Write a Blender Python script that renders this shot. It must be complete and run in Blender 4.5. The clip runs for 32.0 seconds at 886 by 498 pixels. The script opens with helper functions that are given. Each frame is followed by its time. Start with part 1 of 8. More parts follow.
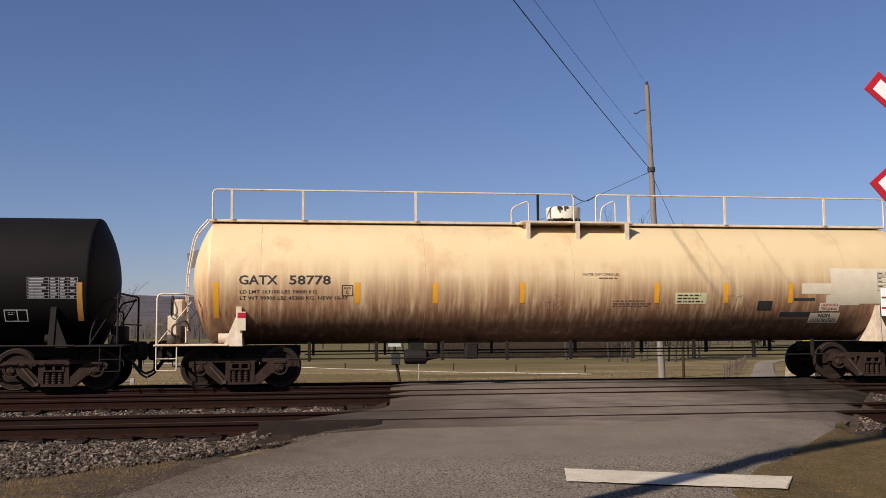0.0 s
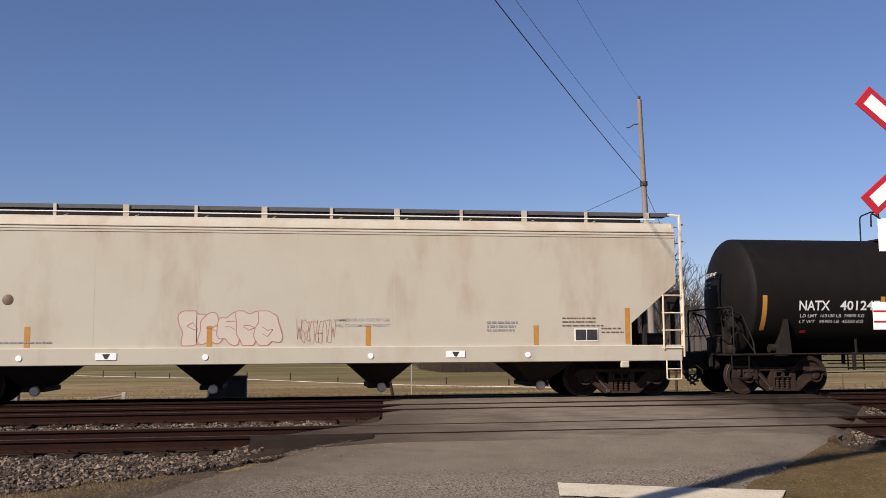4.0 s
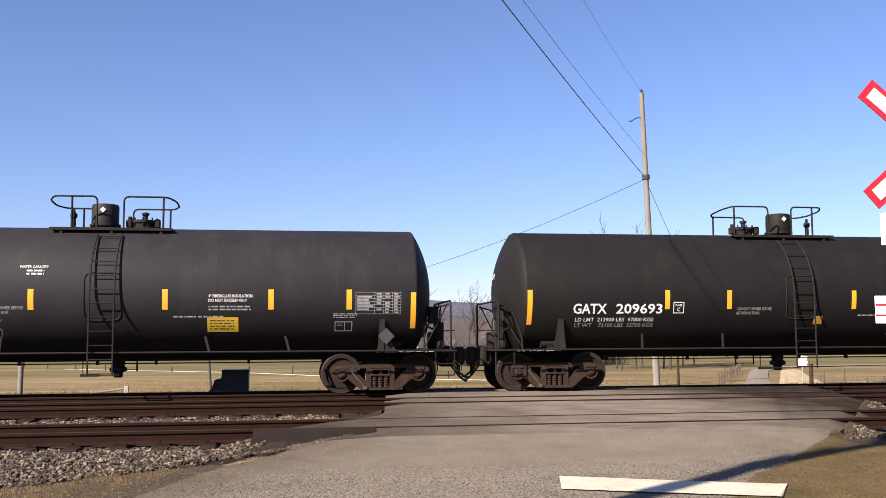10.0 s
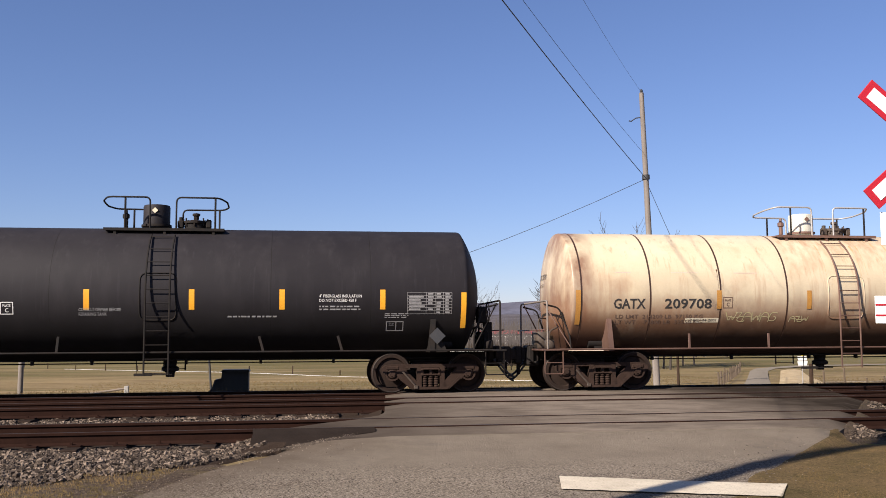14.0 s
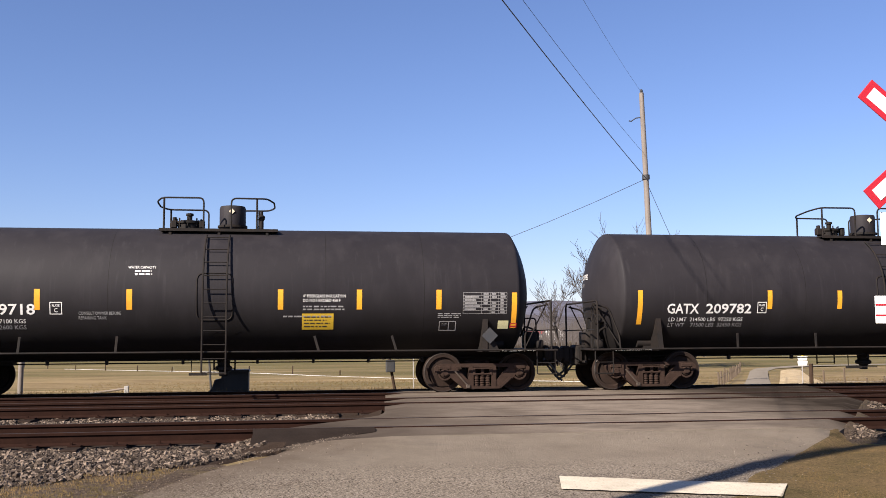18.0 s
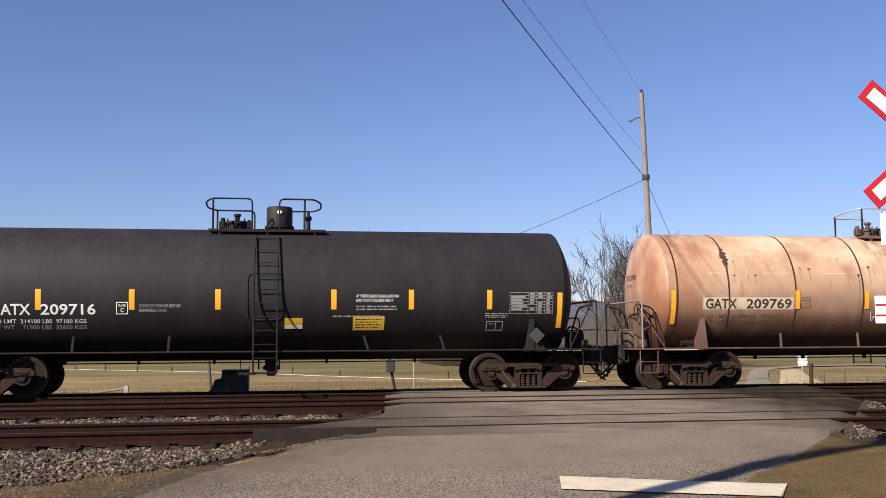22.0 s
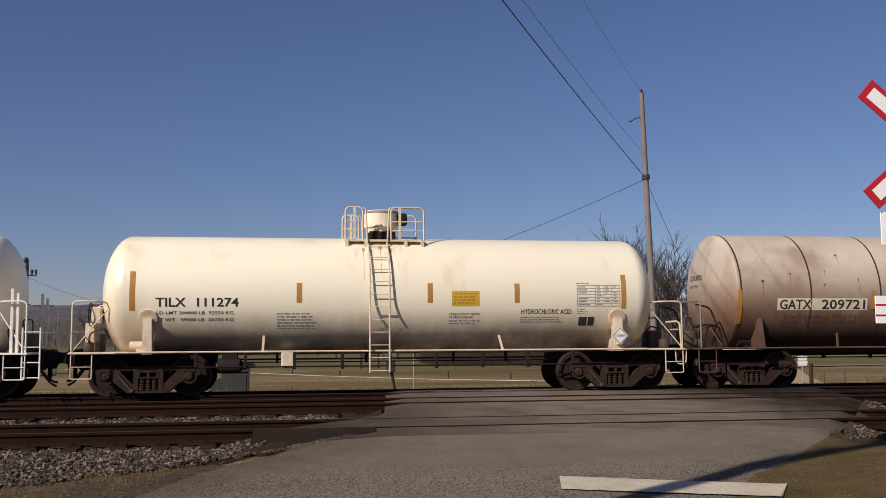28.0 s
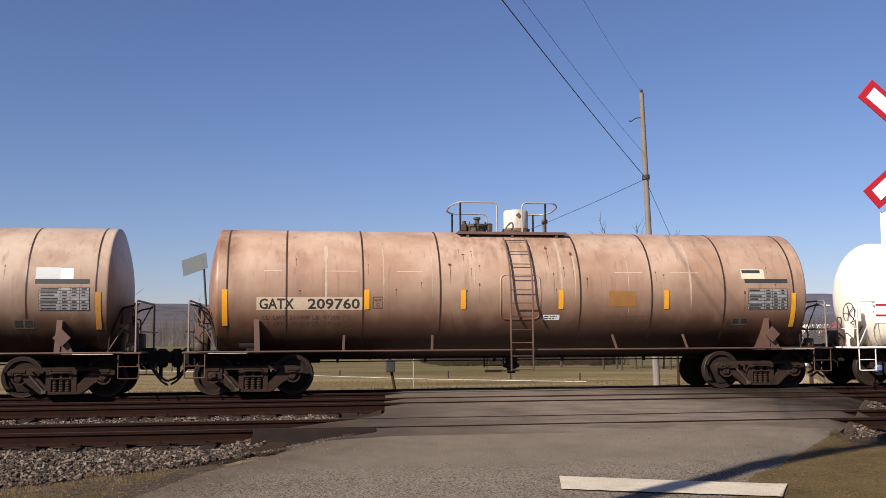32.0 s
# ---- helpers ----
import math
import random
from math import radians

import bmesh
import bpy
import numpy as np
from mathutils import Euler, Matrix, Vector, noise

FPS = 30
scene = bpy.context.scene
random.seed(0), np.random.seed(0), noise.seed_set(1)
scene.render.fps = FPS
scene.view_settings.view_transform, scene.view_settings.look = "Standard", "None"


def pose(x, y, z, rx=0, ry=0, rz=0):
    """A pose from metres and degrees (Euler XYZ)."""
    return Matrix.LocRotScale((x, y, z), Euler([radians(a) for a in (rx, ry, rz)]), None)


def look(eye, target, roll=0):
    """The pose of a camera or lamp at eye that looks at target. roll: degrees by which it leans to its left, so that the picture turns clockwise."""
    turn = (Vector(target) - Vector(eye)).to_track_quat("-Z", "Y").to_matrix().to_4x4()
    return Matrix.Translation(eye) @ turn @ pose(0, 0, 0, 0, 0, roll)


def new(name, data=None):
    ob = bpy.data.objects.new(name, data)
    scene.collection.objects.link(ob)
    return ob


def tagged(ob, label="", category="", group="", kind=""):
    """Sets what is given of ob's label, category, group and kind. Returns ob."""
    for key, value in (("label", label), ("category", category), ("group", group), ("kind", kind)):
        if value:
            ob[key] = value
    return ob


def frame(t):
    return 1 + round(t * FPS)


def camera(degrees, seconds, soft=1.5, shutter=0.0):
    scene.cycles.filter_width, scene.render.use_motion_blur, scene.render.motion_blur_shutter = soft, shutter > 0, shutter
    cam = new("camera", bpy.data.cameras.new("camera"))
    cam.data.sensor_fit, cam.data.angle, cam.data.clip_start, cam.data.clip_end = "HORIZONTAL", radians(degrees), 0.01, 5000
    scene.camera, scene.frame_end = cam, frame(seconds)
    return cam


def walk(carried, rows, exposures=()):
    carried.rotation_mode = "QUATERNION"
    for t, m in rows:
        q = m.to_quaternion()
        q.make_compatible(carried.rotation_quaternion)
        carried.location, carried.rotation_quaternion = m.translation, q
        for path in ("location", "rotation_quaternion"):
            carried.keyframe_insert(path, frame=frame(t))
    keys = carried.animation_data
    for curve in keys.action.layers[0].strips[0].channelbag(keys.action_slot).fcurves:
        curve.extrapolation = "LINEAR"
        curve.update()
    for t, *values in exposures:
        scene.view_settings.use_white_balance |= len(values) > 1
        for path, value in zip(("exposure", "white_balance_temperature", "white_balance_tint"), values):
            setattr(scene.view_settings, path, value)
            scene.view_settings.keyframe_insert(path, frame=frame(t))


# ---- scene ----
# ---------- camera ----------
LENS = math.degrees(2 * math.atan(784 / 1700))
YAW, PITCH, ROLL, EYE_Z = -8.6, 5.35, 0.33, 1.25
cam = camera(LENS, 32.0, soft=0.75, shutter=0.0)

# small pan and tilt of the tripod head at the start: seconds, yaw and pitch in degrees
PAN = [(0, .303, -.438), (.5, .219, -.303), (1, .101, -.152), (1.5, 0, .067), (2, -.067, .27), (2.5, -.101, .371),
       (3, -.152, .421), (3.5, -.118, .371), (4, -.118, .371), (4.5, -.152, .337), (5.5, -.11, .25), (6.5, -.067, .169),
       (7, -.067, .202), (7.5, -.05, .202), (8, 0, .202), (8.5, 0, .169), (9, 0, .101), (9.5, 0, .017), (10, 0, 0), (32, 0, 0)]
EXPOSURE = [(t, e, 6050, 16) for t, e in ((0, .3), (1, .75), (2, 1.15), (3, 1.02), (4, .5), (5.5, .8), (7, 1.28), (10, 1.3), (11, 1.28), (12, .87), (13, .50), (14, .87), (17, 1.15), (18, 1.15), (19, 1.10), (20, .73), (21, .72), (22, .9), (23, 1.22), (23.4, .94), (24, .79), (25, .66), (28, -.02), (29, -.07), (30, -.12), (31, .06), (32, .57))]
walk(cam, [(t, pose(0, 0, EYE_Z, 90 + PITCH + b, ROLL, YAW + a)) for t, a, b in PAN], EXPOSURE)

# ---------- light ----------
SUN_AZ, SUN_EL = 52.0, 33.5    # the light travels away from the camera and to the side; degrees
w = bpy.data.worlds.new("sky_world")
scene.world = w
w.use_nodes = True
nt = w.node_tree
nt.nodes.clear()
sky = nt.nodes.new("ShaderNodeTexSky")
sky.sky_type, sky.sun_disc = "NISHITA", False
sky.sun_elevation, sky.sun_rotation = radians(SUN_EL), radians(180 + SUN_AZ)
sky.air_density, sky.dust_density, sky.ozone_density = 1.0, 0.25, 7.0
bg = nt.nodes.new("ShaderNodeBackground")
bg.inputs["Strength"].default_value = 0.064
wo = nt.nodes.new("ShaderNodeOutputWorld")
tone = nt.nodes.new("ShaderNodeMix")      # a slightly violet winter sky
tone.data_type, tone.blend_type = "RGBA", "MULTIPLY"
tone.inputs["Factor"].default_value = 1.0
tone.inputs["B"].default_value = (1.225, .987, .955, 1)
nt.links.new(sky.outputs[0], tone.inputs["A"])
nt.links.new(tone.outputs["Result"], bg.inputs[0])
nt.links.new(bg.outputs[0], wo.inputs[0])
sun = new("sun", bpy.data.lights.new("sun", "SUN"))
sun.data.energy, sun.data.angle, sun.data.color = 5.0, radians(0.5), (1.0, 0.89, 0.71)
ca, sa, te = math.cos(radians(SUN_AZ)), math.sin(radians(SUN_AZ)), math.tan(radians(SUN_EL))
sun.matrix_world = look((-sa * 60, -ca * 60, te * 60), (0, 0, 0))


# ---------- mesh tools ----------
class Geo:
    """Collects vertices and faces of one mesh."""

    def __init__(self):
        self.v, self.f = [], []

    def add(self, v, f):
        n = len(self.v)
        self.v += [tuple(p) for p in v]
        self.f += [tuple(i + n for i in q) for q in f]
        return self

    def box(self, x0, x1, y0, y1, z0, z1, c=0.0):
        if c <= 0:
            v = [(x, y, z) for x in (x0, x1) for y in (y0, y1) for z in (z0, z1)]
            return self.add(v, [(0, 1, 3, 2), (4, 6, 7, 5), (0, 4, 5, 1), (2, 3, 7, 6), (0, 2, 6, 4), (1, 5, 7, 3)])
        c = min(c, abs(x1 - x0) / 2.1, abs(y1 - y0) / 2.1, abs(z1 - z0) / 2.1)
        bm = bmesh.new()
        bmesh.ops.create_cube(bm, size=1)
        for q in bm.verts:
            q.co = Vector(((x0 + x1) / 2 + q.co.x * (x1 - x0), (y0 + y1) / 2 + q.co.y * (y1 - y0), (z0 + z1) / 2 + q.co.z * (z1 - z0)))
        bmesh.ops.bevel(bm, geom=list(bm.edges), offset=c, segments=1, affect="EDGES")
        bm.verts.index_update()
        self.add([q.co[:] for q in bm.verts], [[q.index for q in p.verts] for p in bm.faces])
        bm.free()
        return self

    def tube(self, pts, r, seg=8, caps=True, r2=None):
        """A round bar along the points."""
        pts = [Vector(p) for p in pts]
        n, v, f = len(pts), [], []
        up = None
        for i, p in enumerate(pts):
            d = (pts[min(i + 1, n - 1)] - pts[max(i - 1, 0)]).normalized()
            if up is None:
                up = Vector((0, 0, 1)) if abs(d.z) < .9 else Vector((0, 1, 0))
            a = d.cross(up)
            if a.length < 1e-4:
                a = d.cross(Vector((1, 0, 0)))
            a.normalize()
            b = a.cross(d).normalized()
            up = b
            rr = r if r2 is None else r + (r2 - r) * i / (n - 1)
            for k in range(seg):
                t = 2 * math.pi * k / seg
                v.append(p + a * math.cos(t) * rr + b * math.sin(t) * rr)
        for i in range(n - 1):
            for k in range(seg):
                q = (k + 1) % seg
                f.append((i * seg + k, i * seg + q, (i + 1) * seg + q, (i + 1) * seg + k))
        if caps:
            f.append(tuple(range(seg - 1, -1, -1)))
            f.append(tuple((n - 1) * seg + k for k in range(seg)))
        return self.add(v, f)

    def lathe(self, prof, axis="x", seg=32, at=(0, 0, 0)):
        """Turns a profile of (along, radius) round an axis; ends with radius 0 close."""
        v, f, rows = [], [], []
        for s, r in prof:
            if r < 1e-5:
                rows.append([len(v)])
                v.append((s, 0, 0))
            else:
                rows.append(list(range(len(v), len(v) + seg)))
                v += [(s, r * math.cos(2 * math.pi * k / seg), r * math.sin(2 * math.pi * k / seg)) for k in range(seg)]
        for a, b in zip(rows, rows[1:]):
            for k in range(seg):
                q = (k + 1) % seg
                if len(a) == 1 and len(b) > 1:
                    f.append((a[0], b[q], b[k]))
                elif len(b) == 1 and len(a) > 1:
                    f.append((a[k], a[q], b[0]))
                elif len(a) > 1:
                    f.append((a[k], a[q], b[q], b[k]))
        m = {"x": lambda p: p, "y": lambda p: (p[2], p[0], p[1]), "z": lambda p: (p[1], p[2], p[0])}[axis]
        return self.add([tuple(c + d for c, d in zip(m(p), at)) for p in v], f)

    def prism(self, poly, y0, y1):
        """A plate: an outline in x and z, from y0 to y1."""
        n = len(poly)
        v = [(x, y0, z) for x, z in poly] + [(x, y1, z) for x, z in poly]
        f = [tuple(range(n)), tuple(range(2 * n - 1, n - 1, -1))]
        f += [(i, (i + 1) % n + 0, (i + 1) % n + n, i + n)[::-1] for i in range(n)]
        return self.add(v, f)

    def sweep(self, poly, x0, x1):
        """A bar along x with an outline in y and z."""
        n = len(poly)
        v = [(x0, y, z) for y, z in poly] + [(x1, y, z) for y, z in poly]
        f = [tuple(range(n)), tuple(range(2 * n - 1, n - 1, -1))]
        f += [(i, (i + 1) % n, (i + 1) % n + n, i + n)[::-1] for i in range(n)]
        return self.add(v, f)

    def mesh(self, name, mat, smooth=35):
        me = bpy.data.meshes.new(name)
        me.from_pydata(self.v, [], self.f)
        bm = bmesh.new()
        bm.from_mesh(me)
        bmesh.ops.recalc_face_normals(bm, faces=bm.faces)
        bm.to_mesh(me)
        bm.free()
        if smooth:
            me.shade_smooth()
            me.set_sharp_from_angle(angle=radians(smooth))
        me.materials.append(mat)
        return me


def part(name, geo, mat, parent, label="", m=None, smooth=35):
    """Links a Geo (or a ready mesh) as one mesh object under its parent."""
    me = geo.mesh(name, mat, smooth) if isinstance(geo, Geo) else geo
    ob = new(name, me)
    ob.parent = parent
    if m is not None:
        ob.matrix_basis = m
    if label:
        ob["label"] = label
    return ob


def thing(name, label, category, group="", kind="", m=None):
    ob = tagged(new(name), label, category, group, kind)
    ob.empty_display_size = .2
    if m is not None:
        ob.matrix_basis = m
    return ob


# ---------- materials ----------
def mat(name, base, rough=.6, metal=0.0, var=None, scale=3.0, grain=40.0, bump=.15, spec=.5, stretch=(1, 1, 1), amount=.5, extra=None, bump_dist=.01, speckle=.35, wave=0.0):
    """A surface with two scales of change in colour and a fine relief. var: the second colour."""
    m = bpy.data.materials.new(name)
    m.use_nodes = True
    n, l = m.node_tree.nodes, m.node_tree.links
    b = n["Principled BSDF"]
    b.inputs["Roughness"].default_value, b.inputs["Metallic"].default_value = rough, metal
    b.inputs["Specular IOR Level"].default_value = spec
    var = var or tuple(c * .7 for c in base)
    tc, mp, inf = n.new("ShaderNodeTexCoord"), n.new("ShaderNodeMapping"), n.new("ShaderNodeObjectInfo")
    mp.inputs["Scale"].default_value = stretch
    add = n.new("ShaderNodeVectorMath")
    add.operation = "MULTIPLY_ADD"
    comb = n.new("ShaderNodeCombineXYZ")
    for i in range(3):
        l.new(inf.outputs["Random"], comb.inputs[i])
    add.inputs[1].default_value = (37, 17, 23)
    l.new(comb.outputs[0], add.inputs[0])
    l.new(tc.outputs["Object"], add.inputs[2])
    l.new(add.outputs[0], mp.inputs["Vector"])
    big, fine = n.new("ShaderNodeTexNoise"), n.new("ShaderNodeTexNoise")
    big.inputs["Scale"].default_value, big.inputs["Detail"].default_value, big.inputs["Roughness"].default_value = scale, 6, .65
    fine.inputs["Scale"].default_value, fine.inputs["Detail"].default_value = grain, 3
    l.new(mp.outputs[0], big.inputs["Vector"])
    l.new(mp.outputs[0], fine.inputs["Vector"])
    ramp = n.new("ShaderNodeMapRange")
    ramp.inputs["From Min"].default_value, ramp.inputs["From Max"].default_value = .38, .68
    ramp.inputs["To Max"].default_value = amount
    l.new(big.outputs["Fac"], ramp.inputs["Value"])
    mix = n.new("ShaderNodeMix")
    mix.data_type = "RGBA"
    mix.inputs["A"].default_value, mix.inputs["B"].default_value = (*base, 1), (*var, 1)
    l.new(ramp.outputs[0], mix.inputs["Factor"])
    mul = n.new("ShaderNodeMix")
    mul.data_type, mul.blend_type = "RGBA", "OVERLAY"
    mul.inputs["Factor"].default_value = speckle
    l.new(mix.outputs["Result"], mul.inputs["A"])
    l.new(fine.outputs["Fac"], mul.inputs["B"])
    out = mul.outputs["Result"]
    if extra:
        out = extra(n, l, out, tc, mp, b)
    l.new(out, b.inputs["Base Color"])
    rr = n.new("ShaderNodeMapRange")
    rr.inputs["To Min"].default_value, rr.inputs["To Max"].default_value = max(0, rough - .1), min(1, rough + .12)
    l.new(big.outputs["Fac"], rr.inputs["Value"])
    l.new(rr.outputs[0], b.inputs["Roughness"])
    bp = n.new("ShaderNodeBump")
    bp.inputs["Strength"].default_value, bp.inputs["Distance"].default_value = bump, bump_dist
    l.new(fine.outputs["Fac"], bp.inputs["Height"])
    if wave:      # sheet metal that is not quite even
        sw, wb = n.new("ShaderNodeTexNoise"), n.new("ShaderNodeBump")
        sw.inputs["Scale"].default_value, sw.inputs["Detail"].default_value = 1.1, 2
        wb.inputs["Strength"].default_value, wb.inputs["Distance"].default_value = wave, .10
        l.new(add.outputs[0], sw.inputs["Vector"])
        l.new(sw.outputs["Fac"], wb.inputs["Height"])
        l.new(wb.outputs[0], bp.inputs["Normal"])
    l.new(bp.outputs[0], b.inputs["Normal"])
    return m


def blotch(colour, scale, low, high, strength, stretch=(1, 1, 1), zr=None, seed=0.0, xr=None, axis="Z"):
    """A colour layer: patches of a colour, drawn out by stretch; zr: fades in along the axis; xr: only from x to x,
    with a soft edge.
    """
    def layer(n, l, out, tc, mp, b):
        m2 = n.new("ShaderNodeMapping")
        m2.inputs["Scale"].default_value, m2.inputs["Location"].default_value = stretch, (seed, seed * 1.7, seed * .3)
        l.new(mp.outputs[0], m2.inputs["Vector"])
        t = n.new("ShaderNodeTexNoise")
        t.inputs["Scale"].default_value, t.inputs["Detail"].default_value, t.inputs["Roughness"].default_value = scale, 5, .6
        l.new(m2.outputs[0], t.inputs["Vector"])
        r = n.new("ShaderNodeMapRange")
        r.inputs["From Min"].default_value, r.inputs["From Max"].default_value, r.inputs["To Max"].default_value = low, high, strength
        l.new(t.outputs["Fac"], r.inputs["Value"])
        fac = r.outputs[0]
        if zr:
            s = n.new("ShaderNodeSeparateXYZ")
            l.new(tc.outputs["Object"], s.inputs[0])
            z = n.new("ShaderNodeMapRange")
            z.inputs["From Min"].default_value, z.inputs["From Max"].default_value = zr
            l.new(s.outputs[axis], z.inputs["Value"])
            k = n.new("ShaderNodeMath")
            k.operation = "MULTIPLY"
            l.new(fac, k.inputs[0])
            l.new(z.outputs[0], k.inputs[1])
            fac = k.outputs[0]
        for edge, way in ((xr[0], -1), (xr[1], 1)) if xr else ():
            s = n.new("ShaderNodeSeparateXYZ")
            l.new(tc.outputs["Object"], s.inputs[0])
            z = n.new("ShaderNodeMapRange")
            z.inputs["From Min"].default_value, z.inputs["From Max"].default_value = edge + way * xr[2], edge
            l.new(s.outputs["X"], z.inputs["Value"])
            k = n.new("ShaderNodeMath")
            k.operation = "MULTIPLY"
            l.new(fac, k.inputs[0])
            l.new(z.outputs[0], k.inputs[1])
            fac = k.outputs[0]
        x = n.new("ShaderNodeMix")
        x.data_type = "RGBA"
        x.inputs["B"].default_value = (*colour, 1)
        l.new(fac, x.inputs["Factor"])
        l.new(out, x.inputs["A"])
        return x.outputs["Result"]
    return layer


def tar_zone(x0, x1, r, g, b_):
    """Old tar spread over one end of a surface, with a ragged edge; full at x0, none at x1."""
    def layer(n, l, out, tc, mp, b):
        s = n.new("ShaderNodeSeparateXYZ")
        l.new(tc.outputs["Object"], s.inputs[0])
        t = n.new("ShaderNodeTexNoise")
        t.inputs["Scale"].default_value, t.inputs["Detail"].default_value = .9, 5
        l.new(tc.outputs["Object"], t.inputs["Vector"])
        k = n.new("ShaderNodeMath")
        k.operation = "MULTIPLY_ADD"
        k.inputs[1].default_value = 3.0
        l.new(t.outputs["Fac"], k.inputs[0])
        l.new(s.outputs["X"], k.inputs[2])
        z = n.new("ShaderNodeMapRange")
        z.inputs["From Min"].default_value, z.inputs["From Max"].default_value = x1 + 1.5, x0 + 1.5
        l.new(k.outputs[0], z.inputs["Value"])
        x = n.new("ShaderNodeMix")
        x.data_type = "RGBA"
        x.inputs["B"].default_value = (r, g, b_, 1)
        l.new(z.outputs[0], x.inputs["Factor"])
        l.new(out, x.inputs["A"])
        return x.outputs["Result"]
    return layer


def spread(colour, px, py, low, high, ragged=1.6):
    """Soil washed over a surface from one side: none at low, full at high, measured along (px, py), with a ragged edge."""
    def layer(n, l, out, tc, mp, b):
        d = n.new("ShaderNodeVectorMath")
        d.operation = "DOT_PRODUCT"
        d.inputs[1].default_value = (px, py, 0)
        l.new(tc.outputs["Object"], d.inputs[0])
        t = n.new("ShaderNodeTexNoise")
        t.inputs["Scale"].default_value, t.inputs["Detail"].default_value, t.inputs["Roughness"].default_value = 2.2, 8, .7
        l.new(tc.outputs["Object"], t.inputs["Vector"])
        k = n.new("ShaderNodeMath")
        k.operation = "MULTIPLY_ADD"
        k.inputs[1].default_value = ragged
        l.new(t.outputs["Fac"], k.inputs[0])
        l.new(d.outputs["Value"], k.inputs[2])
        z = n.new("ShaderNodeMapRange")
        z.inputs["From Min"].default_value, z.inputs["From Max"].default_value = low + ragged / 2, high + ragged / 2
        l.new(k.outputs[0], z.inputs["Value"])
        x = n.new("ShaderNodeMix")
        x.data_type = "RGBA"
        x.inputs["B"].default_value = (*colour, 1)
        l.new(z.outputs[0], x.inputs["Factor"])
        l.new(out, x.inputs["A"])
        return x.outputs["Result"]
    return layer


def layers(*fs):
    def run(n, l, out, tc, mp, b):
        for f in fs:
            out = f(n, l, out, tc, mp, b)
        return out
    return run


M = {}
STREAK = (2.2, 1, .07)
# each black ends with a height-masked tone: dirt plus painted belly shade
M["black_gloss"] = mat("plain_black_tank_paint", (.0064, .0051, .0047), .66, 0, (.0092, .0073, .0067), 1.2, 60, .04, .14, speckle=.1, wave=.06,
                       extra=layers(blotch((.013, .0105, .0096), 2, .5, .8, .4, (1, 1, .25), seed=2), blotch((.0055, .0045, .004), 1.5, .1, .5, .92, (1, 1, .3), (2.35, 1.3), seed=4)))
M["black_mid"] = mat("dull_black_tank_paint", (.0088, .0072, .0067), .66, 0, (.0125, .0102, .0095), 1.2, 60, .04, .18, speckle=.1, wave=.08,
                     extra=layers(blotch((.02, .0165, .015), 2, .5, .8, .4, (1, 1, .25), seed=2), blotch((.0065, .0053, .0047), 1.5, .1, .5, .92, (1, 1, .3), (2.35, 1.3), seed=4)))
M["black_tank"] = mat("black_tank_paint", (.0155, .0132, .0150), .66, 0, (.0225, .0195, .0216), 1.2, 60, .04, .22, speckle=.1, wave=.10,
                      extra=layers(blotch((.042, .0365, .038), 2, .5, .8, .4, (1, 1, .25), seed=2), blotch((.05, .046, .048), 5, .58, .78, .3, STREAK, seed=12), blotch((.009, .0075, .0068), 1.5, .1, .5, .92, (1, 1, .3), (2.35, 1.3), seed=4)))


def jacket_paint(name, base, var, pale, rust, top=.45, dirt_and_shade=(.13, .06, .034), start=2.45, gloss=.4, plat=.6, more=()):
    """Old paint on a tank's jacket: paler above, streaked, darkened below by road dirt and belly shade in the colour.
    """
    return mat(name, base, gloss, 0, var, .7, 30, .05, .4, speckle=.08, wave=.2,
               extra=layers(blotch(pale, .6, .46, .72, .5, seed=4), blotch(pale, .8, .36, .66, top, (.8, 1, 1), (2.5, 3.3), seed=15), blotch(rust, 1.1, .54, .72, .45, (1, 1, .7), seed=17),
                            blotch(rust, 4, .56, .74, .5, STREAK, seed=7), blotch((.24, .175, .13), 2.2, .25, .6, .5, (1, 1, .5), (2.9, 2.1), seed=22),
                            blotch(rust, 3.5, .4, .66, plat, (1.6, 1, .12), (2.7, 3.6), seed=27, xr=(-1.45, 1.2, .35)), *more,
                            # both belly layers mix road dirt with underside shade in the colour
                            blotch(dirt_and_shade, 1.6, .12, .5, .86, (1, 1, .35), (start, 1.62), seed=19), blotch((.033, .017, .0115), 1.6, .02, .36, .95, (1, 1, .25), (1.9, 1.25), seed=9)))


END_RUST = blotch((.16, .066, .036), 1.3, .3, .58, .8, (1, 1, .5), seed=46, xr=(-7.9, -6.75, .4))
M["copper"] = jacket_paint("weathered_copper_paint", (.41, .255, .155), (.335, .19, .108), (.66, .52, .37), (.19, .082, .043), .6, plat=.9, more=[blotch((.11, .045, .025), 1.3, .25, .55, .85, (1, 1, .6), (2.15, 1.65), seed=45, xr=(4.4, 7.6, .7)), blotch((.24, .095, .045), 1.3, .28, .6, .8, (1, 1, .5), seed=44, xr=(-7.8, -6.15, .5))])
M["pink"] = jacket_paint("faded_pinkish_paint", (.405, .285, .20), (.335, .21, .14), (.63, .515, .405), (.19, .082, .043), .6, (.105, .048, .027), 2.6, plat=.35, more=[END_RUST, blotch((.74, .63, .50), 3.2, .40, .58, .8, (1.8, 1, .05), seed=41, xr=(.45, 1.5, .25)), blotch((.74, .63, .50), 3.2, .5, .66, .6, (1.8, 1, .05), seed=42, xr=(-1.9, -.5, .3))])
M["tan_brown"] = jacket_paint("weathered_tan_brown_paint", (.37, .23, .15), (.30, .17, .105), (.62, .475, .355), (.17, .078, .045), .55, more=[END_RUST])
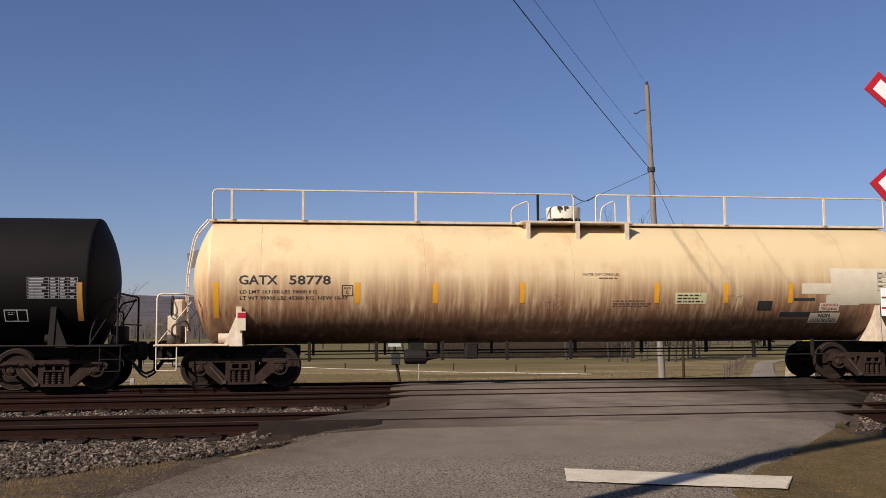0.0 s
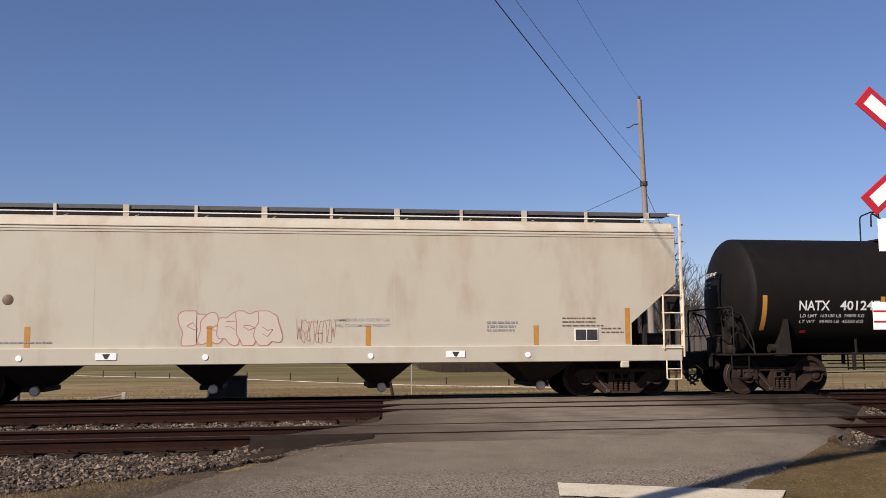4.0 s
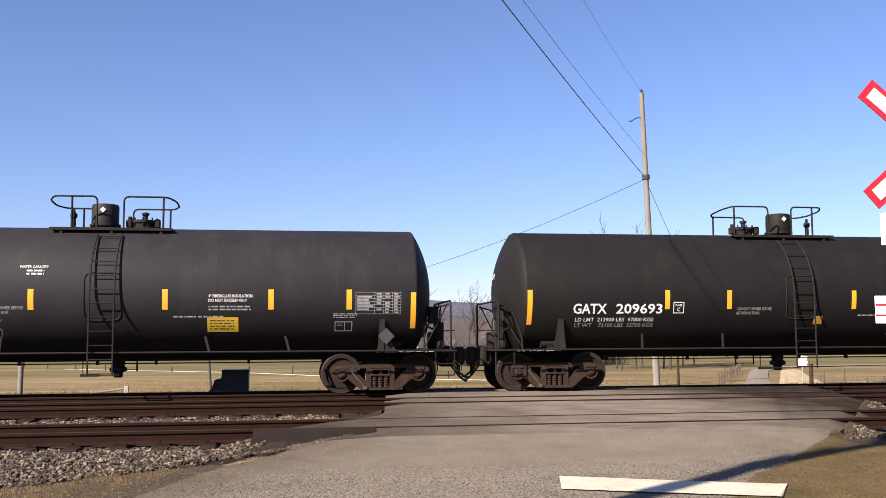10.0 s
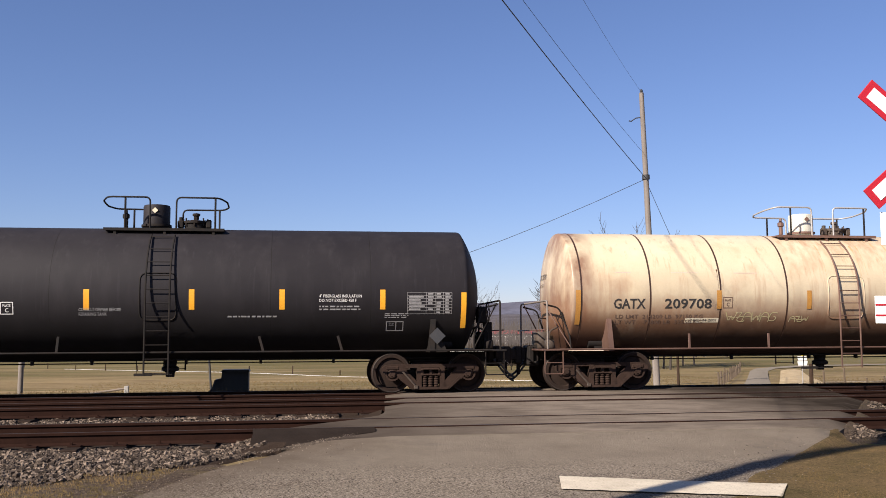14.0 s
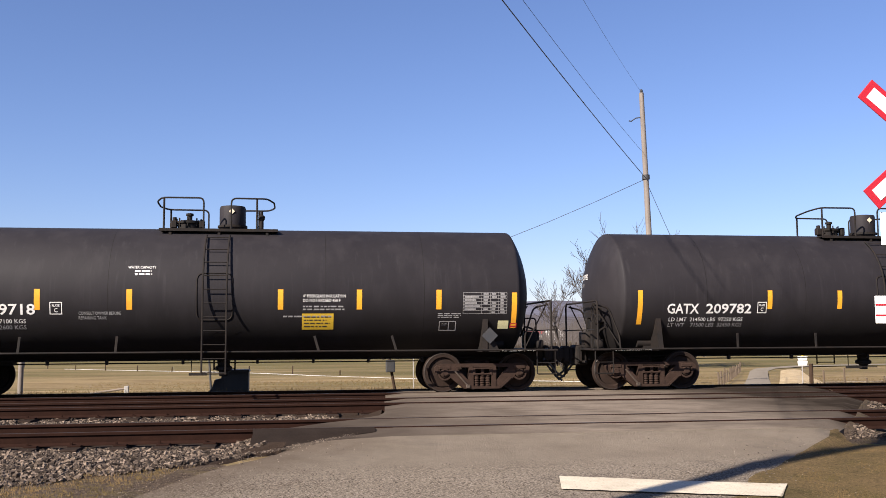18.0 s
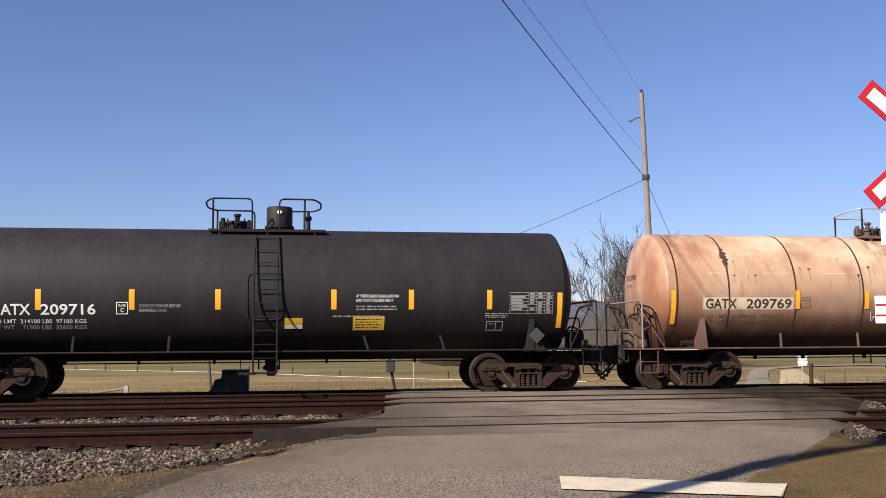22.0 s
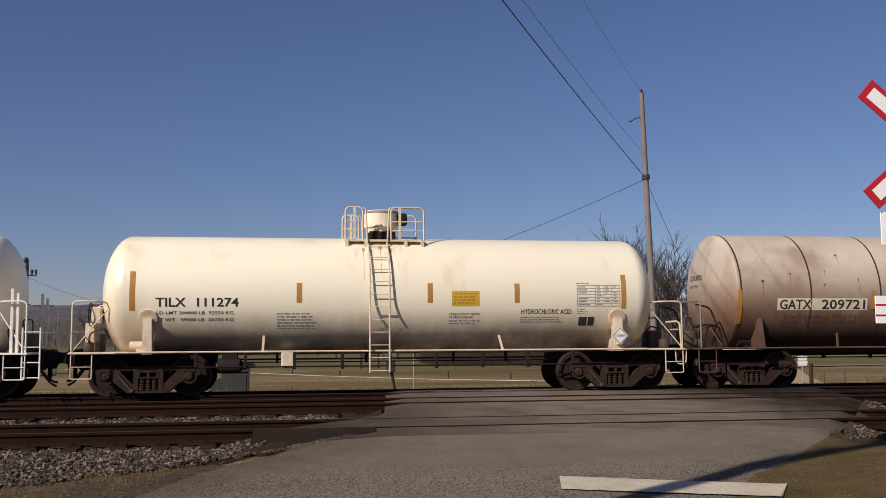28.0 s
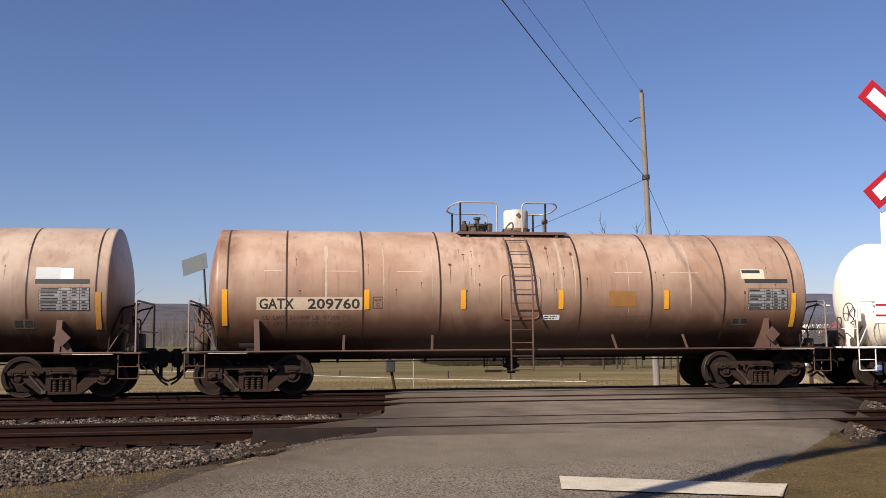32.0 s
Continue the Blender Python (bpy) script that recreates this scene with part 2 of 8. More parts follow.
M["brown"] = mat("dull_brown_paint", (.145, .082, .06), .55, 0, (.105, .056, .04), .7, 30, .05, .35, speckle=.1,
                 extra=layers(blotch((.23, .145, .108), .6, .48, .72, .6, seed=5), blotch((.08, .035, .02), 5, .6, .72, .6, (1.5, 1, .12), seed=8),
                              blotch((.075, .042, .03), 1.4, .15, .55, .85, (1, 1, .3), (1.85, 1.0), seed=9)))
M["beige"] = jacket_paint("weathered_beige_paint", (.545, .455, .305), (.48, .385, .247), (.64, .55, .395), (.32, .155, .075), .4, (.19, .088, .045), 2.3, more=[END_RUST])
# lowest layers: rust and dirt, with shade of the belly painted in
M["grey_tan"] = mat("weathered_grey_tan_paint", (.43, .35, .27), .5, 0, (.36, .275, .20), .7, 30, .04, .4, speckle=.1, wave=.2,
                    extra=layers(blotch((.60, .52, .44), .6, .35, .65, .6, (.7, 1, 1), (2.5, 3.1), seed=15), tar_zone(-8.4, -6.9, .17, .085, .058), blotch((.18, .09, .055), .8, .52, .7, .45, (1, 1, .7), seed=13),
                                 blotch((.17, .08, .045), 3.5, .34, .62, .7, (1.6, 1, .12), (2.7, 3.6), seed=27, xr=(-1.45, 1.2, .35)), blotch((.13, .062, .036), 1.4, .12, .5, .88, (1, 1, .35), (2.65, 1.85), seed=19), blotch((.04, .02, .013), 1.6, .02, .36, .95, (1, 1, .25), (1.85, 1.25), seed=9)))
# first layer darkens the belly: road dirt together with underside shade
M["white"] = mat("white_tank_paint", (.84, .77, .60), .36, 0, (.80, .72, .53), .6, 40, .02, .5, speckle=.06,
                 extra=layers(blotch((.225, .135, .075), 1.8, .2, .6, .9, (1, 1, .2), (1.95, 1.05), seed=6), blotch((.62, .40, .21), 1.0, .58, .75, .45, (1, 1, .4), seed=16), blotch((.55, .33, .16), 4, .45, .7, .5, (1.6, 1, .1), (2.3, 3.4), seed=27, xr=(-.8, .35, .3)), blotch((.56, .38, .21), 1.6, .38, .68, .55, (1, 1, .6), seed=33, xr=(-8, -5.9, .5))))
M["dome_white"] = mat("stained_grey_white_dome_paint", (.60, .585, .49), .5, 0, (.50, .47, .37), 2, 40, .03, .4, speckle=.08,
                      extra=blotch((.30, .21, .13), 5, .5, .7, .6, (1.6, 1, .2), seed=6))
# dark lower layer puts the belly's shade and some dirt into the paint
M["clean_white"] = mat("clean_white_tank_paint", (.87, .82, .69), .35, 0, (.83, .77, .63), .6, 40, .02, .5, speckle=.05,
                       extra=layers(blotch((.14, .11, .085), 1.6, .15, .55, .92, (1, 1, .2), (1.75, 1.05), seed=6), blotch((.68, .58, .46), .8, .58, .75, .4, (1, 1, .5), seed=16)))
M["white_iron"] = mat("white_painted_ironwork", (.80, .76, .70), .45, 0, (.66, .60, .52), 4, 60, .05, amount=.6)
M["cream"] = mat("cream_tank_paint", (.69, .53, .295), .45, 0, (.62, .455, .24), .7, 40, .03, .45, speckle=.06, wave=.08,
                 extra=layers(blotch((.47, .26, .13), 1.1, .55, .72, .5, (1, 1, .8), seed=1), blotch((.38, .195, .10), 1.3, .28, .62, .65, (1, 1, .4), (2.55, 1.9), seed=11),
                              blotch((.40, .22, .115), 4, .42, .62, .6, (1, .3, .05), (3.1, 2.2), seed=25), blotch((.23, .10, .05), 11, .34, .58, .88, (1, .3, .04), (2.6, 1.75), seed=5),
                              blotch((.078, .036, .019), 6, .1, .5, .93, (1, 1, .06), (1.85, 1.15), seed=8)))
M["hopper"] = mat("grey_tan_hopper_paint", (.45, .41, .328), .6, 0, (.40, .355, .275), .8, 40, .03, .4, speckle=.05,
                  extra=layers(blotch((.30, .22, .15), 1.1, .52, .75, .55, (1, 1, .35), seed=2), blotch((.36, .25, .16), 1.5, .45, .7, .6, (1, 1, .6), (3.2, 4.1), seed=3)))
M["dark_steel"] = mat("black_underframe_steel", (.012, .0105, .0095), .75, 0, (.03, .02, .015), 4, 60, .2, .18)
M["white_steel"] = mat("cream_white_ironwork", (.68, .58, .44), .5, 0, (.46, .30, .17), 4, 60, .1, amount=.7)
M["grey_steel"] = mat("grey_galvanised_rail", (.45, .43, .40), .45, .3, (.30, .25, .2), 5, 60, .1)
M["rail_dull"] = mat("dull_grey_brown_rail", (.21, .18, .15), .55, .1, (.13, .09, .07), 5, 60, .1)
M["bogie"] = mat("rusty_truck_casting", (.030, .0188, .0142), .95, 0, (.058, .036, .027), 6, 50, .4, .1)
M["wheel"] = mat("wheel_steel", (.021, .0142, .0112), .85, 0, (.042, .026, .0195), 5, 60, .2, .1)
M["tread"] = mat("worn_bright_tread", (.032, .023, .018), .55, .1, (.018, .012, .009), 10, 80, .1, .3)
M["yellow"] = mat("yellow_reflective_strip", (.78, .365, .018), .45, 0, (.66, .29, .018), 6, 80, .03, amount=.6)
M["amber"] = mat("faded_ochre_reflective_strip", (.42, .20, .035), .6, 0, (.3, .14, .03), 6, 80, .03)
M["stencil_white"] = mat("white_stencil_paint", (.72, .70, .66), .6, 0, (.5, .48, .44), 9, 90, .02, amount=.6)
M["stencil_grey"] = mat("faded_grey_stencil_paint", (.30, .29, .28), .6, 0, (.16, .15, .15), 9, 90, .02, amount=.7)
M["stencil_black"] = mat("black_stencil_paint", (.022, .02, .02), .6, 0, (.06, .05, .04), 9, 90, .02)
M["stencil_faint"] = mat("faint_brown_stencil_paint", (.11, .07, .05), .6, 0, (.2, .12, .08), 9, 90, .02)
M["decal_white"] = mat("white_decal_panel", (.67, .59, .43), .5, 0, (.56, .46, .31), 3, 90, .02, amount=.6)
M["decal_yellow"] = mat("yellow_placard", (.56, .36, .022), .5, 0, (.46, .28, .022), 3, 90, .02)
M["red"] = mat("red_reflective_sheet", (.43, .013, .024), .4, 0, (.36, .013, .022), 3, 90, .02)
M["sign_white"] = mat("white_reflective_sheet", (.80, .80, .78), .4, 0, (.72, .72, .68), 3, 90, .02)
M["rail"] = mat("rusty_rail", (.018, .008, .0054), .95, 0, (.031, .0142, .0092), 5, 60, .25, .08)
M["rail_top"] = mat("dull_rail_head", (.036, .025, .02), .6, .2, (.026, .018, .014), 3, 60, .1)
M["tie"] = mat("weathered_dark_tie", (.024, .016, .012), .95, 0, (.045, .031, .022), 3, 30, .5, .08, stretch=(3, .4, 3))
M["asphalt"] = mat("worn_grey_asphalt", (.20, .165, .127), .92, 0, (.152, .124, .094), .9, 110, .9, 0, amount=.9, bump_dist=.012,
                   extra=layers(blotch((.10, .086, .073), .7, .55, .72, .5, seed=3), blotch((.36, .305, .24), 44, .51, .60, .85, seed=2, zr=(11.9, 10.6), axis="Y"), blotch((.045, .037, .03), 36, .52, .61, .85, seed=12, zr=(11.9, 10.6), axis="Y"),
                                spread((.088, .066, .048), -.876, .482, 5.0, 6.9), blotch((.21, .17, .13), 38, .6, .68, .5, seed=32)))
M["crossing"] = mat("dark_crossing_asphalt", (.20, .163, .127), .88, 0, (.135, .108, .084), 1.3, 90, .6, 0, amount=.9, bump_dist=.006,
                    extra=layers(tar_zone(.4, 4.4, .056, .044, .035), tar_zone(9.8, 7.1, .03, .0235, .0185), blotch((.085, .068, .054), .8, .5, .68, .6, (1, 3, 1), seed=5)))
M["tar"] = mat("old_black_tar", (.020, .0145, .0112), .95, 0, (.034, .025, .0195), 3, 70, .6, .05, bump_dist=.01)
M["paint"] = mat("worn_white_road_paint", (.56, .49, .37), .85, 0, (.42, .36, .27), 3, 60, .3, .2, amount=.8,
                 extra=blotch((.17, .14, .11), 35, .58, .68, .7, seed=4))


def island_tone(dark, pale):
    """Each loose piece gets its own tone, most of them dull."""
    def layer(n, l, out, tc, mp, b):
        ge = n.new("ShaderNodeNewGeometry")
        pw = n.new("ShaderNodeMath")
        pw.operation = "POWER"
        pw.inputs[1].default_value = 2.0
        l.new(ge.outputs["Random Per Island"], pw.inputs[0])
        x = n.new("ShaderNodeMix")
        x.data_type = "RGBA"
        x.inputs["A"].default_value, x.inputs["B"].default_value = (*dark, 1), (*pale, 1)
        l.new(pw.outputs[0], x.inputs["Factor"])
        y = n.new("ShaderNodeMix")
        y.data_type, y.blend_type = "RGBA", "OVERLAY"
        y.inputs["Factor"].default_value = .5
        l.new(x.outputs["Result"], y.inputs["A"])
        l.new(out, y.inputs["B"])
        return y.outputs["Result"]
    return layer


M["stone"] = mat("grey_ballast_stone", (.5, .48, .46), .95, 0, (.3, .27, .25), 14, 60, .5, .2, extra=island_tone((.026, .019, .014), (.235, .182, .138)))
M["grit"] = mat("pale_road_grit", (.5, .48, .46), .95, 0, (.3, .27, .25), 14, 60, .5, .2, extra=island_tone((.06, .047, .037), (.27, .222, .172)))
M["ballast"] = mat("dirty_ballast_bed", (.042, .029, .021), .98, 0, (.022, .0155, .011), 4, 40, .8, .05, bump_dist=.03)
M["dirt"] = mat("dark_verge_dirt", (.088, .064, .045), .98, 0, (.052, .037, .025), 1.8, 60, .9, .08, bump_dist=.03,
                extra=layers(blotch((.19, .15, .11), 40, .57, .65, .8, seed=3), blotch((.024, .017, .012), 24, .53, .62, .8, seed=6), blotch((.125, .098, .042), 3, .5, .65, .55, (1, 2, 1), seed=16)))
M["field"] = mat("dry_winter_grass_field", (.225, .166, .085), .98, 0, (.148, .112, .05), .03, 6, .5, .05, bump_dist=.05, amount=.9,
                 extra=layers(blotch((.35, .255, .135), .02, .48, .62, .85, (1, 5, 1), seed=4), blotch((.075, .072, .022), .03, .46, .62, .8, (1, 4, 1), seed=11), blotch((.115, .076, .037), .2, .5, .64, .7, (1, 4, 1), seed=21), blotch((.31, .225, .115), 2.5, .55, .7, .6, (1, 3, 1), seed=31), blotch((.082, .08, .03), .05, .3, .55, .7, (1, 3, 1), (62, 110), 41, axis="Y"), blotch((.12, .085, .045), 1.2, .5, .66, .5, (1, 2.5, 1), seed=51)))
M["grass"] = mat("dry_tan_grass_blades", (.19, .125, .055), .95, 0, (.10, .078, .03), 1.2, 20, .2, .08, amount=1.0)
M["pole_wood"] = mat("grey_weathered_pole_wood", (.215, .185, .16), .9, 0, (.085, .07, .058), 3, 30, .8, stretch=(4, 4, .3))
M["wire"] = mat("dark_cable", (.03, .03, .035), .6)
M["bark"] = mat("grey_brown_bark", (.050, .039, .031), .9, 0, (.032, .025, .02), 5, 30, .5)
M["stems"] = mat("pale_grey_tan_stems", (.115, .095, .076), .95, 0, (.06, .048, .038), .8, 12, .2, .05, amount=1.0)
M["needles"] = mat("dark_spruce_needles", (.035, .05, .025), .8, 0, (.05, .055, .03), 2, 20, .2)
M["snow"] = mat("old_white_snow", (.62, .59, .54), .8, 0, (.45, .41, .35), 2, 20, .3)
# distance haze is mixed into the colours of hill and woods
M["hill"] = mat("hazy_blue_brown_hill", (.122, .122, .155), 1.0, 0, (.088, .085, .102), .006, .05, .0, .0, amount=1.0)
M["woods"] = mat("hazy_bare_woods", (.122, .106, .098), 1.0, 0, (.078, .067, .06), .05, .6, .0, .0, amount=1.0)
M["box_dark"] = mat("dark_grey_cabinet_paint", (.03, .031, .034), .6, 0, (.05, .045, .04), 3, 60, .05)
M["post_wood"] = mat("grey_fence_wood", (.22, .18, .14), .9, 0, (.14, .11, .09), 4, 30, .4)
M["asphalt_pale"] = mat("grey_lane_asphalt", (.225, .195, .155), .95, 0, (.17, .145, .112), 1.1, 60, .3, 0)
M["sign_back"] = mat("dull_aluminium_sign_back", (.22, .24, .23), .5, .4, (.17, .18, .17), 3, 60, .05)
M["yellow_sign"] = mat("yellow_sign_sheet", (.60, .43, .03), .5, 0, (.48, .35, .03), 3, 60, .02)
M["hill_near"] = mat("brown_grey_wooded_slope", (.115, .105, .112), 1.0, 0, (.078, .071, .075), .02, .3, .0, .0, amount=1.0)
M["red_roof"] = mat("faded_red_metal_roof", (.21, .085, .072), .7, 0, (.15, .07, .06), 2, 30, .05)
M["barn_red"] = mat("red_barn_roof_sheet", (.30, .05, .04), .7, 0, (.22, .045, .04), 2, 30, .05)
M["rust"] = mat("dark_rust_run", (.085, .033, .018), .8, 0, (.17, .07, .035), 8, 60, .1)
M["rust_dark"] = mat("dark_brown_bare_rust", (.05, .022, .013), .9, 0, (.09, .04, .022), 9, 60, .3)
M["pale_drip"] = mat("pale_dried_drip", (.50, .39, .29), .6, 0, (.38, .26, .18), 4, 60, .03, amount=.9, stretch=(1, 1, .4))
M["placard_brown"] = mat("faded_brown_placard", (.30, .14, .035), .6, 0, (.22, .1, .03), 4, 60, .03)
M["scuff"] = mat("pale_scrape", (.55, .42, .33), .6, 0, (.42, .3, .22), 6, 60, .03)
M["valve"] = mat("grimy_valve_steel", (.05, .036, .026), .7, .1, (.11, .08, .058), 7, 60, .1)
M["graffiti_fill"] = mat("faded_white_spray", (.50, .43, .36), .7, 0, (.45, .37, .30), 2, 60, .02, speckle=.05)
M["graffiti_red"] = mat("faded_red_spray", (.34, .15, .12), .7, 0, (.44, .27, .22), 4, 60, .02)
M["graffiti_grey"] = mat("pale_grey_spray", (.15, .15, .145), .7, 0, (.06, .06, .06), 5, 60, .02, amount=.9)
M["graffiti_white"] = mat("white_marker", (.66, .60, .54), .7, 0, (.5, .4, .34), 5, 60, .02)
M["graffiti_yellow"] = mat("faint_yellow_green_spray", (.40, .345, .165), .7, 0, (.42, .335, .21), 5, 60, .02, amount=.8)
M["panel_tan"] = mat("dirty_tan_number_panel", (.56, .44, .30), .5, 0, (.44, .33, .22), 3, 60, .02)
M["decal_pale"] = mat("pale_yellow_green_placard", (.60, .56, .31), .5, 0, (.5, .45, .24), 3, 90, .02)
M["decal_grey"] = mat("pale_grey_repaint", (.50, .51, .50), .5, 0, (.42, .41, .38), 3, 90, .02)
M["hedge"] = mat("dark_brown_brush", (.05, .038, .027), .95, 0, (.03, .022, .016), 2, 20, .2, .05)
M["walk_grey"] = mat("dull_grey_walkway_steel", (.085, .083, .086), .6, .1, (.05, .046, .044), 4, 60, .1)
M["drip"] = mat("orange_brown_drip_stain", (.52, .34, .18), .7, 0, (.40, .24, .12), 5, 60, .02)
M["faint_scrawl"] = mat("faint_brown_marker", (.34, .21, .12), .7, 0, (.5, .33, .2), 6, 60, .02, amount=.9)
M["dry_grass"] = mat("bleached_dry_grass", (.46, .36, .22), .98, 0, (.30, .22, .12), 1.5, 20, .6, .05, bump_dist=.04, amount=.9)
M["post_mid"] = mat("brown_grey_post_wood", (.12, .092, .066), .9, 0, (.07, .05, .036), 4, 30, .4, .1)
M["post_dark"] = mat("dark_brown_post_wood", (.05, .032, .022), .9, 0, (.03, .02, .014), 4, 30, .4, .1)
M["cap_grey"] = mat("grey_bearing_cap_paint", (.10, .11, .13), .5, 0, (.04, .042, .05), 9, 60, .1)
M["cap_blue"] = mat("blue_painted_bearing_cap", (.16, .22, .42), .5, 0, (.08, .1, .2), 9, 60, .1)
M["verge"] = mat("dry_brown_verge_turf", (.14, .096, .046), .98, 0, (.08, .062, .026), 1.6, 40, .9, .05, bump_dist=.03, amount=1.0,
                 extra=layers(blotch((.055, .038, .02), 22, .5, .62, .7, seed=3), blotch((.23, .16, .08), 30, .56, .66, .7, seed=8)))


# ---------- ground, road and tracks ----------
TRAIN_Y, MID_Y, NEAR_Y = 23.45, 19.47, 15.05
PROFILE = [(-400, -.36), (7, -.36), (11, -.28), (12.6, -.245), (13.5, -.30), (14.6, -.31), (16, -.26), (26.5, -.26), (28, -.4), (34, -.85), (45, -1.1), (60, -1.3), (120, -1.5), (6000, -1.5)]


def ground_z(x, y):
    z = float(np.interp(y, [p[0] for p in PROFILE], [p[1] for p in PROFILE]))
    if y > 27:
        z += .12 * noise.noise((x * .05, y * .05, 0)) * min(1, (y - 27) / 10)
    if y < 13.6 and x > 4:      # the verge by the crossing sign falls away from the road
        z = min(z, -.285) - .04 * min(6, max(0, x - road_x(y)[1])) - .03 * max(0, y - 12)
    return z


ROAD = [(-60, -44, -37.4), (-30, -26, -19.4), (6, -4.4, 2.7), (10, -1.75, 5.2), (11.8, -.98, 6.4), (13.1, -.2, 7.7), (13.9, -.1, 8.2)]


def road_x(y):
    ys = [r[0] for r in ROAD]
    return float(np.interp(y, ys, [r[1] for r in ROAD])), float(np.interp(y, ys, [r[2] for r in ROAD]))


def road_z(y):
    return float(np.interp(y, [-100, 7, 10, 12.2, 13.6, 14.3], [-.345, -.345, -.29, -.20, -.075, -.035]))


def grid_sheet(xs, ys, zf):
    g = Geo()
    g.v = [(x, y, zf(x, y)) for y in ys for x in xs]
    n = len(xs)
    g.f = [(j * n + i, j * n + i + 1, (j + 1) * n + i + 1, (j + 1) * n + i) for j in range(len(ys) - 1) for i in range(n - 1)]
    return g


xs = sorted(set([-3000, -1500, -700, -350, -180, -100, -60, -40] + [i * .8 - 30 for i in range(76)] + [40, 60, 100, 180, 350, 700, 1500, 3000]))
ys = sorted(set([-400, -100, -30, -10, 0] + [2 + i * .7 for i in range(65)] + [52, 60, 75, 90, 120, 160, 220, 300, 450, 700, 1100, 1800, 3000, 4500]))


def sheet_z(x, y):
    z = ground_z(x, y)
    l, r = road_x(y)
    if y < 13.5 and l + .25 < x < r - .25:
        z = min(z, road_z(y) - .08)      # bed of the road
    return z


ground = tagged(new("ground", grid_sheet(xs, ys, sheet_z).mesh("ground", M["field"], 180)), "flat dry winter grass field with tan and green patches", "field", kind="structure")

# near road
rows = [-60, -30, -10, 0, 3, 6, 7, 8, 9, 10, 10.6, 11.2, 11.8, 12.4, 13.0, 13.45]
g = Geo()
cols = 14


def low_corner(x, y):
    """How far the road sags by the western end of the crossing."""
    return .10 * min(1, max(0, (1.1 - x) / 1.6)) * min(1, max(0, (y - 11.9) / 1.2))


for y in rows:
    l, r = road_x(y)
    for i in range(cols + 1):
        x = l + (r - l) * (0, .02, .05, .1, .18, .28, .38, .5, .62, .72, .82, .9, .95, .98, 1)[i] + (.12 * noise.noise((y * 1.7, i * .2, 3)) if i in (0, 1, cols - 1, cols) else 0)
        g.v.append((x, y, road_z(y) - (.05 if i in (0, cols) else .012 if i in (1, cols - 1) else 0) + .012 * noise.noise((x * .8, y * .8, 0)) - low_corner(x, y)))
g.f = [(j * (cols + 1) + i, j * (cols + 1) + i + 1, (j + 1) * (cols + 1) + i + 1, (j + 1) * (cols + 1) + i) for j in range(len(rows) - 1) for i in range(cols)]
road = tagged(new("road", g.mesh("road", M["asphalt"], 60)), "worn grey asphalt road leading up to the crossing", "road", kind="structure")

# stop line, a worn painted bar on the asphalt
g = Geo()
a, b, d = Vector((2.86, 10.43, 0)), Vector((5.04, 9.60, 0)), Vector((-.27, -.71, 0))
n = 24
for i in range(n + 1):
    p = a.lerp(b, i / n)
    for k in (0, 1):
        q = p + d * k + Vector((.03 * noise.noise((i * .7, k * 5, 1)), .035 * noise.noise((i * .9, k * 7, 4)), 0))
        if i in (0, n):
            q += Vector((.09, -.03, 0)) * k if i == 0 else (Vector((.05, -.02, 0)) if k == 0 else Vector((-.10, .04, 0)))
        g.v.append((q.x, q.y, road_z(q.y) + .018))
g.f = [(2 * i, 2 * i + 1, 2 * i + 3, 2 * i + 2) for i in range(n)]
tagged(new("stop_line", g.mesh("stop_line", M["paint"], 0)), "worn white painted stop line on the asphalt", "road marking", kind="structure")

# crossing surface: asphalt and panels between the rails
crossing = thing("crossing_surface", "dark tar and asphalt crossing surface between the rails", "level crossing", kind="structure")


def crossing_x(y):
    return float(np.interp(y, [13.45, 14.2, 14.7, 15.3, 15.7, 16.4, 16.9, 22.1, 26.4], [-.35, -.52, -.38, .1, .6, 1.05, 1.5, 2.02, 2.4])), float(np.interp(y, [13.45, 14.6, 18.6, 21.3, 26.4], [8.0, 8.97, 11.7, 12.8, 14.6]))


bands = []
edge = 13.452
for c in (NEAR_Y, MID_Y, TRAIN_Y):
    bands += [(edge, c - .765), (c - .655, c + .655)]
    edge = c + .765
bands.append((edge, 26.4))


def rail_z(y):
    return float(np.interp(y, [15.05, 19.47, 23.45], [-.03, .03, 0.0]))


def tar_z(x, y):
    t = min(1, max(0, (x + .62) / 1.75))
    yf = 13.2 + .82 * t
    k = min(1, max(0, (y - yf) / (14.27 - yf)))
    zf = min(-.245 + .17 * t, road_z(yf) + .012)
    return zf + (rail_z(15.05) + .004 - zf) * k ** .6


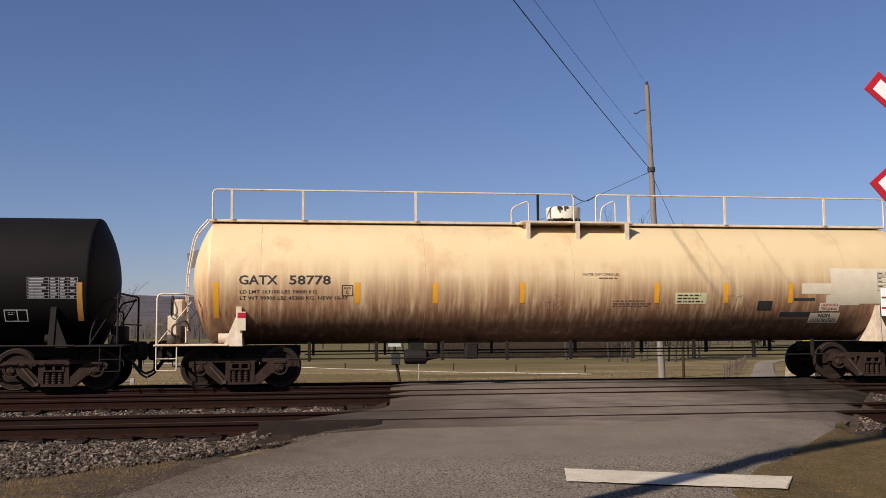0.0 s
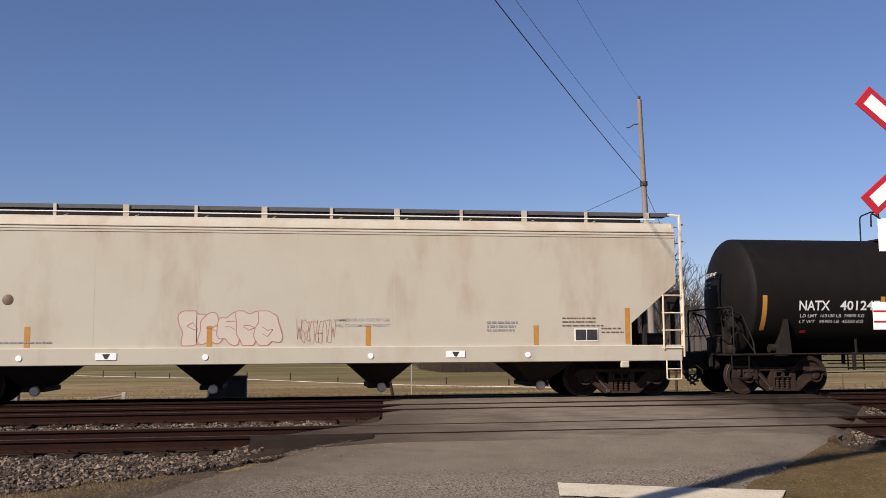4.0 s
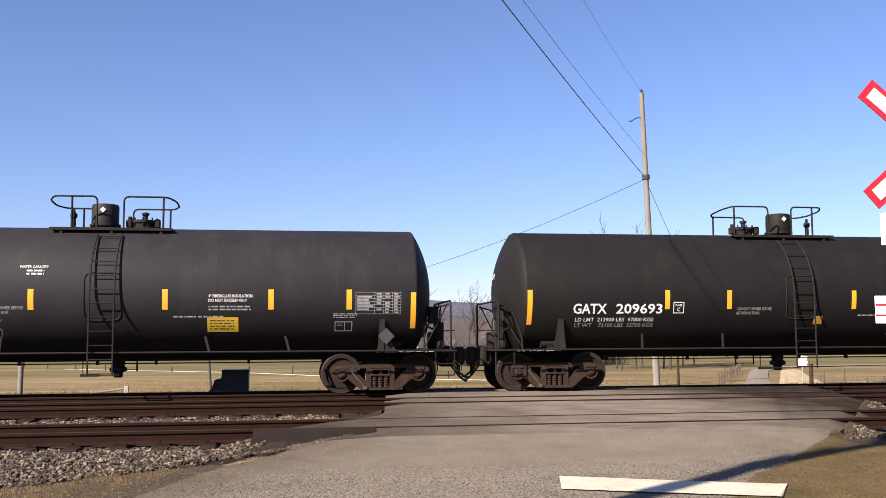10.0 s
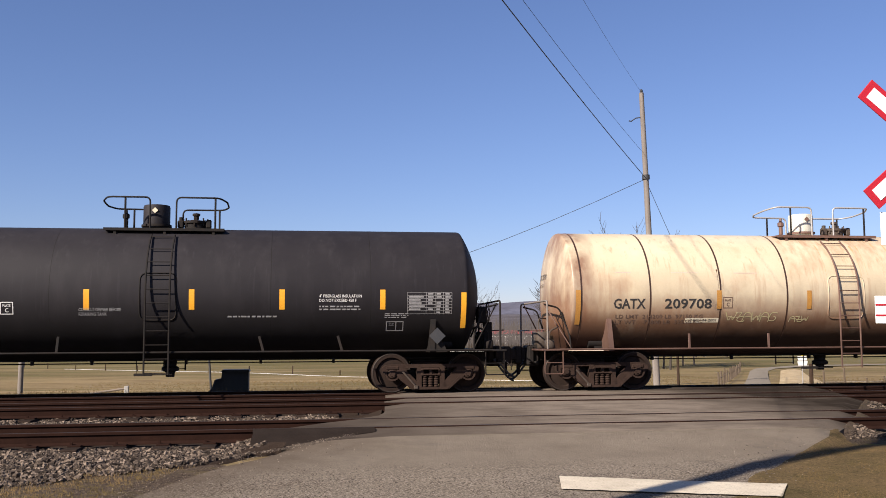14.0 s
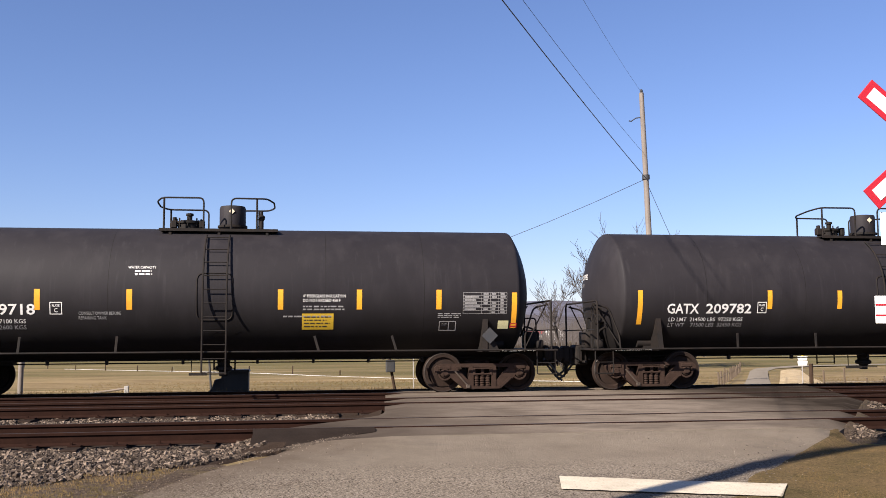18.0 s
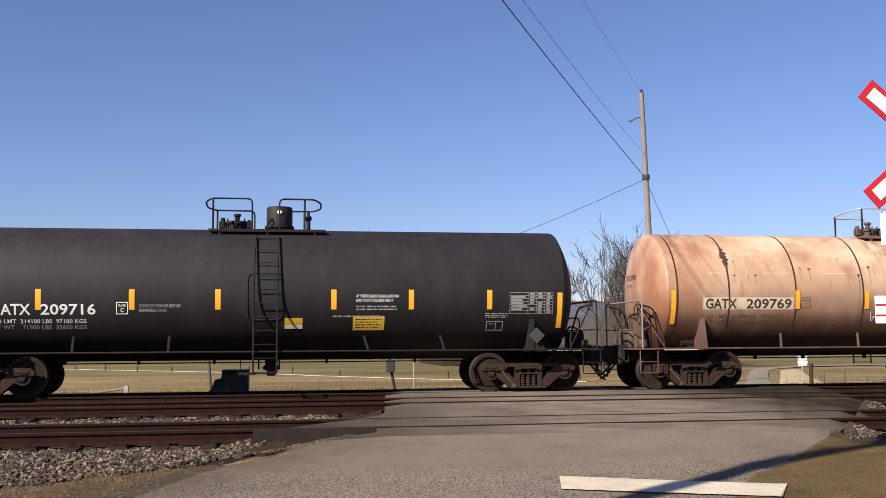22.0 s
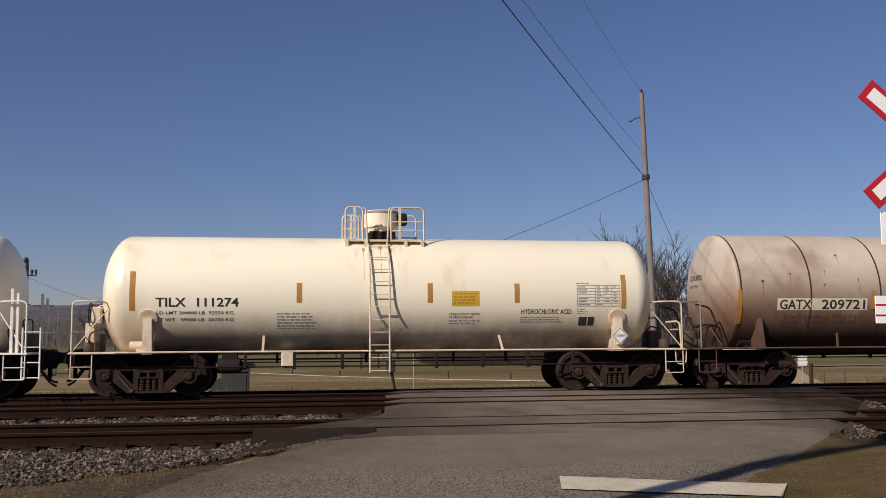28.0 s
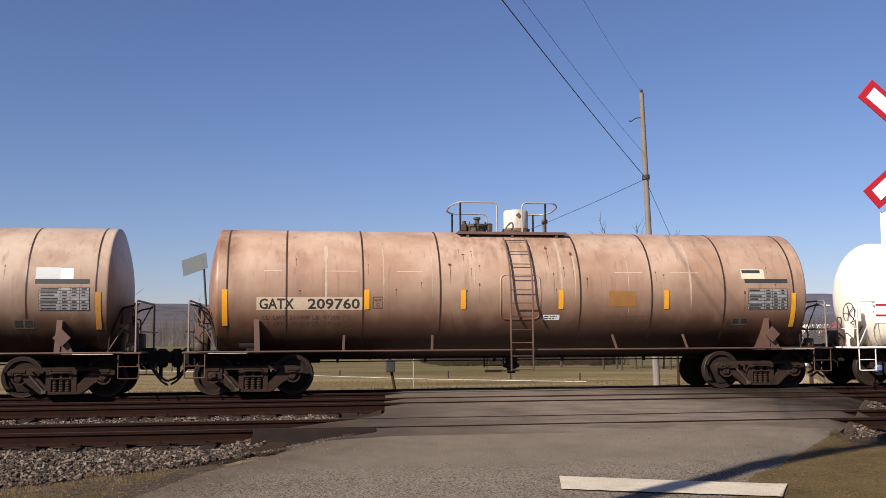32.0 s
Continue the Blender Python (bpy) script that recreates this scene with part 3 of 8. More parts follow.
for y0, y1 in bands:
    g = Geo()
    nx, ny = 24, max(2, int((y1 - y0) / .5) + 1)
    for j in range(ny + 1):
        y = y0 + (y1 - y0) * j / ny
        l, r = crossing_x(y)
        for i in range(nx + 1):
            x = l + (r - l) * i / nx + ((.10 if i == 0 else .2) * noise.noise((y * 2.3, i, 2)) if i in (0, nx) else 0)
            z = rail_z(y) - .012 + .008 * noise.noise((x, y * 2, 5))
            if i in (0, nx):
                z -= .05 if i == 0 else .11
            if y < NEAR_Y - .8:
                z = min(z, road_z(y) + .006 + .008 * noise.noise((x, y * 2, 5)))
            if y < NEAR_Y - .7 and x < 1.15:
                z = min(z, tar_z(x, y) - .02)
            if y > TRAIN_Y + 1.2:
                z -= .25 * (y - TRAIN_Y - 1.2) / 1.7
            g.v.append((x, y, z))
    k = len(g.v)
    n = nx + 1
    g.f = [(j * n + i, j * n + i + 1, (j + 1) * n + i + 1, (j + 1) * n + i) for j in range(ny) for i in range(nx)]
    ring = [i for i in range(n)] + [j * n + nx for j in range(1, ny + 1)] + [ny * n + i for i in range(nx - 1, -1, -1)] + [j * n for j in range(ny - 1, 0, -1)]
    low = {}
    for i in ring:
        low[i] = len(g.v)
        x, y, z = g.v[i]
        g.v.append((x, y, z - .3))
    for p, q in zip(ring, ring[1:] + ring[:1]):
        g.f.append((p, low[p], low[q], q))
    part("panel", g, M["crossing"], crossing, smooth=40)

# black tar banked against the near rail at the crossing's western end
g = Geo()
n = 26
for i in range(n + 1):
    t = i / n
    x = -.62 + 1.75 * t
    yf = 13.2 + .82 * t + .05 * noise.noise((x * 3, 2, 1))
    for k in (0, .35, .7, 1):
        y = yf + (14.27 - yf) * k
        g.v.append((x + .03 * noise.noise((y * 4, x, 3)), y, tar_z(x, y) + .012 * noise.noise((x * 5, y * 5, 6)) * (1 - k)))
g.f = [(i * 4 + k, i * 4 + k + 1, (i + 1) * 4 + k + 1, (i + 1) * 4 + k) for i in range(n) for k in range(3)]
part("tar_bank", g, M["tar"], crossing, "black tar banked against the rail", smooth=60)

# tracks
RAIL = [(-.07, -.18), (.07, -.18), (.07, -.168), (.012, -.14), (.012, -.05), (.036, -.038), (.036, -.006), (.028, 0), (-.028, 0), (-.036, -.006), (-.036, -.038), (-.012, -.05), (-.012, -.14), (-.07, -.168)]
rail_mesh = Geo().sweep(RAIL, -420, 420).mesh("rail", M["rail"], 30)
head_mesh = Geo().box(-420, 420, -.026, .026, .0005, .0025).mesh("running_surface", M["rail_top"], 0)
tie_mesh = Geo().box(-.115, .115, -1.3, 1.3, -.36, -.185, .012).mesh("tie", M["tie"], 30)
plate_mesh = Geo().box(-.09, .09, -.19, .19, -.186, -.165, .005).box(-.07, -.04, -.11, -.08, -.17, -.13).box(.04, .07, .08, .11, -.17, -.13).mesh("tie_plate", M["rail"], 30)
for i, c in enumerate((NEAR_Y, MID_Y, TRAIN_Y)):
    tr = thing("track_%d" % (i + 1), "rusty steel rails spiked to dark timber ties in ballast", "railway track", kind="structure", m=pose(0, c, rail_z(c)))
    for s in (-1, 1):
        r = part("rail", rail_mesh, None, tr, m=pose(0, s * .7525, 0))
        part("running_surface", head_mesh, None, r, "dull worn rail head")
    for k in range(-26, 38):
        x = k * .61 + .1 * i
        l, rr = crossing_x(c)
        if l - .1 < x < rr + .1:
            continue
        t = part("tie", tie_mesh, None, tr, m=pose(x + random.uniform(-.03, .03), random.uniform(-.05, .05), 0, 0, 0, random.uniform(-.8, .8)))
        for s in (-1, 1):
            part("tie_plate", plate_mesh, None, t, m=pose(0, s * .7525, 0))

# ballast bed and loose stones
def beside_road(x, y):
    if y < 13.5:
        l, r = road_x(y)
        return x < l - .25 or x > r + .25
    l, r = crossing_x(y)
    return x < l - .12 or x > r + .12


def toe_y(x):
    """Where the spread stones end towards the road."""
    if x > 3:
        return 13.5
    return float(np.interp(x, [-6, -3.06, -2.56, -2, -1.48, -1.01, -.66, -.37], [10.5, 10.8, 11.05, 11.5, 11.85, 12.1, 12.5, 13.2]))


def bed_z(x, y):
    z = float(np.interp(y, [10.2, 11.5, 12.5, 13.4, 14.2, 15.0, 15.8], [-.285, -.252, -.228, -.25, -.275, -.24, -.235]))
    if y < toe_y(x) - .15:
        z -= .12
    if y > 25.6:
        z -= .3 * (y - 25.6)
    if 13.2 < y < 26.5:      # tar and dirt packed against the crossing's ends
        l, r = crossing_x(max(13.45, y))
        if x > 5:
            z = max(z, min(rail_z(max(15.05, y)) - .03, float(np.interp(y, [13.2, 14.1], [-.30, -.08]))) - .42 * max(0, x - r) + .03 * noise.noise((x * 1.3, y * 1.3, 4)))
        else:
            z += .12 * max(0, 1 - max(0, l - x) / .5)
    elif y > 12.0 and x > 5:
        z = max(z, float(np.interp(y, [12.0, 13.2], [-.5, -.32])) - .14 * max(0, x - road_x(y)[1]))
    if 15.9 < y < 18.7:
        z += .035
    return z + .025 * noise.noise((x * 2, y * 2, 7))


for name, xa, xb in (("ballast_west", -60, None), ("ballast_east", None, 70)):
    g = Geo()
    yy = [10.45 + i * .35 for i in range(49)]
    for y in yy:
        l, r = crossing_x(max(13.45, y))
        if y < 13.45:
            l, r = road_x(y)[0] + .1, road_x(y)[1] + (.9 if y < 12.3 else -.1)
        for i in range(41):
            x = (xa + (l - .05 - xa) * (1 - (1 - i / 40) ** 2)) if xb is None else (r - .04 + (xb - r) * (i / 40) ** 2)
            g.v.append((x, y, bed_z(x, y)))
    g.f = [(j * 41 + i, j * 41 + i + 1, (j + 1) * 41 + i + 1, (j + 1) * 41 + i) for j in range(len(yy) - 1) for i in range(40)]
    tagged(new(name, g.mesh(name, M["ballast"] if xb is None else M["dirt"], 60)), "dirty brown ballast bed of the tracks", "ballast", kind="structure")

STONE = [(x, y, z) for x in (-.7, .7) for y in (-.7, .7) for z in (-.7, .7)]
STONE_F = [(0, 1, 3, 2), (4, 6, 7, 5), (0, 4, 5, 1), (2, 3, 7, 6), (0, 2, 6, 4), (1, 5, 7, 3)]
rnd = random.Random(5)


def stones(name, n, xr, yr, size, label):
    v, f = [], []
    for _ in range(n):
        x, y = rnd.uniform(*xr), rnd.uniform(*yr)
        if not beside_road(x, y) or rnd.random() > (y - toe_y(x) + .12) / .3:
            continue
        s = size[0] + (size[1] - size[0]) * rnd.random() ** 1.6
        z = bed_z(x, y) + s * rnd.uniform(0, .5)
        e = Euler((rnd.uniform(-.6, .6), rnd.uniform(-.6, .6), rnd.uniform(0, 6))).to_matrix()
        k = len(v)
        a, b, c = s * rnd.uniform(.7, 1.35), s * rnd.uniform(.6, 1), s * rnd.uniform(.4, .8)
        for p in STONE:
            j = rnd.uniform(.55, 1.15)
            q = e @ Vector((p[0] * a * j, p[1] * b * j * rnd.uniform(.8, 1.2), p[2] * c * j))
            v.append((x + q.x, y + q.y, z + q.z))
        f += [tuple(a + k for a in t) for t in STONE_F]
    me = bpy.data.meshes.new(name)
    me.from_pydata(v, [], f)
    me.materials.append(M["stone"])
    return tagged(new(name, me), label, "ballast", kind="stuff")


stones("ballast_stones", 26000, (-5.2, .6), (10.5, 14.25), (.013, .044), "loose grey and tan ballast stones beside the rails")
stones("ballast_stones", 7000, (7, 14), (13.3, 14.2), (.014, .036), "loose grey and tan ballast stones beside the crossing")
stones("ballast_stones", 16000, (-6.5, .75), (15.9, 18.6), (.018, .042), "pale ballast stones between the tracks")
stones("ballast_stones", 4000, (8, 18), (15.9, 18.6), (.02, .05), "pale ballast stones between the tracks")
stones("ballast_stones", 7000, (-12, 3), (20.4, 22.6), (.02, .05), "grey ballast stones between the tracks")
stones("ballast_stones", 3000, (11, 20), (20.4, 22.6), (.02, .05), "grey ballast stones between the tracks")
stones("ballast_stones", 5000, (-16, 24), (24.4, 26.5), (.02, .05), "grey ballast stones beyond the far track")


# ---------- railway cars ----------
MESH = {}


def cached(key, make):
    if key not in MESH:
        MESH[key] = make()
    return MESH[key]


def wheel_profile(s):
    p = [(-.825, 0), (-.825, .125), (-.765, .15), (-.745, .335), (-.80, .365), (-.80, .447), (-.79, .455), (-.725, .4572), (-.70, .478), (-.68, .478), (-.67, .455), (-.67, .37), (-.715, .335), (-.70, .15), (-.66, .125), (-.66, 0)]
    return [(-a * s, r) for a, r in p]


def wheelset(car, x, paint="bogie"):
    """An axle with two wheels and bearing caps, at rail height."""
    ax = part("wheelset", cached("axle", lambda: Geo().lathe([(-1.0, 0), (-1.0, .075), (-.66, .085), (.66, .085), (1.0, .075), (1.0, 0)], "y", 12).mesh("wheelset", M["wheel"])), None, car, "steel axle with two rusty wheels", pose(x, 0, .4572))
    for s in (-1, 1):
        part("wheel", cached(("wheel", s), lambda: Geo().lathe(wheel_profile(-s), "y", 40).mesh("wheel", M["wheel"], 30)), None, ax)
        part("tread", cached(("tread", s), lambda: Geo().lathe([(s * .803, .428), (s * .806, .445), (s * .795, .457), (s * .725, .459)], "y", 40).mesh("tread", M["tread"], 30)), None, ax, "worn bright wheel rim")

        def cap():
            g = Geo().lathe([(s * .95, 0), (s * .95, .115), (s * 1.075, .115), (s * 1.09, .10), (s * 1.10, .07), (s * 1.12, .06), (s * 1.12, 0)], "y", 16)
            for k in range(3):
                a = 2 * math.pi * k / 3
                g.lathe([(s * 1.09, .0), (s * 1.09, .022), (s * 1.125, .022), (s * 1.125, 0)], "y", 6, (.06 * math.sin(a), 0, .06 * math.cos(a)))
            return g.mesh("bearing_cap", M[paint], 30)
        part("bearing_cap", cached(("cap", s, paint), cap), None, ax)
    return ax


def side_frame_geo(s):
    y0, y1 = (s * 1.09, s * .93)
    g = Geo()
    top = [(-1.12, .47), (-1.14, .58), (-1.06, .645), (-.9, .668), (.9, .668), (1.06, .645), (1.14, .58), (1.12, .47), (1.05, .47), (1.04, .585), (-1.04, .585), (-1.05, .47)]
    g.prism(top, y0, y1)
    for k in (-1, 1):
        g.prism([(k * .645, .60), (k * .80, .60), (k * .79, .40), (k * .72, .31), (k * .44, .085), (k * .30, .085), (k * .30, .25)], y0, y1)      # tension arm
        g.prism([(k * .325, .62), (k * .325, .09), (k * .215, .09), (k * .215, .62)], y0 * 1.01, y1)                                                # column
        g.prism([(k * .70, .33), (k * .655, .375), (k * .36, .10), (k * .43, .09)], y0 * 1.02, y0)                                                # rib along the arm
    g.prism([(-.40, .085), (-.43, .14), (.43, .14), (.40, .085)], s * 1.12, s * .90)
    ya, yb = min(s * 1.03, s * 1.12), max(s * 1.03, s * 1.12)
    g.box(-.205, .205, ya, yb, .535, .575, .01).box(-.205, .205, ya, yb, .405, .445, .01).box(-.03, .03, ya, yb, .43, .54)      # bolster end with two windows
    for k in (-1, 1):
        g.lathe([(s * 1.0, .135), (s * 1.0, .175), (s * 1.085, .175), (s * 1.085, .135), (s * 1.0, .135)], "y", 18, (k * .89, 0, .4572))
        g.box(k * .20 - .03, k * .20 + .03, min(s * 1.03, s * 1.115), max(s * 1.03, s * 1.115), .40, .56, .008)
        g.box(k * .89 - .15, k * .89 + .15, min(y0, y1) - .015, max(y0, y1) + .015, .535, .63, .02)
    return g


def spring_geo():
    prof = [(0, 0), (0, .045)]
    n = 5
    for k in range(n):
        z = .01 + k * .05
        prof += [(z, .05), (z + .012, .062), (z + .026, .062), (z + .038, .05), (z + .044, .04)]
    return Geo().lathe(prof + [(n * .05 + .01, 0)], "z", 10)


def truck(car, x, wb=.89, paint="bogie"):
    """A two-axle truck: bolster, side frames, springs, brake beams, wheelsets."""
    b = part("truck_bolster", cached("bolster", lambda: Geo().box(-.24, .24, -1.02, 1.02, .575, .66, .03).box(-.21, .21, -.84, .84, .13, .60, .02).box(-.33, .33, -.3, .3, .60, .72, .03).mesh("truck_bolster", M["bogie"], 30)), None, car, "rusty cast truck bolster", pose(x, 0, 0))
    for s in (-1, 1):
        part("side_frame", cached(("frame", s), lambda: side_frame_geo(s).mesh("side_frame", M["bogie"], 30)), None, b)
        for k in (-.135, 0, .135):
            part("spring", cached("spring", lambda: spring_geo().mesh("spring", M["bogie"], 50)), None, b, m=Matrix.Translation((k, s * 1.04, .13)) @ Matrix.Diagonal((1.0, 1.0, 1.08, 1.0)))
            part("spring", MESH["spring"], None, b, m=Matrix.Translation((k * .9, s * .90, .13)) @ Matrix.Diagonal((1.0, 1.0, 1.08, 1.0)))
    for k in (-1, 1):
        part("brake_beam", cached(("beam", k), lambda: Geo().box(k * .40 - .03, k * .40 + .03, -.78, .78, .30, .38, .01).box(k * .36, k * .46, -.84, -.66, .26, .52, .02).box(k * .36, k * .46, .66, .84, .26, .52, .02).mesh("brake_beam", M["dark_steel"], 30)), None, b)
    part("brake_rod", cached("truck_rod", lambda: Geo().tube([(-.66, -1.125, .50), (-.36, -1.135, .16)], .022, 6).box(-.40, -.30, -1.15, -1.10, .10, .18, .01).mesh("brake_rod", M["valve"], 40)), None, b, "pale worn brake rod")
    for k in (-1, 1):
        wheelset(car, x + k * wb, paint)


def coupler(car, s, x_face, x_body):
    """A knuckle coupler with its shank, cut lever, air hose and striker."""
    def make():
        g = Geo().box(x_body - .1, x_face - .30, -.11, .11, .79, .96, .02)
        g.prism([(x_face - .32, .74), (x_face - .32, 1.01), (x_face - .10, 1.04), (x_face + .02, .99), (x_face + .02, .73), (x_face - .12, .70)], -.20, .06)
        g.box(x_face - .05, x_face + .10, .02, .19, .74, .99, .03)
        g.box(x_face - .62, x_face - .30, -.26, .26, .58, 1.08, .04).box(x_face - .24, x_face - .02, -.24, .10, .62, 1.06, .05)
        g.box(x_face - .20, x_face - .12, -.16, -.06, .36, .66, .02).box(x_face - .55, x_face - .45, -.5, .5, .62, .70, .02)
        return g.mesh("coupler", M["dark_steel"], 30)
    key = ("coupler", round(x_face, 2), round(x_body, 2))
    c = part("coupler", cached(key, make), None, car, "black steel knuckle coupler", pose(0, 0, 0, 0, 0, 0 if s > 0 else 180))

    def hose():
        pts = [(x_face - .45, -.30, .72), (x_face - .30, -.33, .60), (x_face - .15, -.33, .42), (x_face - .02, -.31, .33), (x_face + .06, -.28, .32)]
        low = [(x_face - .42, -.16, .70), (x_face - .28, -.20, .50), (x_face - .12, -.22, .30), (x_face + .02, -.22, .22)]
        return Geo().tube(pts, .028, 8).tube(bent(low, .1), .026, 8).box(x_face - .5, x_face - .38, -.34, -.26, .68, .78, .01).mesh("air_hose", M["wire"], 60)
    part("air_hose", cached(("hose",) + key, hose), None, c, "black rubber air hose")
    part("cut_lever", cached(("lever",) + key, lambda: Geo().tube([(x_face - .35, -.1, .74), (x_face - .42, -.45, .70), (x_face - .42, -1.30, .74), (x_face - .30, -1.40, .62), (x_face - .30, -1.40, .52)], .013, 6).mesh("cut_lever", M["dark_steel"], 60)), None, c)


# --- writing on the sides ---
def text_outline(body):
    cu = bpy.data.curves.new("writing", "FONT")
    cu.body, cu.size, cu.resolution_u, cu.offset = body, 1.0, 2, .018 if len(body) < 8 else .004
    ob = bpy.data.objects.new("writing", cu)
    me = bpy.data.meshes.new_from_object(ob)
    bm = bmesh.new()
    bm.from_mesh(me)
    ys = [p.co.y for p in bm.verts]
    for k in range(1, 5):      # cut across, so that the letters can follow a round side
        bmesh.ops.bisect_plane(bm, geom=bm.verts[:] + bm.edges[:] + bm.faces[:], plane_co=(0, min(ys) + (max(ys) - min(ys)) * k / 5, 0), plane_no=(0, 1, 0))
    bm.verts.index_update()
    v = [(p.co.x, p.co.y) for p in bm.verts]
    f = [tuple(q.index for q in p.verts) for p in bm.faces]
    bm.free()
    bpy.data.objects.remove(ob)
    bpy.data.meshes.remove(me)
    bpy.data.curves.remove(cu)
    return v, f


def side_y(z, R, zc, lift):
    if R is None:
        return -zc - lift
    d = min(abs(z - zc), R * .98)
    lift *= .35
    return -math.sqrt((R + lift) ** 2 - d * d)


def writing(car, body, x0, x1, z0, z1, material, R, zc, name="lettering", label="", lift=.012):
    """Letters laid on the car's near side, between x0 and x1, z0 and z1."""
    v, f = cached(("text", body), lambda: text_outline(body))
    if not v:
        return None
    a, b = min(p[0] for p in v), max(p[0] for p in v)
    c, d = min(p[1] for p in v), max(p[1] for p in v)
    g = Geo()
    for p in v:
        z = z0 + (p[1] - c) / (d - c) * (z1 - z0)
        g.v.append((x0 + (p[0] - a) / (b - a) * (x1 - x0), side_y(z, R, zc, lift), z))
    g.f = f
    if not label or name != "lettering":
        o = part(name, g, material, car, label, smooth=0)
        o["kind"] = "stuff"
        return o
    root = list(range(len(g.v)))      # large letters stand singly

    def find(i):
        while root[i] != i:
            root[i] = root[root[i]]
            i = root[i]
        return i
    for q in f:
        for i in q[1:]:
            root[find(i)] = find(q[0])
    sets = {}
    for q in f:
        sets.setdefault(find(q[0]), []).append(q)
    for faces in sets.values():
        used = sorted({i for q in faces for i in q})
        at = {i: k for k, i in enumerate(used)}
        h = Geo().add([g.v[i] for i in used], [tuple(at[i] for i in q) for q in faces])
        part("letter", h, material, car, label, smooth=0)


def head_writing(car, body, y0, y1, z0, z1, material, half, depth, R, zc):
    """Small letters on the dished head at the car's left end."""
    v, f = cached(("text", body), lambda: text_outline(body))
    a, b = min(p[0] for p in v), max(p[0] for p in v)
    c, d = min(p[1] for p in v), max(p[1] for p in v)
    rho = (R * R + depth * depth) / (2 * depth)
    g = Geo()
    for p in v:
        y, z = y0 + (p[0] - a) / (b - a) * (y1 - y0), z0 + (p[1] - c) / (d - c) * (z1 - z0)
        g.v.append((-(half - rho + math.sqrt(rho * rho - y * y - (z - zc) ** 2)) - .010, y, z))
    g.f = f
    return tagged(part("head_lettering", g, material, car, "small stencil on the tank head", smooth=0), kind="stuff")


def patch(car, name, x0, x1, z0, z1, material, R, zc, label="", lift=.006, n=5):
    """A thin sheet that follows the side."""
    g = Geo()
    n = max(n, int((z1 - z0) / .07) + 1) if R else n
    for k, e in ((0, 0), (1, -.004)):
        for j in range(n + 1):
            z = z0 + (z1 - z0) * j / n
            y = side_y(z, R, zc, lift + e)
            g.v += [(x0, y, z), (x1, y, z)]
    m = 2 * (n + 1)
    for j in range(n):
        g.f.append((2 * j, 2 * j + 1, 2 * j + 3, 2 * j + 2))
        g.f += [(2 * j, 2 * j + 2, 2 * j + 2 + m, 2 * j + m), (2 * j + 1, 2 * j + 1 + m, 2 * j + 3 + m, 2 * j + 3)]
    g.f += [(0, m, m + 1, 1), (2 * n, 2 * n + 1, 2 * n + 1 + m, 2 * n + m)]
    return part(name, g, material, car, label, smooth=0)


def bars(car, x0, x1, z0, z1, lines, material, R, zc, seed=0, lift=.012, fill=.5, name="stencil_block"):
    """Small writing that cannot be read: rows of short bars."""
    r = random.Random(seed)
    g = Geo()
    h = (z1 - z0) / lines
    for i in range(lines):
        z, x = z1 - (i + 1) * h + h * .25, x0
        end = x1 - (x1 - x0) * r.uniform(0, .25)
        while x < end:
            L = min(r.uniform(.03, .14), end - x)
            k = len(g.v)
            for zz in (z, z + h * fill):
                y = side_y(zz, R, zc, lift)
                g.v += [(x, y, zz), (x + L, y, zz)]
            g.f.append((k, k + 1, k + 3, k + 2))
            x += L + r.uniform(.015, .04)
    return tagged(part(name, g, material, car, "small unreadable stencilled lines", smooth=0), kind="stuff")


def table(car, x0, x1, z0, z1, R, zc, back, ink, seed=0, lift=.008, dense=False):
    """A ruled stencil panel with rows of small marks."""
    p = patch(car, "stencil_panel", x0, x1, z0, z1, back, R, zc, "ruled stencil panel", lift=lift) if back else None
    g = Geo()
    r = random.Random(seed)

    def quad(a, b, c, d):
        k, n = len(g.v), 1 + int((d - c) / .1)
        for i in range(n + 1):
            zz = c + (d - c) * i / n
            y = side_y(zz, R, zc, lift + .008)
            g.v.extend([(a, y, zz), (b, y, zz)])
        g.f.extend((k + 2 * i, k + 2 * i + 1, k + 2 * i + 3, k + 2 * i + 2) for i in range(n))
    w, h = x1 - x0, z1 - z0
    for i in range(8):
        quad(x0, x1, z0 + h * i / 7 - .004, z0 + h * i / 7 + .004)
    for fx in (0, .42, .62, .81, 1):
        quad(x0 + w * fx - .004, x0 + w * fx + .004, z0, z1)
    for i in range(7):
        for fx, fw in ((.03, .36), (.46, .13), (.65, .13), (.85, .12)):
            if r.random() < (.93 if dense else .8):
                k = (.6, 1.0, .27, .73) if dense else (.4, .9, .36, .66)
                quad(x0 + w * fx, x0 + w * (fx + fw * r.uniform(*k[:2])), z0 + h * (i + k[2]) / 7, z0 + h * (i + k[3]) / 7)
    return tagged(part("stencil_table", g, ink, car, "ruled table of small marks", smooth=0), kind="stuff")


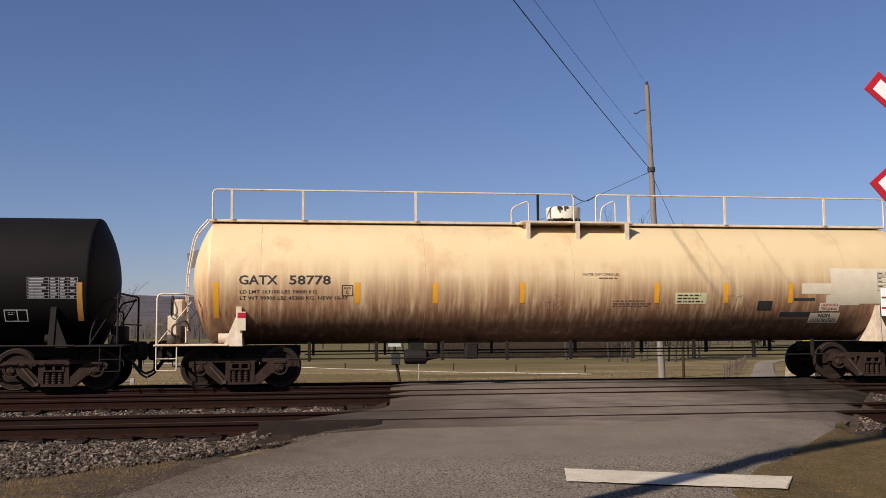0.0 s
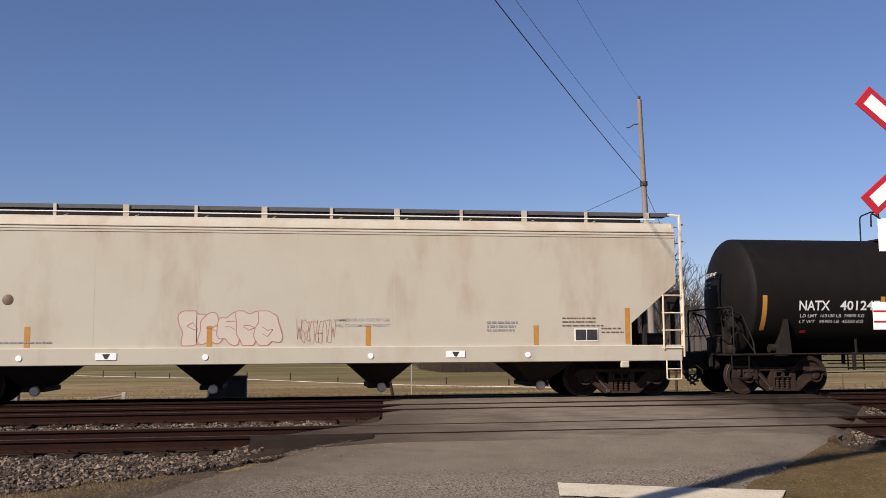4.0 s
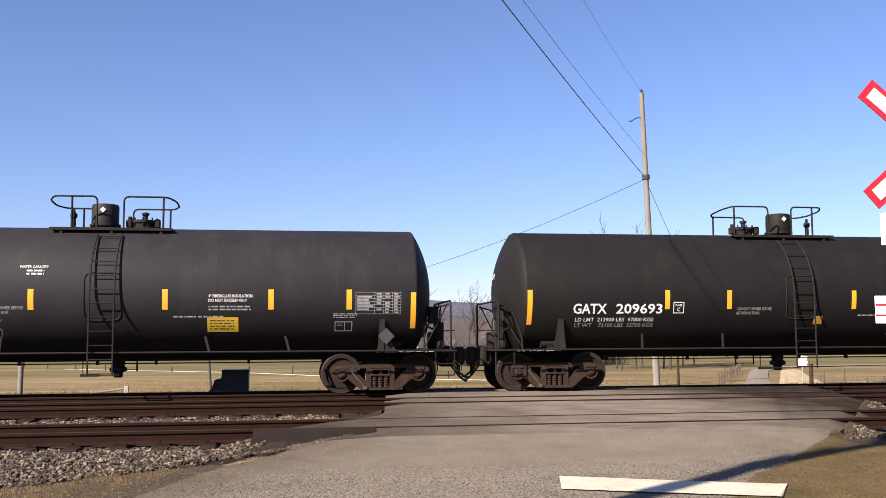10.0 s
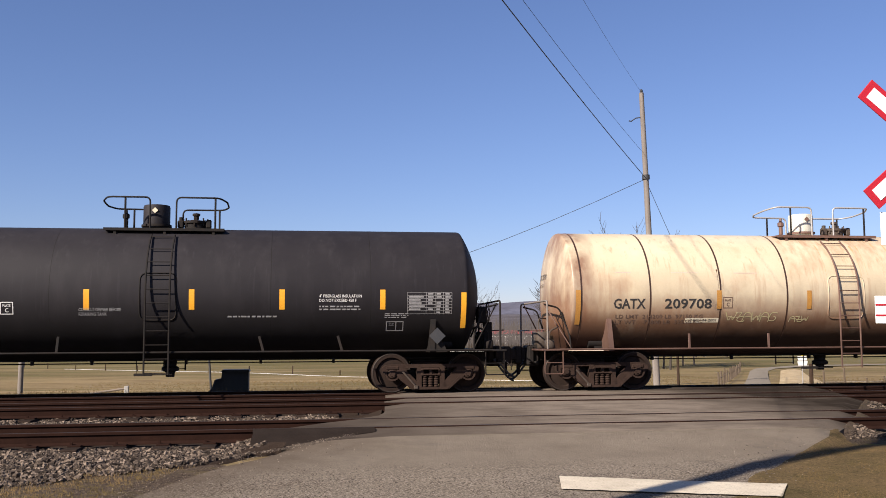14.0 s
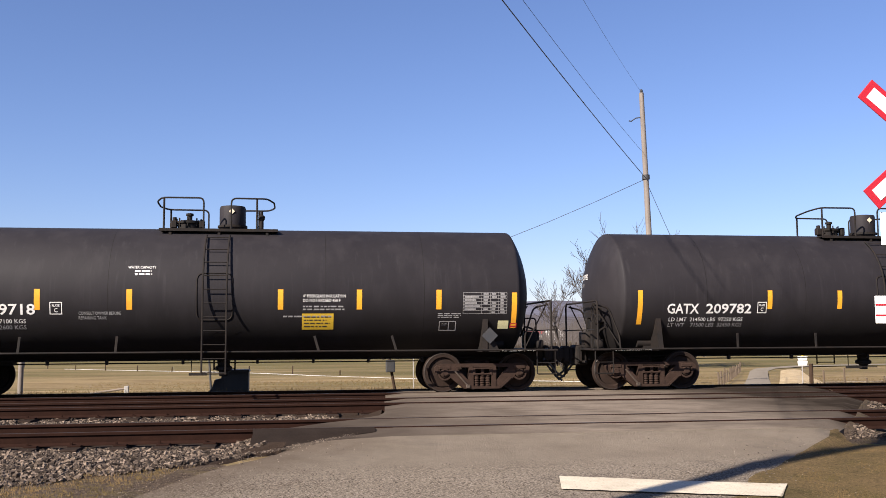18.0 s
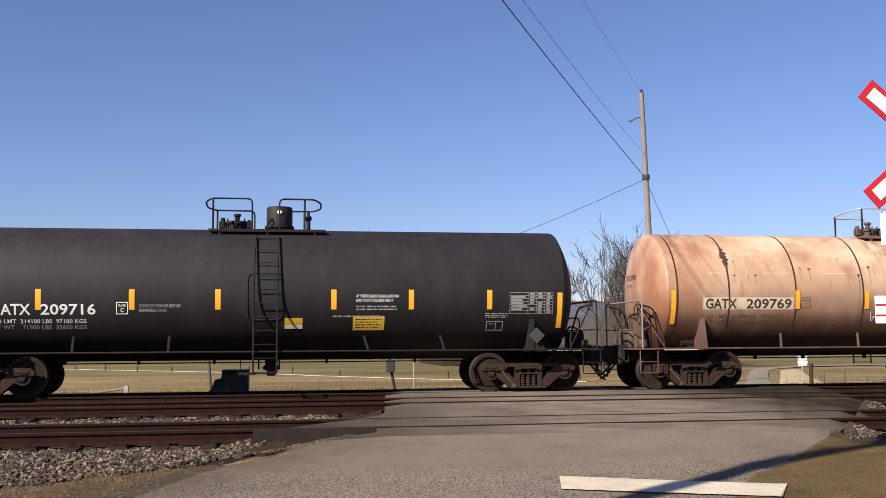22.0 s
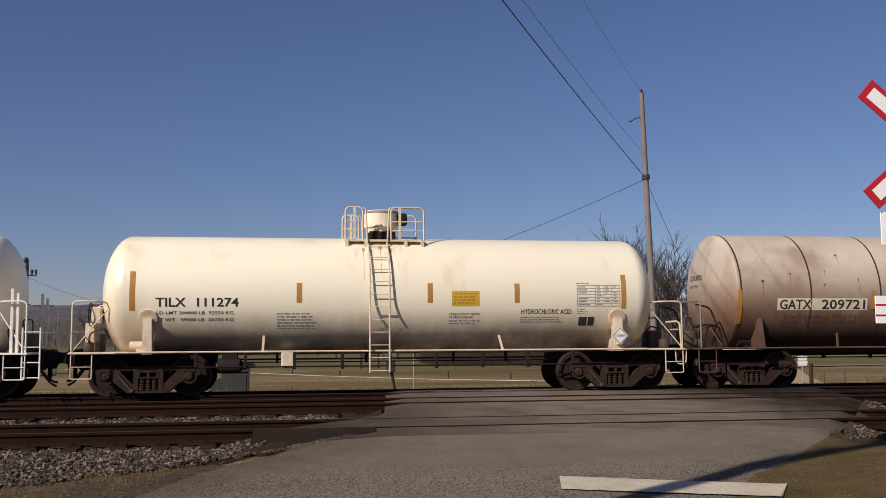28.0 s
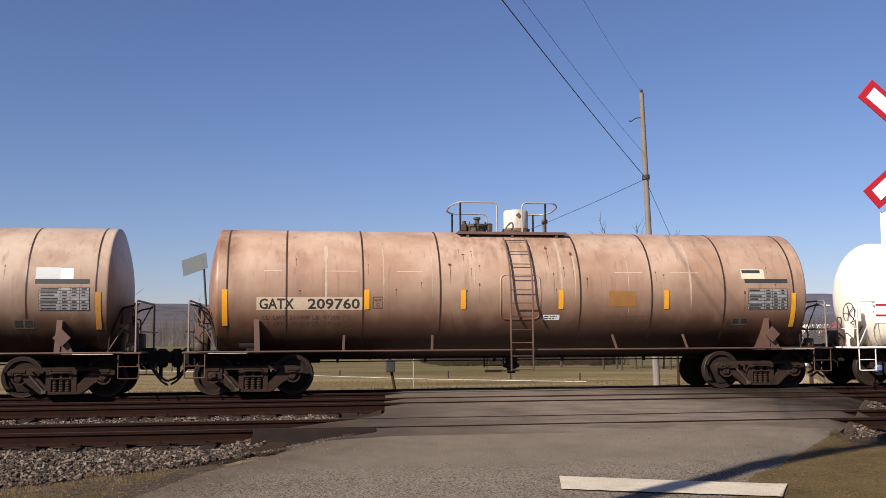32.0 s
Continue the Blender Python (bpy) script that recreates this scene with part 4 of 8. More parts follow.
def box_mark(car, x0, x1, z0, z1, R, zc, ink, word="C"):
    """The small framed plate mark, or with no word a frame of two cells."""
    g = Geo()
    t = .018
    w, h = x1 - x0, z1 - z0
    edges = [(x0, x1, z0, z0 + t), (x0, x1, z1 - t, z1), (x0, x0 + t, z0, z1), (x1 - t, x1, z0, z1)]
    if not word:
        edges.append((x0 + w * .54, x0 + w * .54 + t, z0, z1))
    for a, b, c, d in edges:
        k, n = len(g.v), 1 + int((d - c) / .07)
        for i in range(n + 1):
            zz = c + (d - c) * i / n
            y = side_y(zz, R, zc, .012)
            g.v += [(a, y, zz), (b, y, zz)]
        g.f.extend((k + 2 * i, k + 2 * i + 1, k + 2 * i + 3, k + 2 * i + 2) for i in range(n))
    part("plate_frame", g, ink, car, smooth=0)
    if word:
        writing(car, word, x0 + w * .36, x1 - w * .36, z0 + h * .17, z0 + h * .5, ink, R, zc)
        writing(car, "PLATE", x0 + w * .2, x1 - w * .2, z0 + h * .62, z0 + h * .8, ink, R, zc)
    else:
        bars(car, x0 + w * .16, x0 + w * .46, z0 + h * .55, z0 + h * .82, 2, ink, R, zc, 4, fill=.3)


def scribble(car, x0, x1, z0, z1, material, R, zc, seed=0, loops=6, r=.014, label="spray-painted graffiti scrawl", lift=.013):
    """Sprayed lines: loose letter-like strokes on the side."""
    rr = random.Random(seed)
    g = Geo()
    w = (x1 - x0) / loops
    h = z1 - z0
    strokes = []
    for k in range(loops):
        cx = x0 + w * (k + .5)
        kind = rr.choice(("arch", "slash", "bowl", "zig"))
        a = [(-.55, .0), (-.5, .55), (-.1, 1.0), (.35, .85), (.5, .3), (.45, .0)]
        if kind == "slash":
            a = [(-.6, .95), (-.1, .9), (.3, 1.0), (-.3, .1), (.5, .05), (.6, .3)]
        elif kind == "bowl":
            a = [(.5, .85), (-.1, 1.0), (-.55, .6), (-.4, .1), (.2, 0), (.5, .35), (.1, .5)]
        elif kind == "zig":
            a = [(-.6, 1.0), (-.35, .05), (0, .8), (.25, .0), (.6, 1.0)]
        a = [(cx + w * (px + rr.uniform(-.12, .12)), z0 + h * min(1, max(0, pz + rr.uniform(-.1, .1)))) for px, pz in a]
        strokes.append([(p[0], p[2]) for p in bent([(x, 0, z) for x, z in a], .3, 4)])
        if rr.random() < .6:
            strokes.append([(cx - w * .4, z0 + h * rr.uniform(.3, .6)), (cx + w * .5, z0 + h * rr.uniform(.4, .7))])
    for pts in strokes:
        for (xa, za), (xb, zb) in zip(pts, pts[1:]):
            d = Vector((xb - xa, zb - za))
            if d.length < 1e-4:
                continue
            nn = Vector((-d.y, d.x)).normalized() * r
            q = len(g.v)
            for xx, zz in ((xa + nn.x, za + nn.y), (xa - nn.x, za - nn.y), (xb - nn.x, zb - nn.y), (xb + nn.x, zb + nn.y)):
                g.v.append((xx, side_y(zz, R, zc, lift), zz))
            g.f.append((q, q + 1, q + 2, q + 3))
    return part("graffiti", g, material, car, label, smooth=0)


def bubbles(car, x0, x1, z0, z1, fill, line, W, seed, count=5):
    """Fat sprayed letter shapes on a flat side: a pale filled blob with a thin outline each."""
    r = random.Random(seed)
    w = (x1 - x0) / count
    for k in range(count):
        cx, cz = x0 + w * (k + .5), (z0 + z1) / 2 + r.uniform(-.05, .05)
        a, b = w * r.uniform(.62, .78), (z1 - z0) / 2 * r.uniform(.8, 1.05)
        ring = []
        for i in range(36):
            t = 2 * math.pi * i / 36
            q = 1 + .16 * math.sin(3 * t + seed + k * 2) + .10 * math.sin(5 * t + k)
            ring.append((cx + a * q * abs(math.cos(t)) ** .8 * (1 if math.cos(t) > 0 else -1), min(z1, max(z0, cz + b * q * abs(math.sin(t)) ** .8 * (1 if math.sin(t) > 0 else -1)))))
        g = Geo()
        y = -W - .0015 - .0012 * k
        g.v = [(x, y, z) for x, z in ring] + [(cx, y, cz)]
        g.f = [(i, (i + 1) % 36, 36) for i in range(36)]
        p = part("graffiti", g, fill, car, "faded pale bubble graffiti letter", smooth=0)
        o = Geo()
        o.tube([(x, y - .0005, z) for x, z in ring + ring[:1]], .011, 4, caps=False)
        o.v = [(x, y - .0004 + (yy - y) * .04, z) for x, yy, z in o.v]
        for j in range(2):
            xa, za = cx - a * .4, cz + b * r.uniform(-.4, .5)
            o.tube([(xa, y - .0005, za), (cx, y - .0005, za + .08 * r.uniform(-1, 1)), (cx + a * .4, y - .0005, za + .1 * r.uniform(-1, 1))], .007, 4, caps=False)
        part("outline", o, line, p, "thin dark red outline", smooth=0)


# --- pieces that tank cars share ---
def head_profile(half, R, depth, n=10, p=2.0):
    """Half of a tank's outline: from the middle of a head to its rim."""
    return [(half - depth + depth * math.cos(radians(90 * k / n)) ** (2 / p) if 0 < k < n else (half if k == 0 else half - depth), R * math.sin(radians(90 * k / n)) ** (2 / p) if k else 0) for k in range(n + 1)]


def tank_geo(half, R, zc, depth, half_l=None):
    """A shell with shallow dished heads and a crisp rolled rim."""
    rho = (R * R + depth * depth) / (2 * depth)
    a = math.asin((R - .025) / rho)

    def end(h):
        return [(h - rho + rho * math.cos(a * k / 10), rho * math.sin(a * k / 10)) for k in range(11)] + [(h - depth - .012, R - .006), (h - depth - .05, R)]
    prof = [(-x, r) for x, r in end(half_l or half)] + [(x, r) for x, r in reversed(end(half))]
    return Geo().lathe(prof, "x", 72, (0, 0, zc))


def ladder(car, x0, x1, z_bottom, R, zc, material, rungs, side=-1, z_top=None, name="ladder"):
    """Rails that follow the tank's side and then hang straight down, with rungs."""
    z_top = z_top or zc + R * .86
    pts = []
    for z in np.linspace(z_top, zc, 9):
        pts.append((side * (math.sqrt(max(.01, R * R - (z - zc) ** 2)) + .10), z))
    pts += [(side * (R + .10), zc - .6), (side * (R + .10), z_bottom)]
    l = part(name, Geo().tube([(x0, *p) for p in pts], .021, 6), material, car, "steel side ladder")
    part("stile", Geo().tube([(x1, *p) for p in pts], .021, 6), material, l)
    zs = [p[1] for p in pts][::-1]
    ys = [p[0] for p in pts][::-1]
    rung = Geo().tube([(x0, 0, 0), (x1, 0, 0)], .012, 6).mesh("rung", material, 40)
    for k in range(rungs):
        z = z_bottom + .04 + (z_top - z_bottom - .1) * k / (rungs - 1)
        part("rung", rung, None, l, m=pose(0, float(np.interp(z, zs, ys)), z))
    return l


def bent(pts, r=.12, n=4):
    """Rounds the corners of a bar's line."""
    out = [Vector(pts[0])]
    for a, b, c in zip(pts, pts[1:], pts[2:]):
        a, b, c = Vector(a), Vector(b), Vector(c)
        k = min(r, (a - b).length * .45, (c - b).length * .45)
        p, q = b + (a - b).normalized() * k, b + (c - b).normalized() * k
        out += [p.lerp(b, t).lerp(b.lerp(q, t), t) for t in [i / n for i in range(n + 1)]]
    return out + [Vector(pts[-1])]


def hand_rail(car, pts, material, r=.02, name="handrail", label=""):
    return part(name, Geo().tube(bent(pts), r, 7), material, car, label, smooth=60)


def end_gear(car, s, half, deck0, deck1, material, R, zc, hand_brake=False, steps=True):
    """End platform, railings, sill step, striker and hand brake at one end; s is the end."""
    d = part("end_platform", Geo().box(min(s * deck0, s * deck1), max(s * deck0, s * deck1), -1.42, 1.42, .955, 1.0, .01), material, car, "end platform deck")
    part("stub_sill", Geo().box(min(s * (deck0 - 1.6), s * deck1), max(s * (deck0 - 1.6), s * deck1), -.2, .2, .70, .95, .02).box(s * deck1 - .06, s * deck1 + .06, -.34, .34, .66, 1.06, .02), M["dark_steel"], car, "black steel stub sill and striker")
    across = material in (M["brown"], M["dark_steel"])
    if across:      # a rail across the car's end, with slanting braces
        x = s * (deck1 - .14)
        hand_rail(car, [(x, -1.36, .97), (x, -1.36, 2.14), (x, 1.36, 2.14), (x, 1.36, .97)], M["rail_dull"] if material is M["brown"] else material, .024, "end_railing", "bent rail across the car's end")
        for y in (-1.36, 1.36):
            hand_rail(car, [(x, y * .72, 2.1), (x - s * .62, y * .9, 1.0)], material, .016, "brace_rod")
            hand_rail(car, [(x, y * .8, 2.06), (x - s * .36, y * .8, 1.98), (x - s * .60, y * .86, 1.3), (x - s * .60, y * .9, .98)], M["dark_steel"], .022, "grab_bar")
    for y in (-1.36, 1.36):
        if not across:
            hand_rail(car, [(s * (half - .25), y * .72, 2.10), (s * (half - .1), y, 2.12), (s * (deck1 - .06), y, 2.12), (s * (deck1 - .06), y, .97)], material, .021, "end_railing")
            hand_rail(car, [(s * (deck1 - .06), y, 1.0), (s * (half - .25), y * .8, 1.95)], material, .013, "brace_rod")
        if steps:
            g = Geo()
            a, b = s * (deck1 - .50), s * (deck1 - .06)
            g.tube(bent([(a, y * 1.02, .98), (a, y * 1.02, .42), (b, y * 1.02, .42), (b, y * 1.02, .98)], .04), .015, 6)
            g.tube([(a, y * 1.02, .68), (b, y * 1.02, .68)], .013, 6)
            part("sill_step", g, material, car, smooth=60)
    part("cross_rail", Geo().tube([(s * (deck1 - .06), -1.36, 1.45), (s * (deck1 - .06), 1.36, 1.45)], .016, 6), material, car)
    if hand_brake:
        x = s * (deck1 - .30)
        g = Geo().lathe([(x - .012, .26), (x, .275), (x + .012, .26), (x, .245), (x - .012, .26)], "x", 20, (0, -.62, 1.85))
        for k in range(5):
            a = 2 * math.pi * k / 5
            g.tube([(x, -.62, 1.85), (x, -.62 + .26 * math.cos(a), 1.85 + .26 * math.sin(a))], .010, 5)
        b = part("hand_brake", Geo().box(x - .26 if s > 0 else x + .04, x - .04 if s > 0 else x + .26, -.78, -.46, 1.62, 2.02, .03).box(x - .10, x + .10, -.68, -.56, 1.0, 1.65, .01), material, car, "hand brake housing on its post")
        part("brake_wheel", g, M["dark_steel"], b, "spoked brake wheel")
        part("brake_chain", Geo().tube([(x, -.62, 1.62), (x - s * .05, -.60, 1.0)], .014, 5), M["dark_steel"], b)
    # pipe and valve clutter by the head
    x = s * (deck1 - .32)
    part("brake_valve", Geo().box(x - .16, x + .16, -.30, .28, 1.0, 1.42, .03).box(x - .10, x + .10, -.95, -.72, 1.0, 1.22, .03).tube(bent([(x, -.82, 1.2), (x, -.82, 1.42), (x - s * .3, -.7, 1.55), (x - s * .35, -.4, 1.3)], .1), .022, 6).tube(bent([(x - s * .2, .1, 1.4), (x - s * .2, .1, 1.75), (x + s * .1, -.2, 1.75), (x + s * .1, -.2, 1.0)], .1), .018, 6), M["dark_steel"] if material is M["dark_steel"] else M["valve"], car, "grimy brake valves and pipes", smooth=50)
    part("air_reservoir", Geo().lathe([(s * deck0 + .25, 0), (s * deck0 + .25, .11), (s * deck0 - .25, .11), (s * deck0 - .25, 0)], "x", 14, (0, -.95, 1.13)).box(s * deck0 - .1, s * deck0 + .1, -1.05, -.85, 1.0, 1.06), M["dark_steel"] if material is not M["white_steel"] else material, car)
    return d


def bolster_web(car, x, R, zc, material, s, lean=.16, cap=False, gusset=True):
    """The saddle plates that carry the tank over a truck, on both sides."""
    for y in (-1, 1):
        g = Geo()
        top = zc - R * .40
        yo = math.sqrt(max(.05, R * R - (top - zc) ** 2))
        a = [(x - .06, y * (R - .02), .95), (x + .06, y * (R - .02), .95), (x + .06 + s * lean * .2, y * (yo + .02), top), (x - .06 + s * lean * .2, y * (yo + .02), top)]
        b = [(p[0], p[1] - y * .55, p[2]) for p in a]
        b[0], b[1] = (a[0][0], y * .4, .95), (a[1][0], y * .4, .95)
        b[2], b[3] = (a[2][0], y * .9, zc - R * .8), (a[3][0], y * .9, zc - R * .8)
        g.add(a + b, [(0, 1, 2, 3), (7, 6, 5, 4), (0, 4, 5, 1), (1, 5, 6, 2), (2, 6, 7, 3), (3, 7, 4, 0)])
        # gusset towards the car's end
        if gusset:
            g.add([(x, y * (R - .05), .95), (x + s * .36, y * (R - .05), .95), (x, y * (yo - .0), top), (x, y * (R - .09), .95), (x + s * .36, y * (R - .09), .95), (x, y * (yo - .04), top)],
              [(0, 1, 2), (5, 4, 3), (0, 3, 4, 1), (1, 4, 5, 2), (2, 5, 3, 0)])
        w = part("body_bolster", g, material, car, "steel saddle plate over the truck")
        if cap:
            part("saddle_pad", Geo().lathe([(y * (yo - .03), 0), (y * (yo - .03), .24), (y * (yo + .035), .24), (y * (yo + .035), 0)], "y", 24, (x, 0, top + .08)), material, w)


def under_gear(car, half, seed=0, deep=False, white=False, brakes=True):
    """Brake pipe, hangers, cylinder, valve and rods under a tank."""
    mt = M["dark_steel"]
    r = random.Random(seed)
    part("brake_pipe", Geo().tube([(-half, -.35, .80), (half, -.35, .80)], .022, 6), mt, car, "long black brake pipe under the tank")
    part("brake_rod", Geo().tube([(-half * .9, .1, .72), (half * .9, .1, .72)], .016, 6), mt, car)
    k = -half + .9
    while k < half - .8:
        part("pipe_hanger", Geo().box(k - .03, k + .03, -.40, -.30, .70, 1.0, .006), mt, car)
        k += r.choice((1.3, 1.7, 2.1))
    if deep:
        part("side_sill_pipe", Geo().tube([(-half, -1.0, .64), (half, -1.0, .64)], .02, 6), mt, car)
        for i in range(9):
            x = -half + .8 + i * (2 * half - 1.6) / 8
            part("pipe_hanger", Geo().box(x - .035, x + .035, -1.04, -.96, .58, 1.02, .006), mt, car)
    if not brakes:
        return
    c = part("brake_cylinder", Geo().lathe([(-3.95, 0), (-3.95, .16), (-3.9, .18), (-3.45, .18), (-3.40, .1), (-3.1, .04), (-3.1, 0)], "x", 18, (0, -.55, .66)), mt, car, "black brake cylinder")
    part("mount", Geo().box(-3.85, -3.5, -.65, -.45, .8, 1.02, .01), mt, c)
    part("control_valve", Geo().box(-2.5, -2.2, -.75, -.45, .60, .98, .03), M["white_steel"] if white else mt, car, "brake control valve")


def side_rail(car, x0, x1, z, R, material, stays, slant=.0):
    """The safety rail that runs along the tank's side, with short stays."""
    for y in (-1, 1):
        l = part("running_rail", Geo().tube([(x0, y * (R + .02), z), (x1, y * (R + .02), z)], .022, 7), material, car, "long side safety rail")
        for x, s in stays:
            part("stay", Geo().box(-.028, .028, -.012, .012, 0, .36, .004), material, l, m=Matrix.Translation((x, y * (R + .015), z)) @ pose(0, 0, 0, y * 8, s, 0))


def platform(car, x0, x1, R, zc, material):
    z = zc + R + .02
    low = z - .09
    p = part("top_platform", Geo().box(x0, x1, -.76, .76, low - .02, low + .015, .006), material, car, "grating platform on the tank top")
    for x in (x0 + .25, (x0 + x1) / 2, x1 - .25):
        for y in (-1, 1):
            part("bracket", Geo().prism([(x - .03, low - .02), (x + .03, low - .02), (x + .03, low - .2), (x - .03, low - .2)], y * .76, y * .70), material, p)
    part("toe_board", Geo().box(x0, x1, -.785, -.76, low - .045, low + .02), material, p)
    return z


def valve_cluster(car, x, z, material, seed=0):
    r = random.Random(seed)
    c = part("manway_cover", Geo().lathe([(z - .02, 0), (z - .02, .26), (z + .10, .26), (z + .12, .30), (z + .17, .30), (z + .20, .16), (z + .2, 0)], "z", 20, (x, 0, 0)), material, car, "bolted manway cover with valves")
    for k in range(8):
        a = 2 * math.pi * k / 8
        part("eye_bolt", Geo().tube([(x + .28 * math.cos(a), .28 * math.sin(a), z + .05), (x + .28 * math.cos(a), .28 * math.sin(a), z + .24)], .018, 6), material, c)
    part("valve", Geo().lathe([(z + .15, 0), (z + .15, .06), (z + .3, .06), (z + .31, .09), (z + .36, .09), (z + .38, 0)], "z", 10, (x + .02, -.05, 0)), material, c)
    part("valve", Geo().lathe([(z + .1, 0), (z + .1, .05), (z + .26, .05), (z + .27, .0)], "z", 10, (x - .32, -.12, 0)).box(x - .40, x - .26, -.2, -.05, z, z + .18, .02), material, c)
    part("valve", Geo().box(x + .26, x + .38, -.22, -.06, z, z + .20, .02), material, c)


TRAIN = []


def new_car(name, label, x):
    car = thing(name, label, "tank car" if name == "tank_car" else "hopper car", "cars of the passing freight train", m=pose(x, TRAIN_Y, 0))
    TRAIN.append((car, x))
    return car


def rust_runs(car, R, zc, spots, material, bulb_on=1):
    """Small rust blisters, each with a thin run below it."""
    for x, z, w, h in spots:
        g = Geo()
        n = 22
        for j in range(n + 1):
            t = (j / n) ** 1.7
            zz = z - h * t
            bulb = bulb_on * max(0, 1 - ((t - .06) / .085) ** 2) ** .5 * (.8 + .6 * noise.noise((x * 31, t * 60, z)))
            ww = max(w * bulb, ((.16 if bulb_on else 1.0) * w * (1 - t) ** (1 if bulb_on else .5) + .002) * (.8 + .5 * noise.noise((x * 9, t * 7, z))))
            y = side_y(zz, R, zc, .006)
            g.v += [(x - ww, y, zz), (x + ww, y, zz)]
        g.f = [(2 * j, 2 * j + 1, 2 * j + 3, 2 * j + 2) for j in range(n)]
        part("rust_run", g, material, car, smooth=0)


def peeled(car, R, zc, x, z0, z1, w, seed):
    """A ragged dark patch where the jacket's paint has come away, with a run below it."""
    g, n = Geo(), 26
    for j in range(n + 1):
        t = j / n
        z = z1 + (z0 - z1) * t
        a = w * (math.sin(math.pi * min(1, t * 1.02)) ** .5) * (.75 + .9 * noise.noise((t * 9, seed, 0))) + .006
        b = w * (math.sin(math.pi * min(1, t * 1.02)) ** .5) * (.75 + .9 * noise.noise((t * 9, seed, 5))) + .006
        y = side_y(z, R, zc, .010)
        g.v += [(x - max(.004, a), y, z), (x + max(.004, b), y, z)]
    g.f = [(2 * j, 2 * j + 1, 2 * j + 3, 2 * j + 2) for j in range(n)]
    part("peeled_patch", g, M["rust_dark"], car, "dark rusty patch of peeled paint", smooth=0)
    rust_runs(car, R, zc, [(x + .02, z0 + .08, .03, .8)], M["rust"])


def door_rim(car, x0, x1, z0, z1, R, zc, material):
    """The raised edge of the rounded opening in the jacket behind the ladder."""
    pts = [(p[0], p[2]) for p in bent([((x0 + x1) / 2, 0, z1), (x1, 0, z1), (x1, 0, z0), (x0, 0, z0), (x0, 0, z1), ((x0 + x1) / 2, 0, z1)], .16, 5)]
    fine = []
    for a, b in zip(pts, pts[1:]):
        k = max(1, int(math.hypot(b[0] - a[0], b[1] - a[1]) / .12))
        fine += [(a[0] + (b[0] - a[0]) * i / k, a[1] + (b[1] - a[1]) * i / k) for i in range(k)]
    fine.append(pts[-1])
    part("jacket_opening", Geo().tube([(x, side_y(z, R, zc, .004), z) for x, z in fine], .016, 6, caps=False), material, car, "raised rim of the jacket opening", smooth=60)


